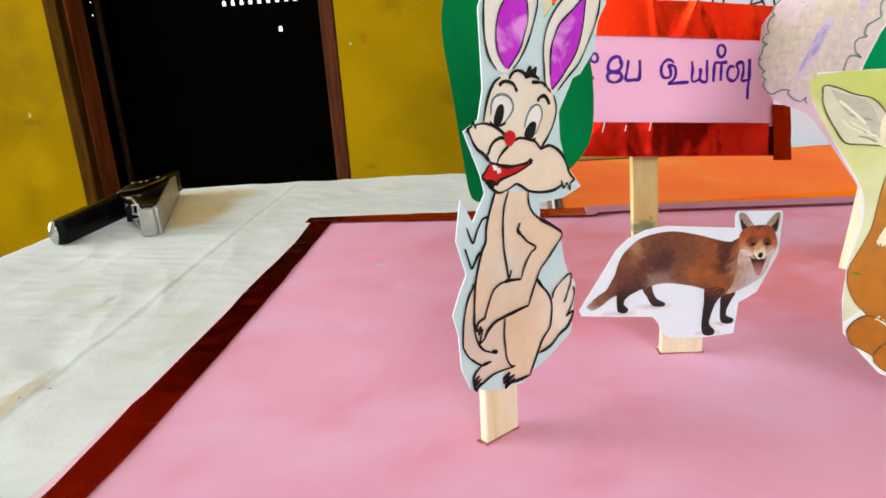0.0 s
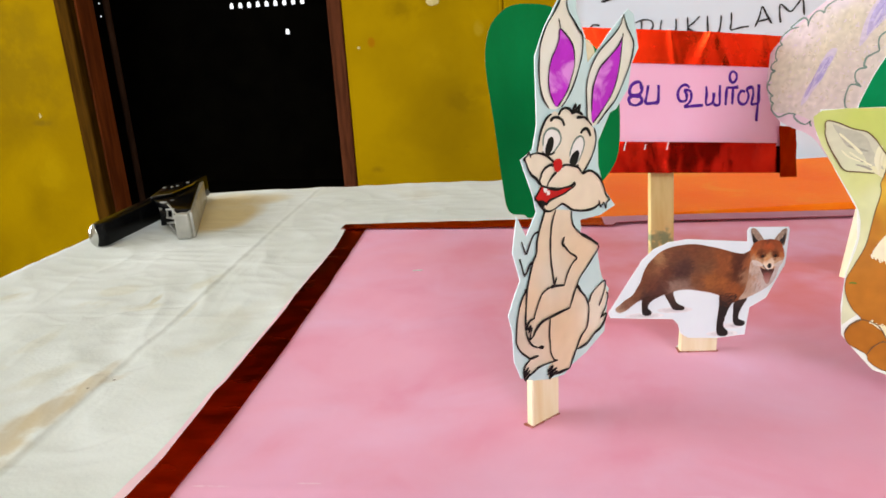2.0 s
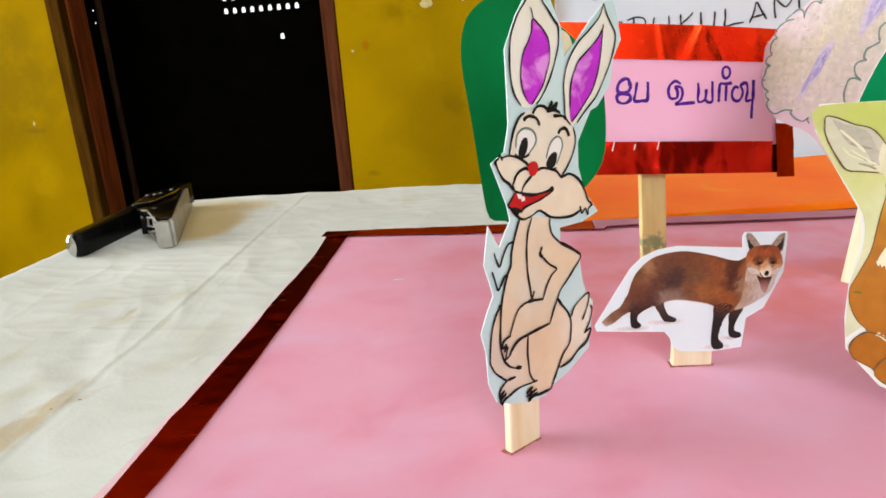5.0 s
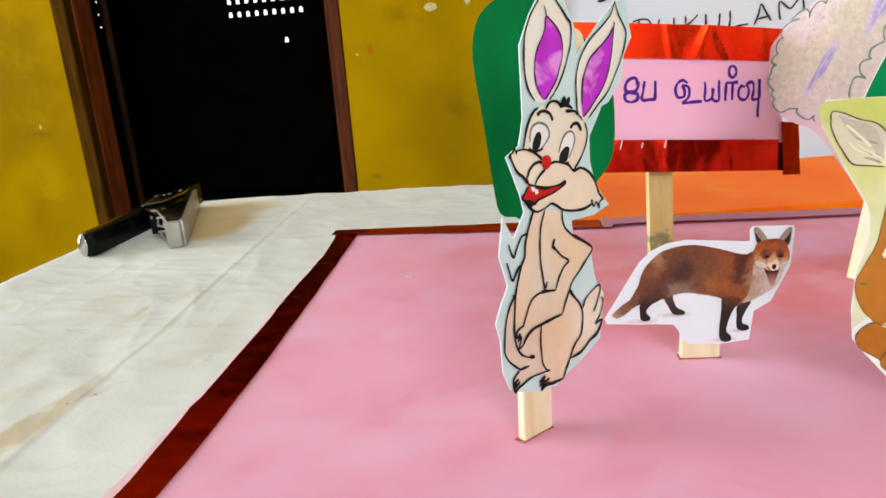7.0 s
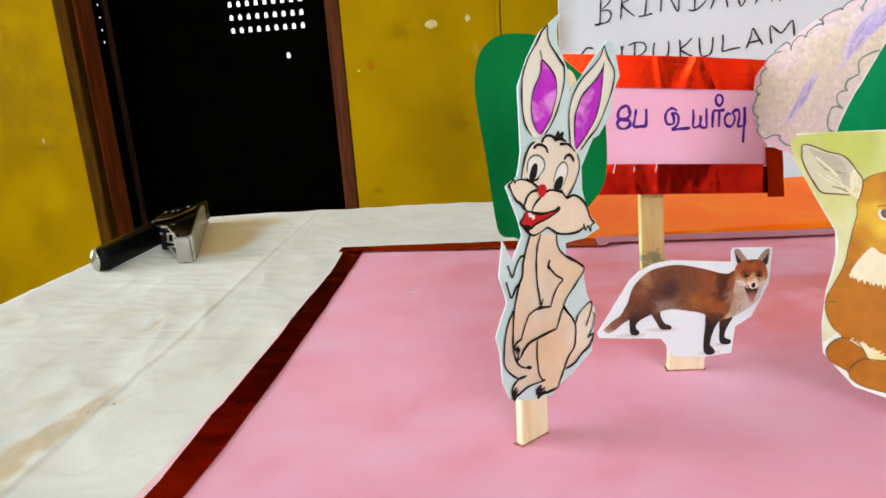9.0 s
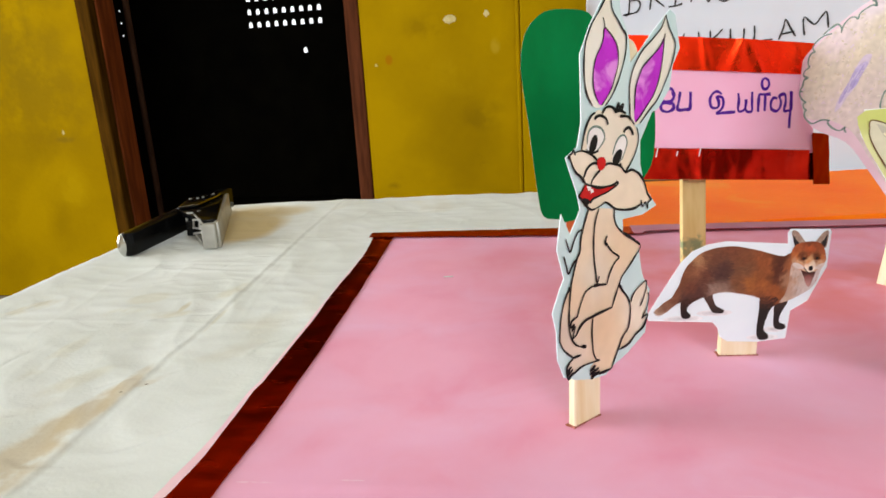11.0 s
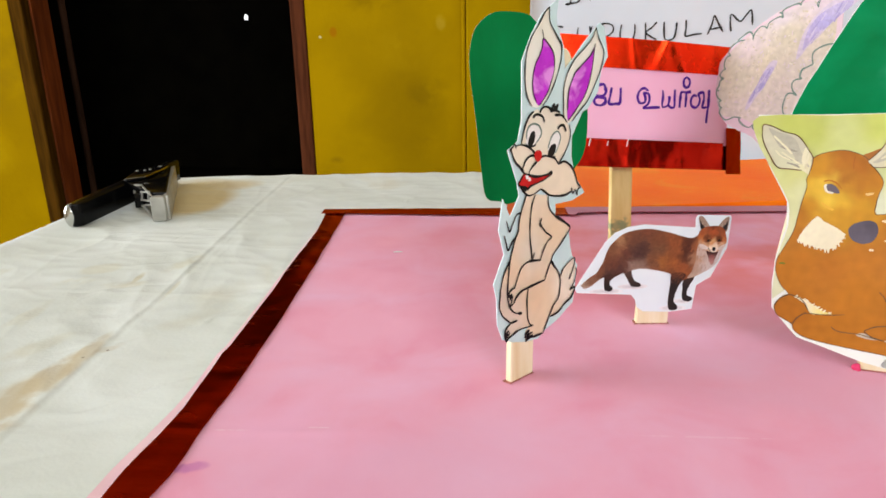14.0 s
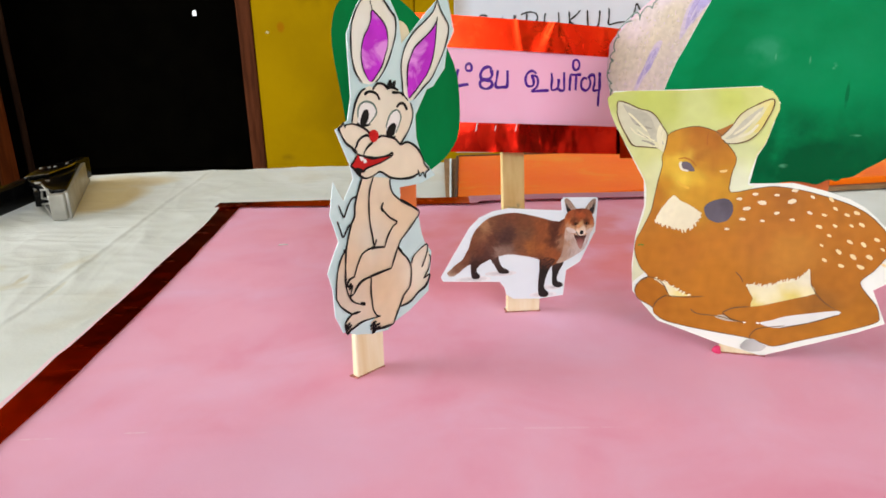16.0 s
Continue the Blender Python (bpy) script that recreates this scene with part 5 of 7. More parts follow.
D_hoof = [(0.1, 2.1), (0.6, 3.1), (1.4, 3.9), (2.8, 4.1), (4.2, 3.3), (5.4, 2.8), (4.7, 1.8), (3.5, 1.4), (1.9, 1.3), (0.7, 1.6)]
D_SPOTS = [(-2.4, 34.5, 1.1), (-0.8, 32.5, 1.3), (-1.5, 30.2, 1.1), (-4.4, 27.9, 0.9), (0.7, 35.7, 1.1), (2.2, 33.9, 1.5), (5, 35.6, 0.9), (5.2, 31.8, 1), (2.5, 30, 0.9), (8, 34.4, 1.5), (8.4, 36.7, 1), (8.3, 30.5, 0.9), (11.9, 35.5, 0.9), (11.6, 32.1, 0.9), (13.6, 29.3, 1.1), (15.5, 35.1, 1), (16.4, 33.2, 1), (14.4, 31.8, 0.9)]
D_SPOTS += [(16.6, 29.6, 0.8), (15.7, 27.5, 0.8), (14.4, 25.4, 0.8), (15.2, 22.3, 1), (17.8, 24.2, 1.2), (18.5, 21.3, 1.1), (18.7, 32, 1), (20.5, 32.5, 1.1), (19.7, 29.8, 0.9), (21.6, 30.1, 1.1), (19.7, 26.4, 1.1), (20.6, 23.3, 1.4), (22.1, 21.3, 1.2), (22.3, 26, 1.1), (23.6, 23.4, 1.2), (24.7, 27.1, 1), (26.4, 21.9, 0.9), (25.9, 25.1, 0.9), (27, 25.7, 1)]
D_PEN = []
D_PEN.append([(-1.9, 18.6), (-0.9, 17.6), (-0.3, 16.4)])
D_PEN.append([(-4.1, 9.5), (-1.8, 10.7), (1.6, 11.2)])
D_PEN.append([(-10.7, 9.7), (-9.1, 8.8), (-4.8, 8.6), (-2.1, 8), (0.5, 7.6)])
D_PEN.append([(-4.1, 9.5), (-2.4, 8.3), (0.6, 7.6)])
D_PEN.append([(-17.1, 11.9), (-15.7, 12.3), (-12, 12.3), (-8.2, 12.8)])
D_PEN.append([(-18.8, 9.3), (-17.9, 11), (-16.1, 12.5)])
D_PEN.append([(13, 17.2), (14.2, 15.1), (16.2, 13.1), (18.7, 11.7)])
D_PEN.append([(1.8, 4.2), (2.1, 5.2), (3.2, 6.4), (5.4, 7), (8.7, 7.6)])
D_PEN.append([(-22.9, 13.3), (-22, 15.1), (-20.1, 16.3), (-17.3, 15.4), (-15.7, 12.9)])
D_PEN.append([(19, 10.9), (13.6, 8.7), (7.7, 7)])
D_TONES = [(-11.6, 48.8, lin(178, 104, 34)), (-8.6, 46.7, lin(184, 108, 36)), (-11.2, 43.6, lin(178, 108, 38)), (-16.8, 45, lin(206, 140, 40)), (-14.6, 44.6, lin(198, 128, 44)), (-13.2, 43.4, lin(224, 172, 66)), (-16.6, 41.2, lin(224, 172, 58)), (-14.4, 38.6, lin(238, 194, 72)), (-15.6, 42.0, lin(234, 186, 66)), (-11.4, 38.6, lin(230, 176, 58)), (-10.4, 41.6, lin(206, 140, 44)), (-8.4, 42.4, lin(190, 118, 38)), (-12.4, 46.2, lin(190, 116, 38)), (-6.6, 38.0, lin(214, 152, 44)), (-5.1, 43.1, lin(196, 124, 38)), (-5.4, 39.5, lin(200, 132, 38))]
D_TONES += [(-15.1, 36.1, lin(214, 154, 48)), (-11.5, 35, lin(208, 146, 42)), (-7.4, 35.7, lin(206, 142, 40)), (-17.5, 36.6, lin(202, 136, 36)), (-19.1, 35.3, lin(186, 114, 34)), (-19.4, 29.7, lin(184, 112, 36)), (-16.7, 24.1, lin(190, 114, 32)), (-21.3, 21.3, lin(190, 114, 30)), (-12.4, 23.1, lin(188, 112, 34)), (-6.2, 25.9, lin(192, 116, 36)), (1.2, 33.6, lin(190, 114, 38))]
D_TONES += [(6.2, 34.8, lin(172, 102, 38)), (8.1, 31.5, lin(178, 106, 38)), (1.8, 26.4, lin(186, 112, 40)), (8.7, 24.3, lin(194, 124, 46)), (12.4, 31.7, lin(186, 110, 34)), (19, 29.7, lin(182, 108, 32)), (23.6, 25.2, lin(184, 108, 28)), (17.9, 17.6, lin(182, 108, 28)), (-6.7, 17.1, lin(192, 116, 30)), (-7.3, 8.2, lin(188, 112, 26)), (-20.8, 12.9, lin(180, 104, 22)), (4.2, 9.2, lin(184, 110, 28)), (16.1, 13.8, lin(160, 98, 34)), (18.7, 8.6, lin(184, 112, 24)), (24.8, 12.1, lin(176, 106, 24))]
D_GROUND = [(-28.3, 56.2, lin(206, 212, 120)), (-23.4, 55.6, lin(200, 208, 104)), (-18.6, 53.8, lin(196, 204, 104)), (-12.7, 53.9, lin(208, 214, 140)), (-4.9, 55.7, lin(200, 208, 104)), (-0.5, 56.3, lin(214, 216, 130)), (3, 53.9, lin(226, 226, 150)), (0.7, 48, lin(212, 218, 140)), (-1.9, 45.6, lin(214, 220, 160)), (-3.5, 37.1, lin(228, 232, 200)), (-21.5, 43.3, lin(214, 216, 140)), (-19.5, 40.3, lin(220, 222, 170)), (-27.9, 48.8, lin(220, 222, 160)), (-22.9, 27.6, lin(226, 226, 180)), (-23.6, 17.3, lin(226, 226, 190))]
# the fleece
W_lav1 = [(0.2, 51.8), (0.4, 54.2), (1.7, 57.4), (2.6, 60.6), (3.7, 62.6), (5.1, 62.8), (4.9, 61.2), (4, 58.9), (3.4, 56.9), (2.2, 54.8), (1.2, 52.7)]
W_lav2 = [(15, 70.3), (15, 74.2), (15.9, 77.4), (17.6, 79.9), (20.2, 82.3), (23, 83.5), (25, 83.9), (24.9, 81.9), (21.9, 79), (20.3, 77.1), (18.6, 74.8), (16.9, 72.8), (15.9, 71)]
W_PEN = []
W_PEN.append([(-7.4, 72.3), (-9.6, 71.9), (-11.4, 70.8), (-12.6, 69.3), (-12.8, 68), (-11.7, 66.9)])
W_PEN.append([(-11.7, 66.9), (-12.9, 66.5), (-13.5, 64.8), (-13.2, 63), (-12.4, 62.2)])
W_PEN.append([(-12.4, 62.2), (-13.7, 61.3), (-14.2, 60), (-13.4, 59.2), (-12.2, 58.9)])
W_PEN.append([(-12.2, 58.9), (-13.5, 58.1), (-13.6, 56.2), (-14.1, 55), (-13.1, 54.4)])
W_PEN.append([(-14.1, 55), (-13.9, 53.4), (-12.6, 51.9), (-11.1, 51.1)])
W_PEN.append([(-11.1, 51.1), (-12, 50.7), (-11.6, 49.4), (-10.3, 48.7)])
W_PEN.append([(-10.3, 48.7), (-10.9, 48.3), (-10.7, 46.7), (-8.7, 45), (-7.2, 44.7), (-4.7, 45.9), (-2, 45.9)])
W_PEN.append([(-2, 45.9), (-2.5, 45.1), (-0.5, 43.6), (1.9, 43), (3.3, 44.2), (3.2, 43.4), (4, 42.5)])
W_PEN.append([(-10.3, 72.1), (-8.9, 73.4), (-7.5, 74.5), (-6.2, 75), (-5, 74.2), (-4.4, 72.3)])
W_PEN.append([(-4.4, 72.3), (-4.3, 74.6), (-2.8, 76.6), (-1.2, 76.8), (-0.1, 76.1)])
W_PEN.append([(-0.1, 76.1), (0.1, 77.8), (1.7, 79.1), (3.6, 79.9), (4.8, 79.5)])
W_PEN.append([(2.9, 81.3), (4, 80.9), (4.8, 79.5)])
W_PEN.append([(4.8, 79.5), (4, 81.2), (4.6, 82.3), (6, 83), (7.6, 83.6), (9.2, 83.9), (9.9, 83.3)])
W_PEN.append([(9.9, 83.4), (10, 84.5), (11.2, 85.5), (13, 86.2), (15.2, 86.1), (16.3, 85.2), (15.2, 83.8), (15.9, 82.5)])
W_PEN.append([(15.9, 82.5), (15.8, 84.2), (16.7, 86.2), (18.7, 87.1)])
W_PEN.append([(24.7, 71), (22.6, 71.2), (20.1, 70.3), (18.2, 69), (18, 67.1), (18.8, 65)])
W_PEN.append([(18.9, 64.9), (17.1, 63.9), (15.7, 62.9), (15.5, 60.9), (16.5, 60.2)])
W_PEN.append([(16.5, 60.2), (14.4, 59.8), (13.5, 58.5), (14.3, 56.3), (16.1, 54.9)])
W_PEN.append([(16.2, 54.8), (14.4, 55.4), (12.8, 55.1), (12.3, 53.4), (12.2, 51.2), (13, 48.9), (14.9, 47.7), (16.5, 48.3)])
W_PEN.append([(13.1, 47), (13.8, 48.3), (14.9, 47.8)])
# the handwriting on the small sign
T_PEN = []
T_PEN.append((1, [(-17.5, 57.2), (-18.2, 54.4), (-18.7, 51.9), (-16, 52.1), (-14.2, 52.2)]))
T_PEN.append((0.9, [(-13.6, 59), (-14.6, 58.4), (-14.8, 57.1), (-13.9, 56.5), (-12.9, 56.9), (-12.9, 58.3), (-13.6, 59)]))
T_PEN.append((1.05, [(-6, 55.3), (-6.2, 57.1), (-7.4, 57.5), (-9.1, 56.6), (-9.9, 54.7), (-9.1, 53.5), (-7, 53.5), (-5.8, 54.8), (-5.8, 56.4)]))
T_PEN.append((1.05, [(-9.1, 53.5), (-10.2, 52.5), (-9.8, 51), (-7.9, 50.4), (-6.1, 51.3), (-6.2, 52.7), (-7.7, 53.2)]))
T_PEN.append((1, [(-3.6, 56.3), (-4.2, 53.5), (-4.7, 50.9), (-2.2, 50.7), (-0.7, 50.9), (-0.3, 53.6), (-0.2, 56.1)]))
T_PEN.append((1, [(10.4, 54.6), (8.8, 55.6), (7, 54.7), (6.2, 52.7), (6.9, 50.7), (8.9, 50.7), (9.2, 52.5), (8.7, 53.9), (10.5, 53.5), (10.8, 51.5), (10, 49.9), (8.4, 48.8), (11.4, 48.8), (14.8, 48.8)]))
T_PEN.append((1, [(16.1, 54.6), (16.2, 52.2), (15.8, 50), (16.2, 48.8), (18.1, 49.4), (18.7, 51.4), (18.7, 52.5)]))
T_PEN.append((1, [(18.6, 49.4), (19, 48.6), (20.6, 48.7), (20.8, 51.4), (21, 54.7)]))
T_PEN.append((1, [(23.5, 53.8), (23.1, 51.3), (22.8, 48.3)]))
T_PEN.append((1, [(23.5, 53.8), (25.6, 53.6), (27.6, 53.7)]))
T_PEN.append((1, [(25.7, 53.7), (25.2, 48.4)]))
T_PEN.append((0.9, [(25.9, 58.8), (24.8, 58.1), (24.6, 56.3), (25.6, 55.2), (26.9, 56.1), (27, 57.8), (25.9, 58.8)]))
T_PEN.append((1, [(30, 52), (28.7, 52.4), (27.6, 51), (27.7, 49), (29.3, 48.1), (30.7, 49), (31.3, 51), (30.7, 52.7), (32.7, 53.3), (33, 50.9), (32.3, 48.1), (33.7, 48), (34.9, 48.3), (35.1, 50.8), (35.2, 54.1)]))
T_PEN.append((1, [(35.2, 52.8), (34.7, 48.1), (34.3, 45.4), (34, 42.4)]))
# hand-lettered capitals on the chart
N_PEN = []
N_PEN.append([(25.9, 119.2), (29.5, 119.8), (30.2, 129.3), (30.5, 137), (31.1, 144.6)])
N_PEN.append([(26.3, 139.9), (31, 142.7), (35.6, 142.9), (38.2, 138.9), (36.2, 133.9), (30.9, 129.2)])
N_PEN.append([(30.2, 128.2), (35.5, 128.6), (37.6, 125.4), (35.7, 121), (31.5, 119.8), (25.9, 119.2)])
N_PEN.append([(44.2, 121.4), (44.8, 128.1), (45.3, 138.3), (46.1, 143.3)])
N_PEN.append([(42.8, 142.3), (48.7, 143.1), (51.5, 139.7), (50.6, 135.3), (45.4, 131.3), (53.9, 123.2)])
N_PEN.append([(56.8, 122.6), (61.8, 123.1), (66.2, 124.1)])
N_PEN.append([(61.1, 123.2), (62, 131.8), (62.6, 141.9)])
N_PEN.append([(57.7, 141.3), (66.7, 142.3)])
N_PEN.append([(71.9, 124.7), (72.3, 132.2), (72.9, 142.3)])
N_PEN.append([(72.9, 142.3), (78.4, 133), (83.7, 124.2), (84.2, 135), (84.6, 142.5)])
N_PEN.append([(90.3, 124.7), (94.5, 123.9), (98.8, 126.3), (102.5, 131), (101, 137.4), (95.9, 142.1), (90.8, 143.2)])
N_PEN.append([(94.9, 124.1), (94.9, 132.9), (95.1, 143.1)])
N_PEN.append([(105.5, 123.9), (108.7, 133), (112, 142.6), (114.5, 135), (116.9, 124.1)])
N_PEN.append([(106.9, 130), (116.2, 131.1)])
N_PEN.append([(119.4, 141.9), (122.9, 131.8), (125.8, 124.3), (129.1, 131.3), (131.7, 142.1)])
N_PEN.append([(134.7, 124.9), (138.1, 134.2), (140.7, 143.1), (143.5, 135), (145.8, 125.7)])
N_PEN.append([(137.1, 130), (144.3, 131)])
N_PEN.append([(150.7, 125.5), (150.9, 134.3), (151.1, 142.8)])
N_PEN.append([(151.1, 142.8), (156.2, 133.9), (160.9, 126.2), (161.2, 134.7), (161.4, 143.1)])
N_PEN.append([(25.1, 102.7), (20.5, 103.4), (17.2, 99.9), (15.3, 96.3), (14.6, 90.7), (16.2, 85.1), (21, 83.4), (25.1, 86.6), (25.6, 91.3), (21.1, 91.3)])
N_PEN.append([(36.2, 102.3), (35.6, 94.6), (36.7, 87.8), (40.7, 86.9), (43.7, 92.8), (46.4, 103.2)])
N_PEN.append([(44.8, 103.3), (45.6, 95.3)])
N_PEN.append([(54.3, 104.2), (54.3, 98.7), (54.1, 94.7), (53.6, 85.4)])
N_PEN.append([(49.8, 103.2), (55.4, 104.9), (60.6, 104), (62.3, 100.5), (60, 97), (54.8, 94.4)])
N_PEN.append([(56.1, 94.6), (59.4, 89.7), (63.5, 85.4)])
N_PEN.append([(68, 104), (67.3, 97.1), (68.7, 91.1), (72.6, 88.8), (76.5, 93.2), (78, 98.3), (77.6, 104.6)])
N_PEN.append([(85.4, 105), (85.8, 99.1), (86.2, 92.8)])
N_PEN.append([(93.6, 105.3), (90, 101.4), (86.2, 98), (90.1, 94.9), (94.4, 92.7)])
N_PEN.append([(98.7, 105.2), (99.2, 98.1), (100.3, 93.1), (103.7, 92.4), (106.9, 94.3), (107.8, 100.1), (107.8, 105)])
N_PEN.append([(114.4, 106.3), (114.8, 100.2), (114.8, 95), (120.7, 96), (126.6, 96.6)])
N_PEN.append([(130.4, 95.7), (132.9, 102.8), (134.2, 108.9), (137.4, 103.7), (141.2, 97.5)])
N_PEN.append([(132.2, 99.4), (140.4, 101)])
N_PEN.append([(146.9, 97.8), (145.8, 103.7), (146, 109.8), (152.5, 104.7), (156.5, 109.2), (159.7, 112.2), (161.5, 101.9)])

# ---- cutouts on the board ----


def inside(p, poly):
    hit = False
    for (x0, y0), (x1, y1) in zip(poly, poly[1:] + poly[:1]):
        if (y0 > p[1]) != (y1 > p[1]) and p[0] < (x1 - x0) * (p[1] - y0) / (y1 - y0) + x0:
            hit = not hit
    return hit


def hairs(s, poly, count, tint, length, slope, width, level, seed, spread=25, light=(0.7, 1.35)):
    """Short hairs strewn over a field, each a little lighter or darker than the tone under it."""
    rnd = random.Random(seed)
    (u0, u1), (v0, v1) = ((min(c), max(c)) for c in zip(*poly))
    while count:
        p = (u0 + (u1 - u0) * rnd.random(), v0 + (v1 - v0) * rnd.random())
        if inside(p, poly):
            a = radians((slope(*p) if callable(slope) else slope) + rnd.uniform(-spread, spread))
            k = length * rnd.uniform(0.5, 1.2)
            q = (p[0] + k * math.cos(a), p[1] + k * math.sin(a))
            count -= 1
            if not inside(q, poly):
                continue
            e = rnd.uniform(*light)
            c = tint(*p)
            s.stroke([p, ((p[0] + q[0]) / 2, (p[1] + q[1]) / 2 + 0.05), q], M_PRINT, width, level, 2, tint=(c[0] * e, c[1] * e, c[2] * e, 1))


def plain(r, g, b):
    return lambda u, v: lin(r, g, b)


def fade(v0, c0, v1, c1):
    """A tone that runs from c0 at the height v0 to c1 at v1."""
    def tint(u, v):
        k = min(1.0, max(0.0, (v - v0) / (v1 - v0)))
        return tuple(a + (b - a) * k for a, b in zip(c0, c1))
    return tint


rabbit = stand("stick_puppet", RAB_X, RAB_Y, 49.6, 2.5, "rabbit-shaped pale blue and cream paper cutout on a wooden stick")
s = Sheet()
s.card([(u + (0.5 if u < -3.5 and v < 43 else 0.0), v) for u, v in R_outline], M_BLUE, 0.2)
skin = wash([(-4, 48, lin(238, 229, 208)), (10, 44, lin(240, 228, 204)), (4, 56, lin(238, 232, 214)), (-2, 36, lin(232, 214, 186)), (8, 33, lin(230, 208, 176)), (-6, 26, lin(230, 206, 174)), (0, 30, lin(222, 214, 196)), (2, 18, lin(230, 204, 170)), (-6, 15, lin(222, 208, 190)), (4, 13, lin(232, 210, 180)), (13, 19, lin(238, 230, 212)), (-9, 22, lin(214, 200, 184))], 4.0, 3.0, 0.05, 0.25)
for name, m, lv, sm in ((R_earL, M_EARCREAM, 2, 2), (R_earR, M_EARCREAM, 2, 2), (R_magL, M_MAGENTA, 4, 2), (R_magR, M_MAGENTA, 4, 2), (R_eyeL, M_WHITE, 4, 2), (R_eyeR, M_WHITE, 4, 2), (R_pupL, M_BLACK, 5, 2), (R_pupR, M_BLACK, 5, 2), (R_nose, M_RED, 9, 2), (R_mouth, M_RED, 5, 2), (R_tongue, M_BLACK, 6, 2)):
    s.fill(name, m, lv, sm)
for name, lv in ((R_tail, 1), (R_body, 2), (R_head, 3)):
    s.fill(name, M_CRAYON, lv, 0, skin, 1.2)
for q in R_TEETH:
    s.fill(q, M_WHITE, 7)
for line in R_GREY:
    s.stroke(line, M_GREYLINE, 0.4, 4.5)
for width, line in R_PEN:
    s.stroke(line, M_BLACK, width * (0.8 if line[0][1] > 60.5 else 0.93), 7.5)
s.done("card", rabbit)
stick(rabbit, -3.3, -12, 34, 7.5, 1.8, 3.0, 0.45)
stick(rabbit, 3.0, 36, 73.3, 6.0, 1.6, 15.5, 0.6)

fox = stand("stick_puppet", 0.0377, 0.1471, 8.5, 0.0, "fox-shaped white paper cutout printed in russet brown on a wooden stick")
s = Sheet()
s.card(F_outline, M_CARD, 0.2)
# printed ground under the paws
for u, v, w in ((-11.5, 9.6, 4.5), (-4.6, 10.8, 4.0), (6.4, 4.5, 3.6), (8.8, 6.4, 2.2)):
    for k in range(4):
        s.fill([(u - 1.0 + (w - k) * math.cos(a), v + (0.75 - 0.16 * k) * math.sin(a)) for a in np.linspace(0, math.tau, 25)[:-1]], M_PRINT, 0.4 + 0.15 * k, 0, plain(232 - 11 * k, 236 - 11 * k, 240 - 11 * k), 0)
coat, face = wash(F_TONES, 0.5, 4.0, 0.28, 0.8), wash(F_HEADTONES, 0.12, 4.2, 0.12, 1.2)
dark = fade(9, lin(30, 26, 25), 16, lin(78, 50, 38))
pale = wash([(12, 20, lin(208, 190, 178)), (16, 18, lin(218, 212, 210)), (13.2, 16, lin(202, 190, 184)), (9, 13.2, lin(196, 172, 152)), (10.6, 18.5, lin(180, 142, 114)), (10.6, 16, lin(182, 152, 130)), (11, 21.6, lin(200, 172, 150))], 0.6, 3, 0.14, 0.9)
for leg, top in ((F_legB, 13.5), (F_legD, 13.5)):
    s.fill(leg, M_PRINT, 1, 2, fade(top - 3, lin(32, 28, 27), top + 2, lin(84, 62, 52)), 0.5)
s.fill(F_body, M_PRINT, 2, 2, coat, 0.45)
for leg, top in ((F_legA, 15.0), (F_legC, 15.0)):
    s.fill(leg, M_PRINT, 2.5, 2, fade(top - 4, lin(34, 29, 27), top + 1.5, lin(80, 46, 32)), 0.5)


def flow(u, v):
    """The lie of the coat: back along the flank, down over the haunch and along the tail."""
    return 182 + 4 * (u + 2) if u > -9 else 215


hairs(s, F_body, 1700, coat, 1.1, flow, 0.12, 3, 1, 25, (0.82, 1.18))
hairs(s, F_body, 700, coat, 0.7, flow, 0.09, 3.5, 2, 50, (0.68, 1.36))
for leg, top in ((F_legA, 15.0), (F_legC, 15.0)):
    hairs(s, leg, 70, fade(top - 4, lin(36, 30, 28), top + 1.5, lin(84, 50, 34)), 0.9, -95, 0.1, 3.2, 3, 15, (0.7, 1.3))
# ragged underside of the coat and tail
rnd = random.Random(21)
for poly, tint in ((F_body, coat),):
    for q in curve_through(poly, True, 5):
        if q[1] > 17 or q[0] > 8:
            continue
        c = tint(*q)
        a = radians(rnd.uniform(205, 260))
        s.stroke([q, (q[0] + 0.08 * math.cos(a), q[1] + 0.08 * math.sin(a)), (q[0] + 0.2 * math.cos(a), q[1] + 0.2 * math.sin(a))], M_PRINT, 0.15, 3.1, 2, tint=c)
s.fill(F_chest, M_PRINT, 3.6, 2, pale, 0.5)
hairs(s, F_chest, 420, pale, 1.0, -110, 0.10, 4, 4, 25, (0.84, 1.14))
hairs(s, F_chest, 40, coat, 0.9, -105, 0.08, 4.1, 5, 20, (0.9, 1.3))
for ear, inner in ((F_earL, F_earLin), (F_earR, F_earRin)):
    s.fill(ear, M_PRINT, 4.4, 2, plain(150, 128, 112), 0)
    hairs(s, ear, 60, plain(176, 160, 146), 0.6, 80, 0.07, 4.5, 6)
    s.fill(inner, M_PRINT, 4.6, 2, plain(38, 34, 34), 0)
s.fill(F_mouth, M_PRINT, 4.5, 2, fade(17.2, lin(170, 128, 118), 19.6, lin(72, 38, 32)), 0.4)
s.fill(F_tongue, M_PRINT, 4.7, 2, fade(16.9, lin(186, 140, 132), 19, lin(136, 76, 70)), 0.4)
s.fill(F_head, M_PRINT, 5, 2, face, 0.3)
hairs(s, F_head, 420, face, 0.5, lambda u, v: 90 + 9 * (u - 14), 0.07, 5.3, 7, 20, (0.84, 1.16))
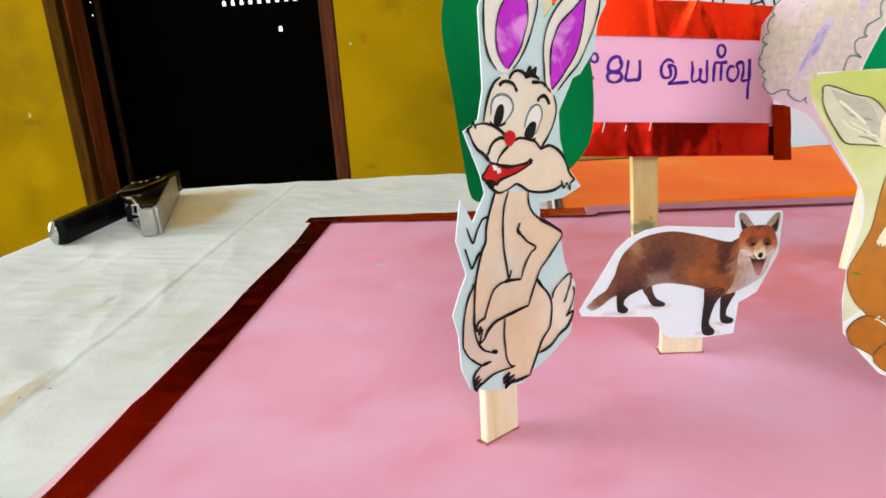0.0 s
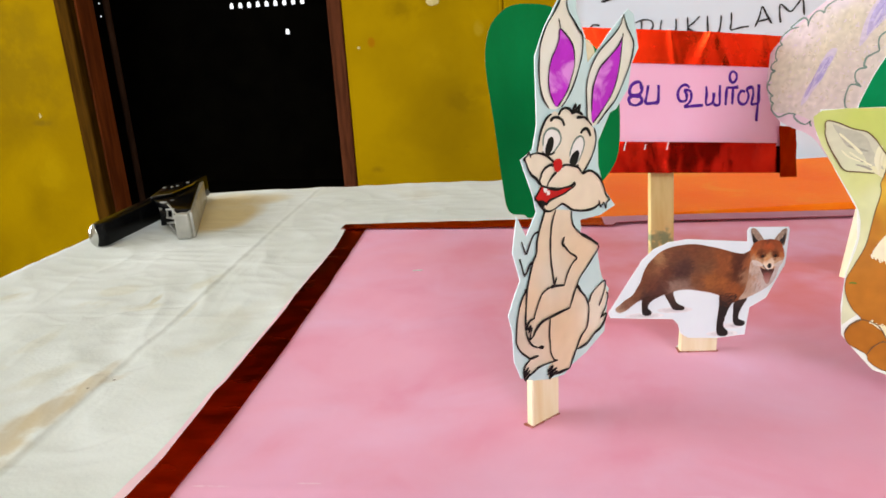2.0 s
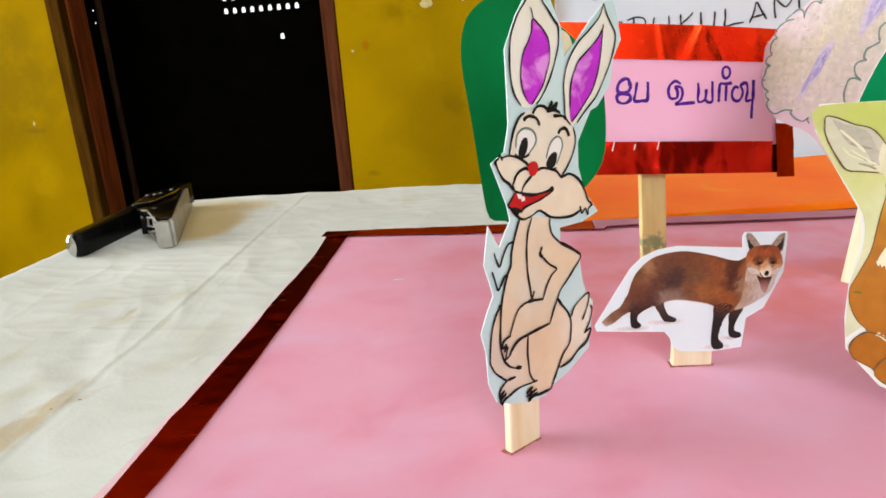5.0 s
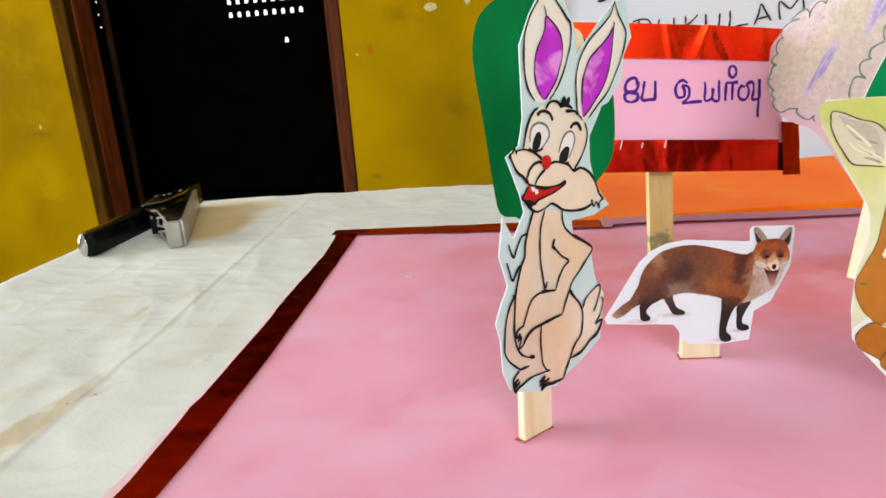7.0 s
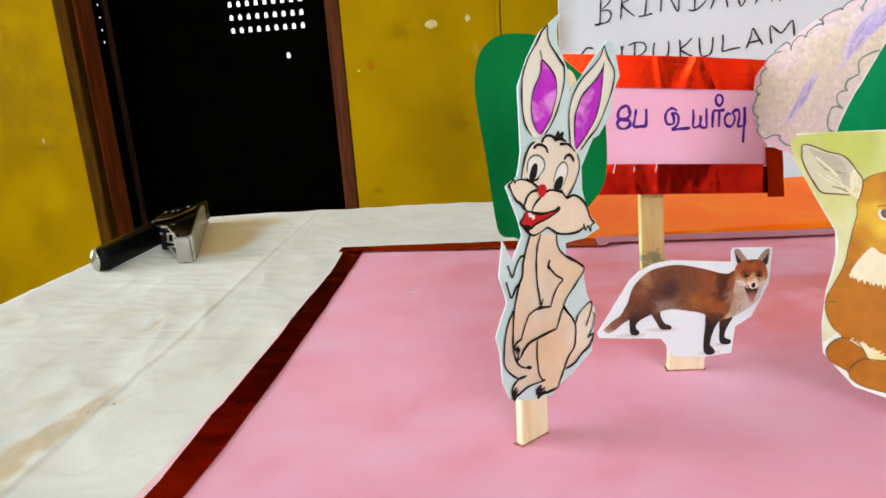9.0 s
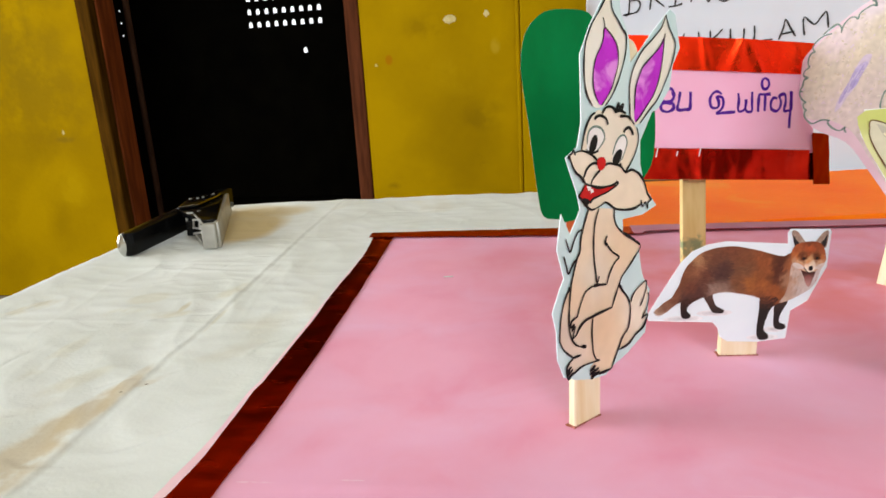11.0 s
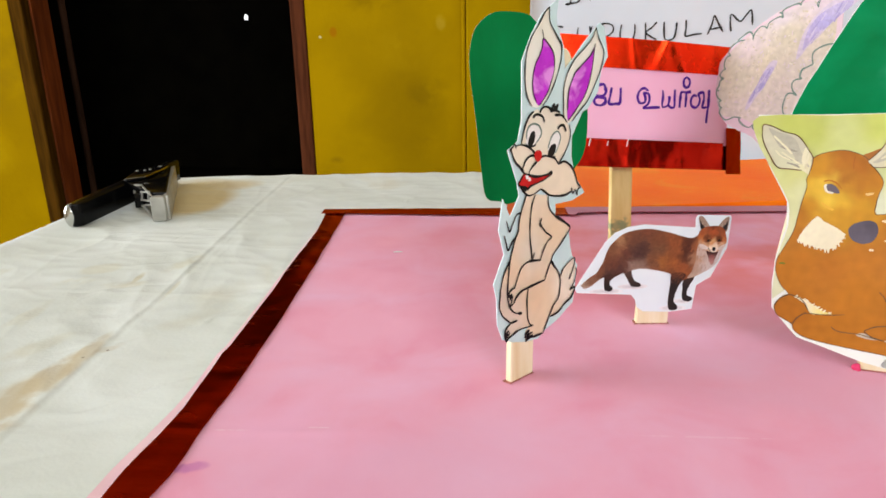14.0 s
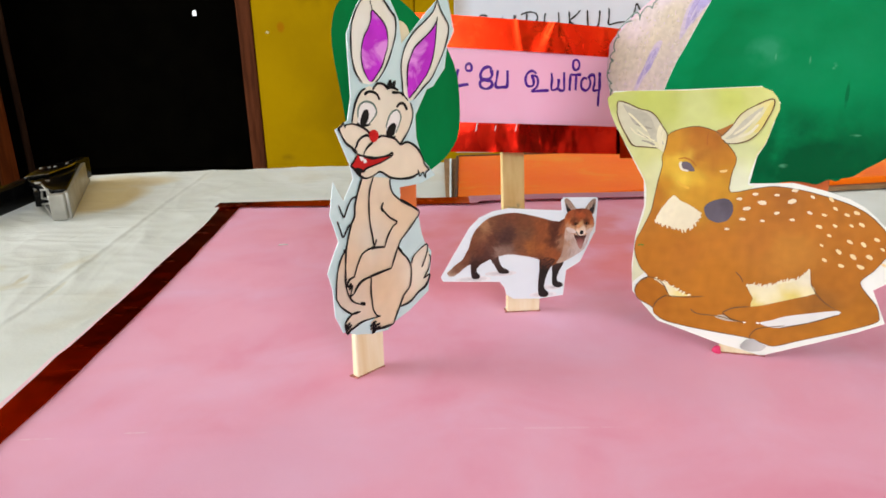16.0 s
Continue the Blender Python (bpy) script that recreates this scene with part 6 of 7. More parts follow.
for cheek in (F_cheekL, F_cheekR):
    s.fill(cheek, M_PRINT, 5.6, 2, plain(220, 208, 200), 0)
    hairs(s, cheek, 60, plain(214, 198, 186), 0.6, -90, 0.08, 5.7, 8, 40, (0.85, 1.1))
s.fill(F_snout, M_PRINT, 6, 2, wash([(14.2, 22.4, lin(206, 140, 82)), (14.8, 21.4, lin(230, 208, 178)), (13.8, 20.6, lin(238, 226, 208)), (15.6, 20.6, lin(238, 228, 212))], 0.2, 3, 0.1), 0.3)
s.stroke([F_snout[8], F_snout[7], F_snout[6], F_snout[5]], M_BLACK, 0.22, 6.6, 4)
s.fill(F_nose, M_BLACK, 7, 3)
for u, v in F_EYES:
    s.fill([(u + 0.7 * math.cos(a), v + 0.4 * math.sin(a)) for a in np.linspace(0, math.tau, 13)[:-1]], M_PRINT, 6, 0, plain(104, 54, 20), 0)
    s.fill([(u + 0.34 * math.cos(a), v + 0.32 * math.sin(a)) for a in np.linspace(0, math.tau, 13)[:-1]], M_PRINT, 6.4, 0, plain(24, 18, 16), 0)
s.done("card", fox)
stick(fox, 0.3, -12, 22, 8.5, 2.0, 0.5, 0.4)

deer = stand("stick_puppet", DEER_X, DEER_Y, -10.6, 12.0, "fawn-shaped paper cutout painted brown with white spots on a yellow-green ground")
s = Sheet()
s.card(D_outline, M_DEERCARD, 0.28)
ground, hide = wash([(u, v, (c[0] * 0.94, c[1] * 0.97, c[2] * 1.0)) for u, v, c in D_GROUND], 3, 3.4, 0.08, 0.25), wash([(u, v, (c[0] * 0.92, c[1] * 1.02, c[2] * 0.95)) for u, v, c in D_TONES], 1.2, 4.0, 0.14, 0.3)
mid = Vector((-12, 30))
s.fill([Vector(q) + (mid - Vector(q)).normalized() * (0.30 + 0.30 * noise.noise((q[0] * 0.4, q[1] * 0.4, 2))) for q in curve_through(D_outline, True, 3) if q[1] > 13 and (q[0] < 1 or q[1] > 39)], M_WATER, 0.6, 0, ground, 1.6)
s.fill(D_body, M_WATER, 2, 2, hide, 0.8)
s.fill(D_earbase, M_WATER, 2.4, 2, plain(174, 112, 52), 0)
chin = wash([(-15, 33, lin(240, 234, 204)), (-11, 30, lin(236, 230, 200))], 2, 2, 0.08)
belly = wash([(4, 17, lin(236, 232, 206)), (12, 18, lin(234, 230, 206)), (4, 13.5, lin(236, 232, 196)), (12, 15.6, lin(234, 228, 184)), (3, 11.6, lin(220, 204, 110)), (10, 13.6, lin(218, 202, 104))], 1, 3, 0.06)
bib = wash([(-17, 15.6, lin(240, 234, 206)), (-12, 13.6, lin(232, 218, 130))], 1, 2)
muzzle = wash([(-8, 33, lin(98, 92, 104)), (-5, 33.5, lin(84, 78, 90)), (-6, 30.5, lin(104, 98, 112))], 1, 2, 0.1)
ear_left = wash([(-27, 52, lin(212, 210, 184)), (-22, 50, lin(200, 198, 178)), (-24, 46.6, lin(214, 216, 182)), (-19.6, 46, lin(228, 224, 184))], 1, 3, 0.06)
ear_right = wash([(-4.5, 48.5, lin(222, 218, 192)), (0, 52, lin(214, 212, 180)), (-1, 49, lin(216, 212, 150)), (2, 54.5, lin(222, 214, 140))], 1, 3, 0.06)
hoof = wash([(0.5, 3, lin(150, 152, 150)), (2.5, 2.6, lin(196, 198, 196)), (4.5, 2.4, lin(206, 208, 206))], 1, 2)
for name, tint, lv in ((D_cream, chin, 4), (D_belly, belly, 4), (D_bib, bib, 4), (D_nose, muzzle, 5), (D_earL, ear_left, 4), (D_earR, ear_right, 4), (D_gap, plain(226, 230, 228), 4), (D_gap2, plain(196, 186, 168), 4), (D_hoof, hoof, 4.4)):
    s.fill(name, M_WATER, lv, 2, tint, 0.8)
grey = wash([(-24, 51, lin(184, 182, 164)), (-20, 47, lin(194, 192, 172)), (-2, 50, lin(196, 194, 174))], 1, 2, 0.15, 0.6)
s.fill(D_earLgrey, M_WATER, 4.4, 2, grey, 0.6)
s.fill(D_earRgrey, M_WATER, 4.4, 2, grey, 0.6)
s.fill(D_earRyellow, M_WATER, 4.4, 2, plain(222, 208, 120), 0)


def brush(path, tint, length, slope, width, level, step, seed):
    """Short brush strokes along a painted edge."""
    rnd = random.Random(seed)
    for a, b in zip(path, path[1:]):
        n = max(1, int((Vector(b) - Vector(a)).length / step))
        for k in range(n):
            p = Vector(a).lerp(Vector(b), (k + rnd.random()) / n)
            q = radians(slope + rnd.uniform(-16, 16))
            d = Vector((math.cos(q), math.sin(q))) * length * rnd.uniform(0.5, 1.2)
            s.stroke([p - d * 0.6, p + d * 0.1, p + d], M_WATER, width * rnd.uniform(0.7, 1.3), level, 2, tint=tint)


brush(D_cream[5:12], lin(238, 230, 198), 0.7, -80, 0.5, 4.2, 0.55, 1)
brush(D_cream[2:6], lin(238, 230, 198), 0.5, -20, 0.4, 4.2, 0.6, 2)
brush(D_belly[:9], lin(236, 230, 200), 0.55, 70, 0.4, 4.2, 0.5, 3)
brush(D_bib[:6], lin(238, 230, 196), 0.5, 40, 0.4, 4.2, 0.6, 5)
for a, b, c, width in (((-26.6, 52.6), (-24.4, 50.6), (-22.4, 48.6), 0.5), ((-24.6, 49.0), (-22.6, 47.6), (-20.6, 46.4), 0.4), ((-26.0, 49.4), (-24.8, 48.2), (-22.6, 47.2), 0.35), ((-19.4, 50.2), (-19.9, 47.6), (-19.3, 45.4), 0.9), ((-18.9, 49.0), (-19.2, 47.0), (-19.4, 44.8), 0.6)):
    s.stroke([a, b, c], M_WATER, width, 4.8, 5, tint=lin(232, 228, 196))
for a, b, c in (((-25.4, 48.6), (-23.4, 47.6), (-21.0, 46.9)), ((-24.9, 50.2), (-23.2, 49.6), (-21.4, 49.2)), ((-23.4, 46.6), (-21.8, 46.2), (-20.6, 45.6))):
    s.stroke([a, b, c], M_WATER, 0.45, 4.7, 5, tint=lin(160, 158, 144))
for a, b, c in (((-4.6, 48.2), (-2.2, 50.0), (0.4, 53.0)), ((-3.6, 47.6), (-1.4, 48.6), (0.2, 50.4))):
    s.stroke([a, b, c], M_WATER, 0.5, 4.8, 5, tint=lin(226, 222, 194))
s.fill(D_eye, M_WATER, 5, 2, plain(106, 98, 108), 0)
# brown strokes of the brow, the brow ridge and the muzzle
for line, width, tint in (([(-15.4, 42.7), (-14.2, 43.0), (-12.8, 42.5), (-11.6, 41.2)], 0.35, lin(186, 118, 40)), ([(-9.6, 48.6), (-9.8, 47.2), (-9.7, 45.8)], 0.22, lin(164, 96, 36)), ([(-15.4, 38.0), (-14.2, 37.0), (-12.8, 36.4)], 0.6, lin(228, 182, 66))):
    s.stroke(line, M_WATER, width, 4.6, 6, tint=tint)
s.stroke([D_eye[1], D_eye[0], D_eye[7], D_eye[6], D_eye[5]], M_WATER, 0.45, 5.4, 4, tint=lin(232, 226, 206))
s.fill(D_lidR, M_WATER, 5, 2, plain(232, 198, 130), 0)
# a smear of green on the flank and white specks by the forelegs
s.stroke([(-22.8, 23.3), (-22.3, 23.5), (-21.5, 23.4)], M_WATER, 0.5, 5, 4, tint=lin(110, 124, 40))
for u, v in ((0.6, 7.6), (3.3, 7.7)):
    s.stroke([(u - 0.3, v), (u, v + 0.05), (u + 0.3, v)], M_WATER, 0.35, 6.2, 3, tint=lin(244, 242, 232))
rnd = random.Random(4)
for u, v, r in D_SPOTS:
    a, r = (0.1 if u < 10 else -0.55) + rnd.uniform(-0.2, 0.2), 0.40 * r * rnd.uniform(0.92, 1.1)
    ring = [(u + r * 1.5 * math.cos(q) * math.cos(a) - r * 0.8 * math.sin(q) * math.sin(a), v + r * 1.5 * math.cos(q) * math.sin(a) + r * 0.8 * math.sin(q) * math.cos(a)) for q in np.linspace(0, math.tau, 11)[:-1]]
    s.fill([(x + rnd.uniform(-0.06, 0.06), y + rnd.uniform(-0.06, 0.06)) for x, y in ring], M_WATER, 5, 0, plain(238, 222, 190) if u < 12 else plain(240, 214, 160), 0)
for line in D_PEN:
    s.stroke(line, M_DEERLINE, 0.22, 6)
s.stroke(D_earL[:11], M_DEERLINE, 0.24, 6)
s.stroke(D_earL[11:] + D_earL[:1], M_DEERLINE, 0.24, 6)
s.stroke(D_earR, M_DEERLINE, 0.24, 6)
s.stroke(D_body, M_DEERLINE, 0.16, 3, closed=True)
s.done("card", deer)
stick(deer, 0.6, -12, 30, 9.0, 2.0, 0.0, 0.5)
bm = bmesh.new()
bmesh.ops.create_icosphere(bm, subdivisions=2, radius=0.0010)
for q in bm.verts:
    q.co += q.co.normalized() * 0.0005 * noise.noise(q.co * 1400)
bm.transform(pose(-0.0044, 0.0006, 0.0008))
part("putty", bm, M_PINKWAX, deer, "small lump of bright pink putty", True)

small_tree = stand("stick_puppet", 0.012, 0.176, 8.0, 0.0, "tree-shaped cutout with a rounded dark green painted crown and orange trunk")
s = Sheet()
s.card(G_outline, M_GREEN2, 0.4, smooth=3)
s.done("card", small_tree)
s = Sheet()
s.card([(-14.6, -2), (-4.2, -2), (-4.0, 32), (-14.0, 32)], M_TRUNK, 0.4)
ob = s.done("trunk", small_tree, "orange-brown painted trunk")
ob.location = (0, 0.0006, 0)

big_tree = stand("stick_puppet", 0.125, 0.170, -5.0, 0.0, "large tree-shaped cutout with a bright green painted crown")
s = Sheet()
s.card(B_outline, M_GREEN, 0.5, smooth=3)
s.done("card", big_tree)
stick(big_tree, -9, -12, 60, 9.4, 2.0, 0.0, 0.7, M_TRUNK)

fleece = stand("stick_puppet", SHEEP_X, SHEEP_Y, -50.0, 12.0, "cream scalloped paper cutout with lavender strokes and pale pink edge")
s = Sheet()
s.card(W_outline, M_PINKEDGE, 0.4, smooth=3)
s.fill(W_field, M_CRAYON, 1, 3, wash([(-8, 60, lin(206, 198, 178)), (2, 66, lin(206, 194, 172)), (0, 48, lin(206, 192, 186)), (8, 74, lin(204, 192, 170)), (14, 58, lin(204, 190, 182)), (18, 84, lin(208, 190, 200)), (-4, 70, lin(212, 196, 198)), (4, 80, lin(210, 196, 202)), (22, 76, lin(206, 192, 172)), (12, 40, lin(206, 192, 192)), (22, 30, lin(206, 192, 190))], 3.0, 3.0, 0.22, 0.35), 1.0)
rnd = random.Random(12)
for k in range(900):
    # chalky dabs of cream, pink and ochre
    p = (rnd.uniform(-14, 26), rnd.uniform(24, 86))
    if inside(p, W_field):
        a, d = rnd.uniform(0, math.pi), rnd.uniform(0.4, 1.3)
        c = rnd.choice((lin(216, 206, 192), lin(198, 184, 158), lin(212, 194, 196), lin(192, 182, 164), lin(206, 190, 200)))
        s.stroke([p, (p[0] + d * 0.5 * math.cos(a), p[1] + d * 0.5 * math.sin(a) + 0.1), (p[0] + d * math.cos(a), p[1] + d * math.sin(a))], M_CRAYON, rnd.uniform(0.25, 0.6), 1.6, 2, tint=c)
for blot in (W_lav1, W_lav2):
    c = Vector((sum(q[0] for q in blot), sum(q[1] for q in blot))) / len(blot)
    s.fill([c + (Vector(q) - c) * 1.55 for q in blot], M_CRAYON, 2, 3, wash([(c[0], c[1], lin(198, 184, 202))], 2, 2, 0.2), 0.8)
    s.fill([c + (Vector(q) - c) * 1.15 + Vector((0.3, -0.1)) * (1 if q[0] > c[0] else -1) for q in blot], M_CRAYON, 2.4, 3, wash([(c[0] - 2, c[1] - 4, lin(178, 164, 200)), (c[0], c[1], lin(166, 156, 206)), (c[0] + 2, c[1] + 4, lin(184, 172, 206))], 2, 2, 0.25, 0.8), 0.7)
    for k in range(14):
        a, b = Vector(blot[k % len(blot)]), Vector(blot[(k + 3) % len(blot)])
        p = a.lerp(b, 0.5 + 0.3 * math.sin(k * 5))
        s.stroke([p - Vector((0.5, 1.3)), p, p + Vector((0.6, 1.4))], M_CRAYON, 0.4, 2.7, 3, tint=lin(158, 146, 196) if k % 2 else lin(196, 184, 208))
for line in W_PEN:
    s.stroke(line, M_GREYLINE, 0.55, 3, 5)
s.done("card", fleece)
stick(fleece, 27, -12, 50, 9.4, 2.0, 0.0, 0.7)


def slit(puppet, u, back, w, th, yaw, seed):
    """The torn, browned slit in the pink paper round a stick."""
    rnd = random.Random(seed)
    mid = board.matrix_world.inverted() @ (puppet.matrix_world @ Vector((u / 1000, back / 1000, 0)))
    c, d = math.cos(radians(yaw - BYAW)), math.sin(radians(yaw - BYAW))
    bm, ring = bmesh.new(), []
    rim = [(x, -1) for x in np.linspace(-1, 1, 9)] + [(1, 0)] + [(x, 1) for x in np.linspace(1, -1, 9)] + [(-1, 0)]
    for x, y in rim:
        px, py = x * (w / 2 + rnd.uniform(0.05, 0.4)) / 1000, y * (th / 2 + rnd.uniform(0.05, 0.35)) / 1000
        X, Y = mid[0] + px * c - py * d, mid[1] + px * d + py * c
        ring.append(bm.verts.new((X, Y, TOP + bz(X, Y) + 0.00028)))
    f = bm.faces.new(ring)
    out = bmesh.ops.extrude_face_region(bm, geom=[f])
    bmesh.ops.translate(bm, verts=[g for g in out["geom"] if isinstance(g, bmesh.types.BMVert)], vec=(0, 0, -0.0002))
    part("paper_slit", bm, M_SLIT, board, "torn brownish rim of a slit in the paper")


slit(rabbit, -3.0, 1.35, 7.5, 1.8, 49.6, 1)
slit(fox, 0.3, 1.4, 8.5, 2.0, 8.5, 2)
slit(deer, 0.6, 1.5, 9.0, 2.0, -10.6, 3)

# ---- sign ----
sign = empty("sign", pose(SIGN_X - 0.0015, SIGN_Y - 0.0006, 0, 0, 0, 21.5) @ pose(0, 0, 0, -9.0, 0, 0), "small pink sign with purple handwriting and red foil borders", "sign", "cutouts on the board")
SLOPE = -0.0875


def bowed(q):
    """The paper bulges a little towards the viewer in its middle and is set aslant."""
    u = q[0]
    return Vector((u, q[1] - 0.0022 * (1 - ((u - 0.004) / 0.045) ** 2), q[2] + SLOPE * (u + 0.023)))


def strip(name, u0, u1, v0, v1, level, m, label, relief=None, nu=60, nv=8, thick=0.3):
    """A band of paper or foil on the sign; relief gives how far it stands out at each place, in mm."""
    v, f = [], []
    for side in (0, 1):
        for j in range(nv + 1):
            for i in range(nu + 1):
                u, w = u0 + (u1 - u0) * i / nu, v0 + (v1 - v0) * j / nv
                e = relief(u, w) if relief else 0.0
                v.append(bowed(Vector((u / 1000, (-level - e + side * thick) / 1000, w / 1000))))
    w1, k = nu + 1, (nu + 1) * (nv + 1)
    for j in range(nv):
        for i in range(nu):
            a = j * w1 + i
            f += [(a, a + 1, a + w1 + 1, a + w1), (k + a, k + a + w1, k + a + w1 + 1, k + a + 1)]
    loop = list(range(w1)) + [j * w1 + nu for j in range(1, nv + 1)] + [nv * w1 + i for i in range(nu - 1, -1, -1)] + [j * w1 for j in range(nv - 1, 0, -1)]
    for a, b in zip(loop, loop[1:] + loop[:1]):
        f.append((a, k + a, k + b, b))
    return obj(name, v, f, m, sign, smooth=True, label=label)


def pleat(u, w, at, lean, wide, height):
    """A soft fold across the foil, leaning, wider towards one edge."""
    return height * math.exp(-((u - at - lean * w) / max(0.8, wide)) ** 2)


def upper_foil(u, w):
    w -= 69.7
    return 0.10 + 0.05 * noise.noise((u * 0.10, w * 0.3, 1)) + pleat(u, w, 5.0, -0.15, 1.6 - 0.12 * w, 0.18) + pleat(u, w, 16.0, 0.30, 2.6 - 0.35 * w, 0.55) + pleat(u, w, 22.0, -0.45, 1.8 + 0.2 * w, 0.40) + pleat(u, w, 36.0, 0.2, 1.6, 0.15) - 0.03 * max(0.0, u - 24)


def lower_foil(u, w):
    crush = 0.30 + 0.45 * noise.noise((u * 0.16, w * 0.12, 4)) + 0.10 * noise.noise((u * 0.4, w * 0.25, 7))
    return max(0.0, crush) - 0.07 * max(0.0, u - 26)


strip("panel", -40, 43, 31.5, 74.0, 0.0, M_CARDBOARD, "card backing", thick=0.8)
paper_face = strip("paper_face", -40, 43.2, 39.5, 65.6, 0.35, M_PINK2, "bright pink paper")
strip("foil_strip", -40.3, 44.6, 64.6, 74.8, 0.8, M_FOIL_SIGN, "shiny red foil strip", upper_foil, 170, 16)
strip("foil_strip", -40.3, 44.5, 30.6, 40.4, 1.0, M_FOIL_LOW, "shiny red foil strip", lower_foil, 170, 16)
# the corner takes the darker foil copy in place of shadow
strip("foil_corner", 42.4, 51.6, 29.2, 46.0, 1.2, M_FOIL, "red folded foil corner, its shade put into a darker tone", lambda u, w: 0.3 * noise.noise((u * 0.2, w * 0.2, 6)) - 0.38 * (u - 42.4), 14, 16)
# glints at the tape edges, drawn as thin white strips
for u, v0, v1 in ((-12.5, 37.6, 40.4), (2.0, 38.0, 40.6), (-5.6, 38.0, 39.6)):
    glint = strip("tape_edge", u - 0.16, u + 0.16, v0, v1, 1.75, M_WHITE, "thin white strip painted as a glint on a tape edge", None, 1, 2, 0.1)
    for q in glint.data.vertices:
        q.co.x += 0.30 * (q.co.z - 0.039)
s = Sheet()
for width, line in T_PEN:
    s.stroke([(u, v - SLOPE * (u + 23)) for u, v in line], M_PURPLE, width, 0, 6, taper=False)
s.done("lettering", paper_face, "purple handwritten letters", lambda q: bowed(Vector((q[0], -0.00046, q[2]))))
stick(sign, 0.4, -12, 50, 8.3, 2.0, 2.2, 1.2, M_WOODPAINT, False)

# ---- behind the board ----
PY = 0.525
slab = empty("orange_board", pose(0.0105, 0.345, TZ + 0.0012, 0, 0, 3.0), "glossy orange painted board lying on the tablecloth", "display board")


def slab_part(name, plan, z0, z1, m, label=""):
    """A flat piece over a plan in metres, with its corners softened."""
    bm = bmesh.new()
    face = bm.faces.new([bm.verts.new((x, y, z0)) for x, y in plan])
    out = bmesh.ops.extrude_face_region(bm, geom=[face])
    bmesh.ops.translate(bm, verts=[g for g in out["geom"] if isinstance(g, bmesh.types.BMVert)], vec=(0, 0, z1 - z0))
    bmesh.ops.recalc_face_normals(bm, faces=bm.faces)
    bmesh.ops.bevel(bm, geom=list(bm.edges), offset=0.0003, segments=1, affect='EDGES')
    return part(name, bm, m, slab, label)


slab_part("painted_top", ((0.0, 0.0), (0.34, 0.055), (0.34, 0.165), (0.18, 0.1545), (0.078, 0.1335), (0.001, 0.1285)), 0.0025, 0.0065, M_ORANGE)
slab_part("edge_binding", ((-0.0020, -0.002), (-0.0003, -0.002), (0.0007, 0.1285), (-0.0008, 0.1285)), 0.0025, 0.0072, M_TABLE, "dark brown edge")
slab_part("edge_binding", ((0.001, 0.1290), (0.078, 0.1340), (0.078, 0.1358), (0.001, 0.1308)), 0.0025, 0.0072, M_TABLE, "dark brown edge")
slab_part("cardboard_base", ((-0.0062, -0.004), (0.342, 0.050), (0.342, 0.172), (0.18, 0.164), (-0.010, 0.142)), 0.0, 0.0024, M_CARDBOARD, "brown cardboard base")
slab_part("paper_layer", ((-0.0044, -0.003), (-0.0032, -0.003), (-0.0042, 0.130), (-0.0056, 0.130)), 0.0025, 0.0050, M_CARD, "edge of a white paper layer")

poster = empty("name_board", pose(0.0, PY, TZ + 0.001), "white chart paper board with a hand-lettered name, standing on the table", "sign")
bm = bmesh.new()
box(bm, (0.0, 0, 0), (0.42, 0.004, 0.26), 0.0008)
panel = part("panel", bm, M_BOARDWHITE, poster)


s = Sheet()
for line in N_PEN:
    s.stroke(line, M_INK, 1.25, 12, 6)
s.done("lettering", panel, "black handwritten capital letters")

# ---- stapler ----
stapler = empty("stapler", pose(-0.23, 0.37, TZ + 0.0008), "small black and chrome stapler lying open on its side", "stapler")


def prism(name, pts, z0, z1, m, bevel=0.0006, label="", seg=2, smooth=True, of=None):
    """An upright prism over a plan given in metres on the table, with softened edges."""
    bm = bmesh.new()
    face = bm.faces.new([bm.verts.new((x + 0.23, y - 0.37, z0)) for x, y in pts])
    out = bmesh.ops.extrude_face_region(bm, geom=[face])
    bmesh.ops.translate(bm, verts=[g for g in out["geom"] if isinstance(g, bmesh.types.BMVert)], vec=(0, 0, z1 - z0))
    bmesh.ops.recalc_face_normals(bm, faces=bm.faces)
    bmesh.ops.bevel(bm, geom=list(bm.edges), offset=bevel, segments=seg, affect='EDGES', profile=0.5, clamp_overlap=True)
    return part(name, bm, m, of or stapler, label, smooth)


def thick_line(p, q, w0, w1=None):
    """A plan of a straight bar from p to q of width w0 to w1."""
    p, q = Vector(p), Vector(q)
    d = (q - p).normalized()
    o = Vector((-d[1], d[0])) / 2
    w1 = w1 or w0
    return [p + o * w0, p - o * w0, q - o * w1, q + o * w1]


def rounded_end(c, r, a0, a1, n=8):
    return [(c[0] + r * math.cos(a), c[1] + r * math.sin(a)) for a in np.linspace(radians(a0), radians(a1), n)]


prism("base", thick_line((-0.2042, 0.3335), (-0.2506, 0.4300), 0.0026), 0.0, 0.0148, M_PLATE, 0.0005, "satin steel base plate")
prism("anvil", [(-0.2117, 0.3283), (-0.2036, 0.3303), (-0.2046, 0.3352), (-0.2108, 0.3340)], 0.0, 0.0147, M_PLATE, 0.0010, "satin steel front foot", 3)
prism("body", [(-0.2466, 0.364), (-0.2415, 0.3585), (-0.2120, 0.3345), (-0.2062, 0.3380), (-0.2468, 0.4200), (-0.2530, 0.4180)], 0.0122, 0.0158, M_BLKPLASTIC, 0.0004, "glossy black side of the body")
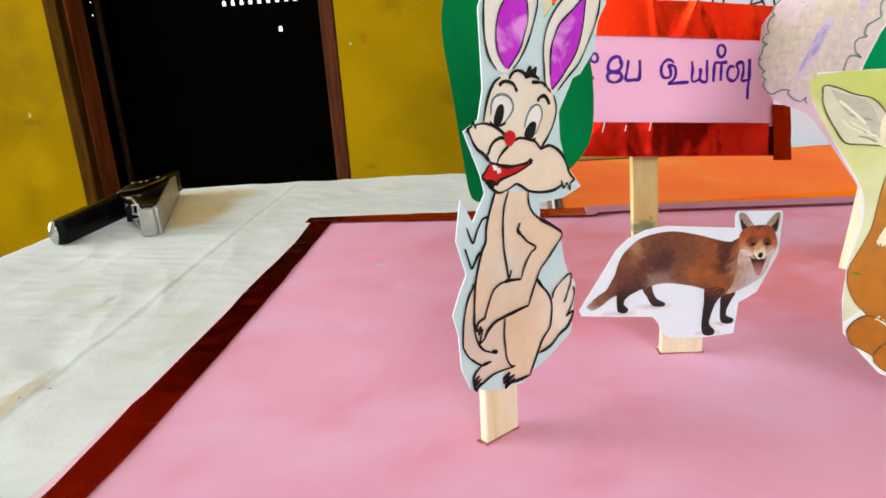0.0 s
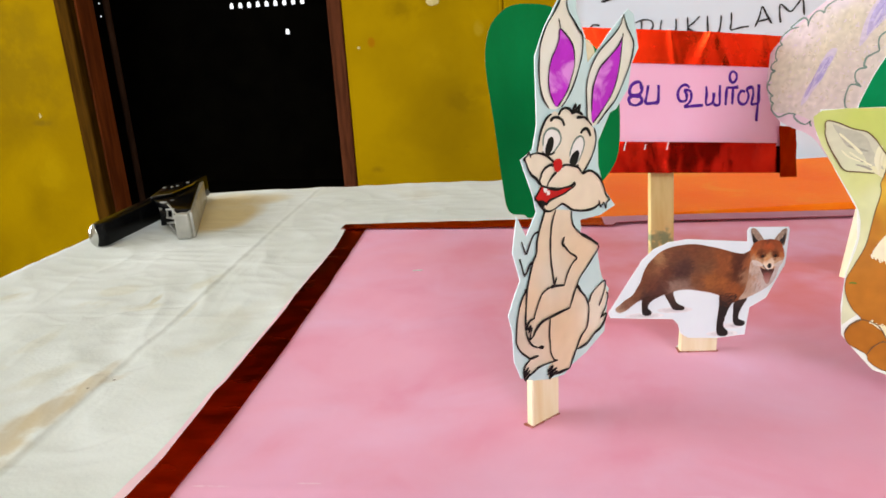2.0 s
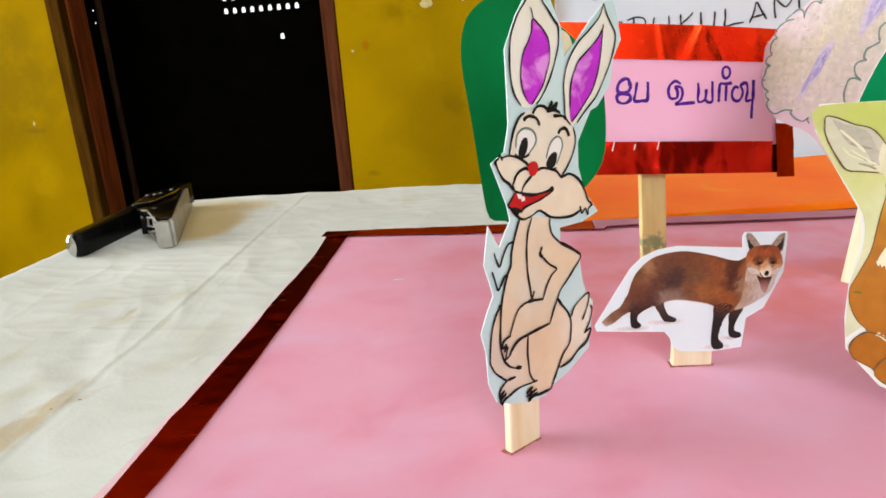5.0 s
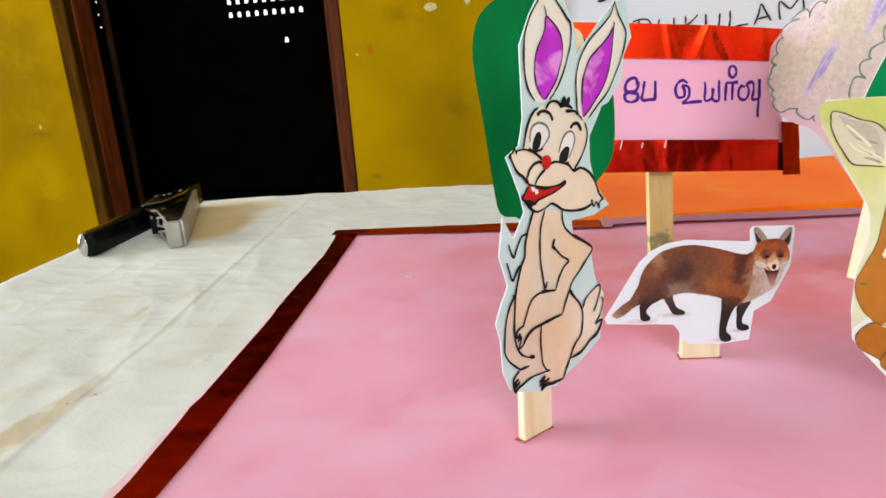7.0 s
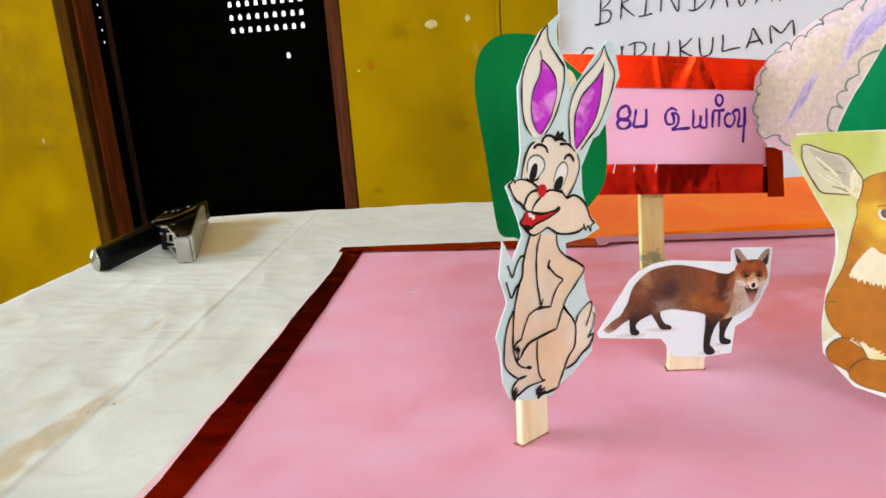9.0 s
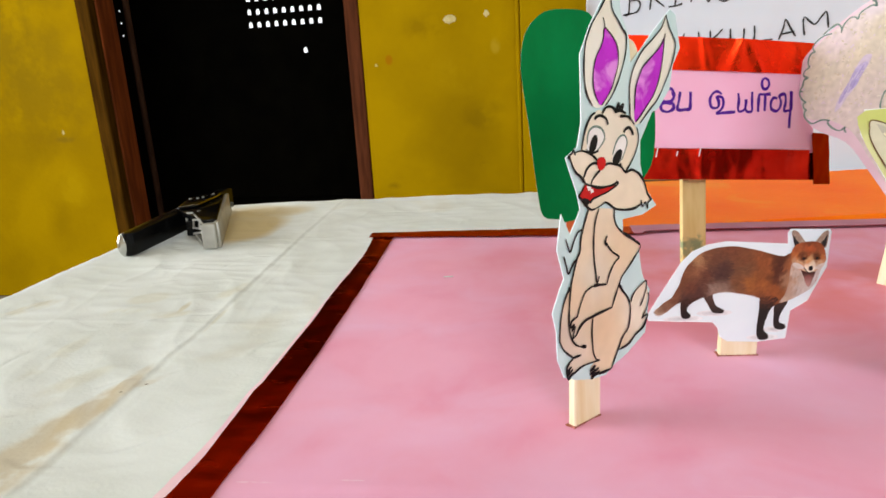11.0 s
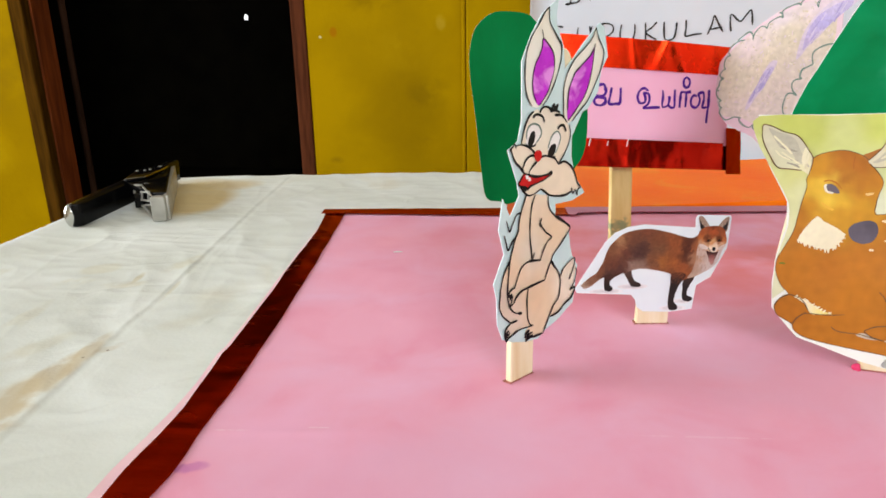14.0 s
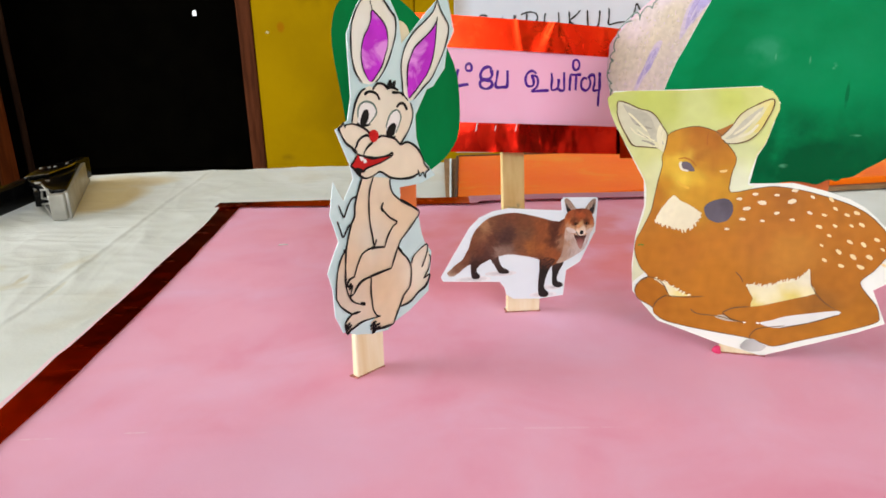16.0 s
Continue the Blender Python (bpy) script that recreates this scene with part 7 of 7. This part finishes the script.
top_plate = prism("top_plate", [(-0.2470, 0.3620), (-0.2440, 0.3612), (-0.2372, 0.3705), (-0.2400, 0.4000), (-0.2450, 0.4120), (-0.2515, 0.4130), (-0.2560, 0.3920)], 0.0159, 0.0176, M_BLKPLASTIC, 0.0005, "black top plate with rivets")
for p, q in (((-0.2462, 0.3626), (-0.2379, 0.3706)), ((-0.2379, 0.3706), (-0.2402, 0.3990)), ((-0.2402, 0.3990), (-0.2440, 0.4100))):
    prism("edge_strip", thick_line(p, q, 0.0007), 0.0166, 0.0177, M_CHROME, 0.0002, "thin bright edge of the top plate", of=top_plate)
prism("magazine", thick_line((-0.2300, 0.3480), (-0.2500, 0.4240), 0.006), 0.003, 0.0120, M_BLKPLASTIC, 0.0006, "dark staple magazine")
handle = prism("handle", rounded_end((-0.2497, 0.3172), 0.0038, 180, 360, 7) + [(-0.2448, 0.368), (-0.2455, 0.428), (-0.2530, 0.428), (-0.2532, 0.368)], 0.0004, 0.0172, M_BLKPLASTIC, 0.0009, "glossy black plastic handle", 3)
for q in handle.data.vertices:
    k = min(1.0, max(0.0, (q.co.y + 0.0535) / 0.10))
    q.co.z = q.co.z * (0.78 + 0.05 * k) + 0.0032 * k
# the chrome cap is a rim bent round the end of the handle
bm = bmesh.new()
bmesh.ops.create_uvsphere(bm, u_segments=24, v_segments=16, radius=1.0)
bm.transform(pose(-0.0215, -0.0542, 0.0064, 0, 0, 25) @ Matrix.Diagonal((0.0045, 0.0030, 0.0072, 1)))
part("end_cap", bm, M_CHROME, handle, "rounded chrome end cap", True)


def rod(name, p, q, w, m, label):
    """A square bar between two points of the table's space, heights from the cloth."""
    p, q = Vector(p) - Vector((-0.23, 0.37, 0)), Vector(q) - Vector((-0.23, 0.37, 0))
    bm = bmesh.new()
    d = q - p
    box(bm, (-w / 2, -w / 2, -w / 2), (w / 2, w / 2, d.length + w / 2), w * 0.2)
    bm.transform(Matrix.Translation(p) @ d.to_track_quat('Z', 'Y').to_matrix().to_4x4())
    part(name, bm, m, stapler, label)


for p, q, w in (
    ((-0.2377, 0.3567, 0.0147), (-0.2375, 0.3565, 0.0015), 0.0014),
    ((-0.2375, 0.3565, 0.0151), (-0.2259, 0.3455, 0.0177), 0.001),
    ((-0.2373, 0.3563, 0.0019), (-0.2113, 0.3317, 0.0095), 0.0013),
    ((-0.2261, 0.3457, 0.0135), (-0.2277, 0.3472, 0.0082), 0.001),
    ((-0.2287, 0.3482, 0.008), (-0.2105, 0.3309, 0.0114), 0.001),
    ((-0.2162, 0.3362, 0.0158), (-0.2175, 0.3375, 0.0111), 0.001),
    ((-0.2271, 0.3466, 0.0132), (-0.2152, 0.3353, 0.016), 0.001),
    ((-0.224, 0.3436, 0.0046), (-0.2142, 0.3344, 0.0008), 0.0016),
    ((-0.2234, 0.3431, 0.0172), (-0.2103, 0.3306, 0.0138), 0.0008)):
    rod("bracket_bar", p, q, w, M_PLATE, "bent chrome bracket")
for x, y, wide in ((-0.2535, 0.3880, 0.0011), (-0.2492, 0.3900, 0.0010), (-0.2472, 0.3930, 0.0010), (-0.2462, 0.4040, 0.0011)):
    bm = bmesh.new()
    bmesh.ops.create_cone(bm, cap_ends=True, segments=12, radius1=wide, radius2=wide * 0.8, depth=0.0004)
    bm.transform(pose(x + 0.23, y - 0.37, 0.0177))
    part("rivet", bm, M_PLATE, top_plate, "small steel rivet", True)
bm = bmesh.new()
box(bm, (-0.0010, -0.0122, 0.0157), (0.0016, -0.0112, 0.0163), 0.0002)
part("catch", bm, M_CHROME, stapler, "small steel catch")
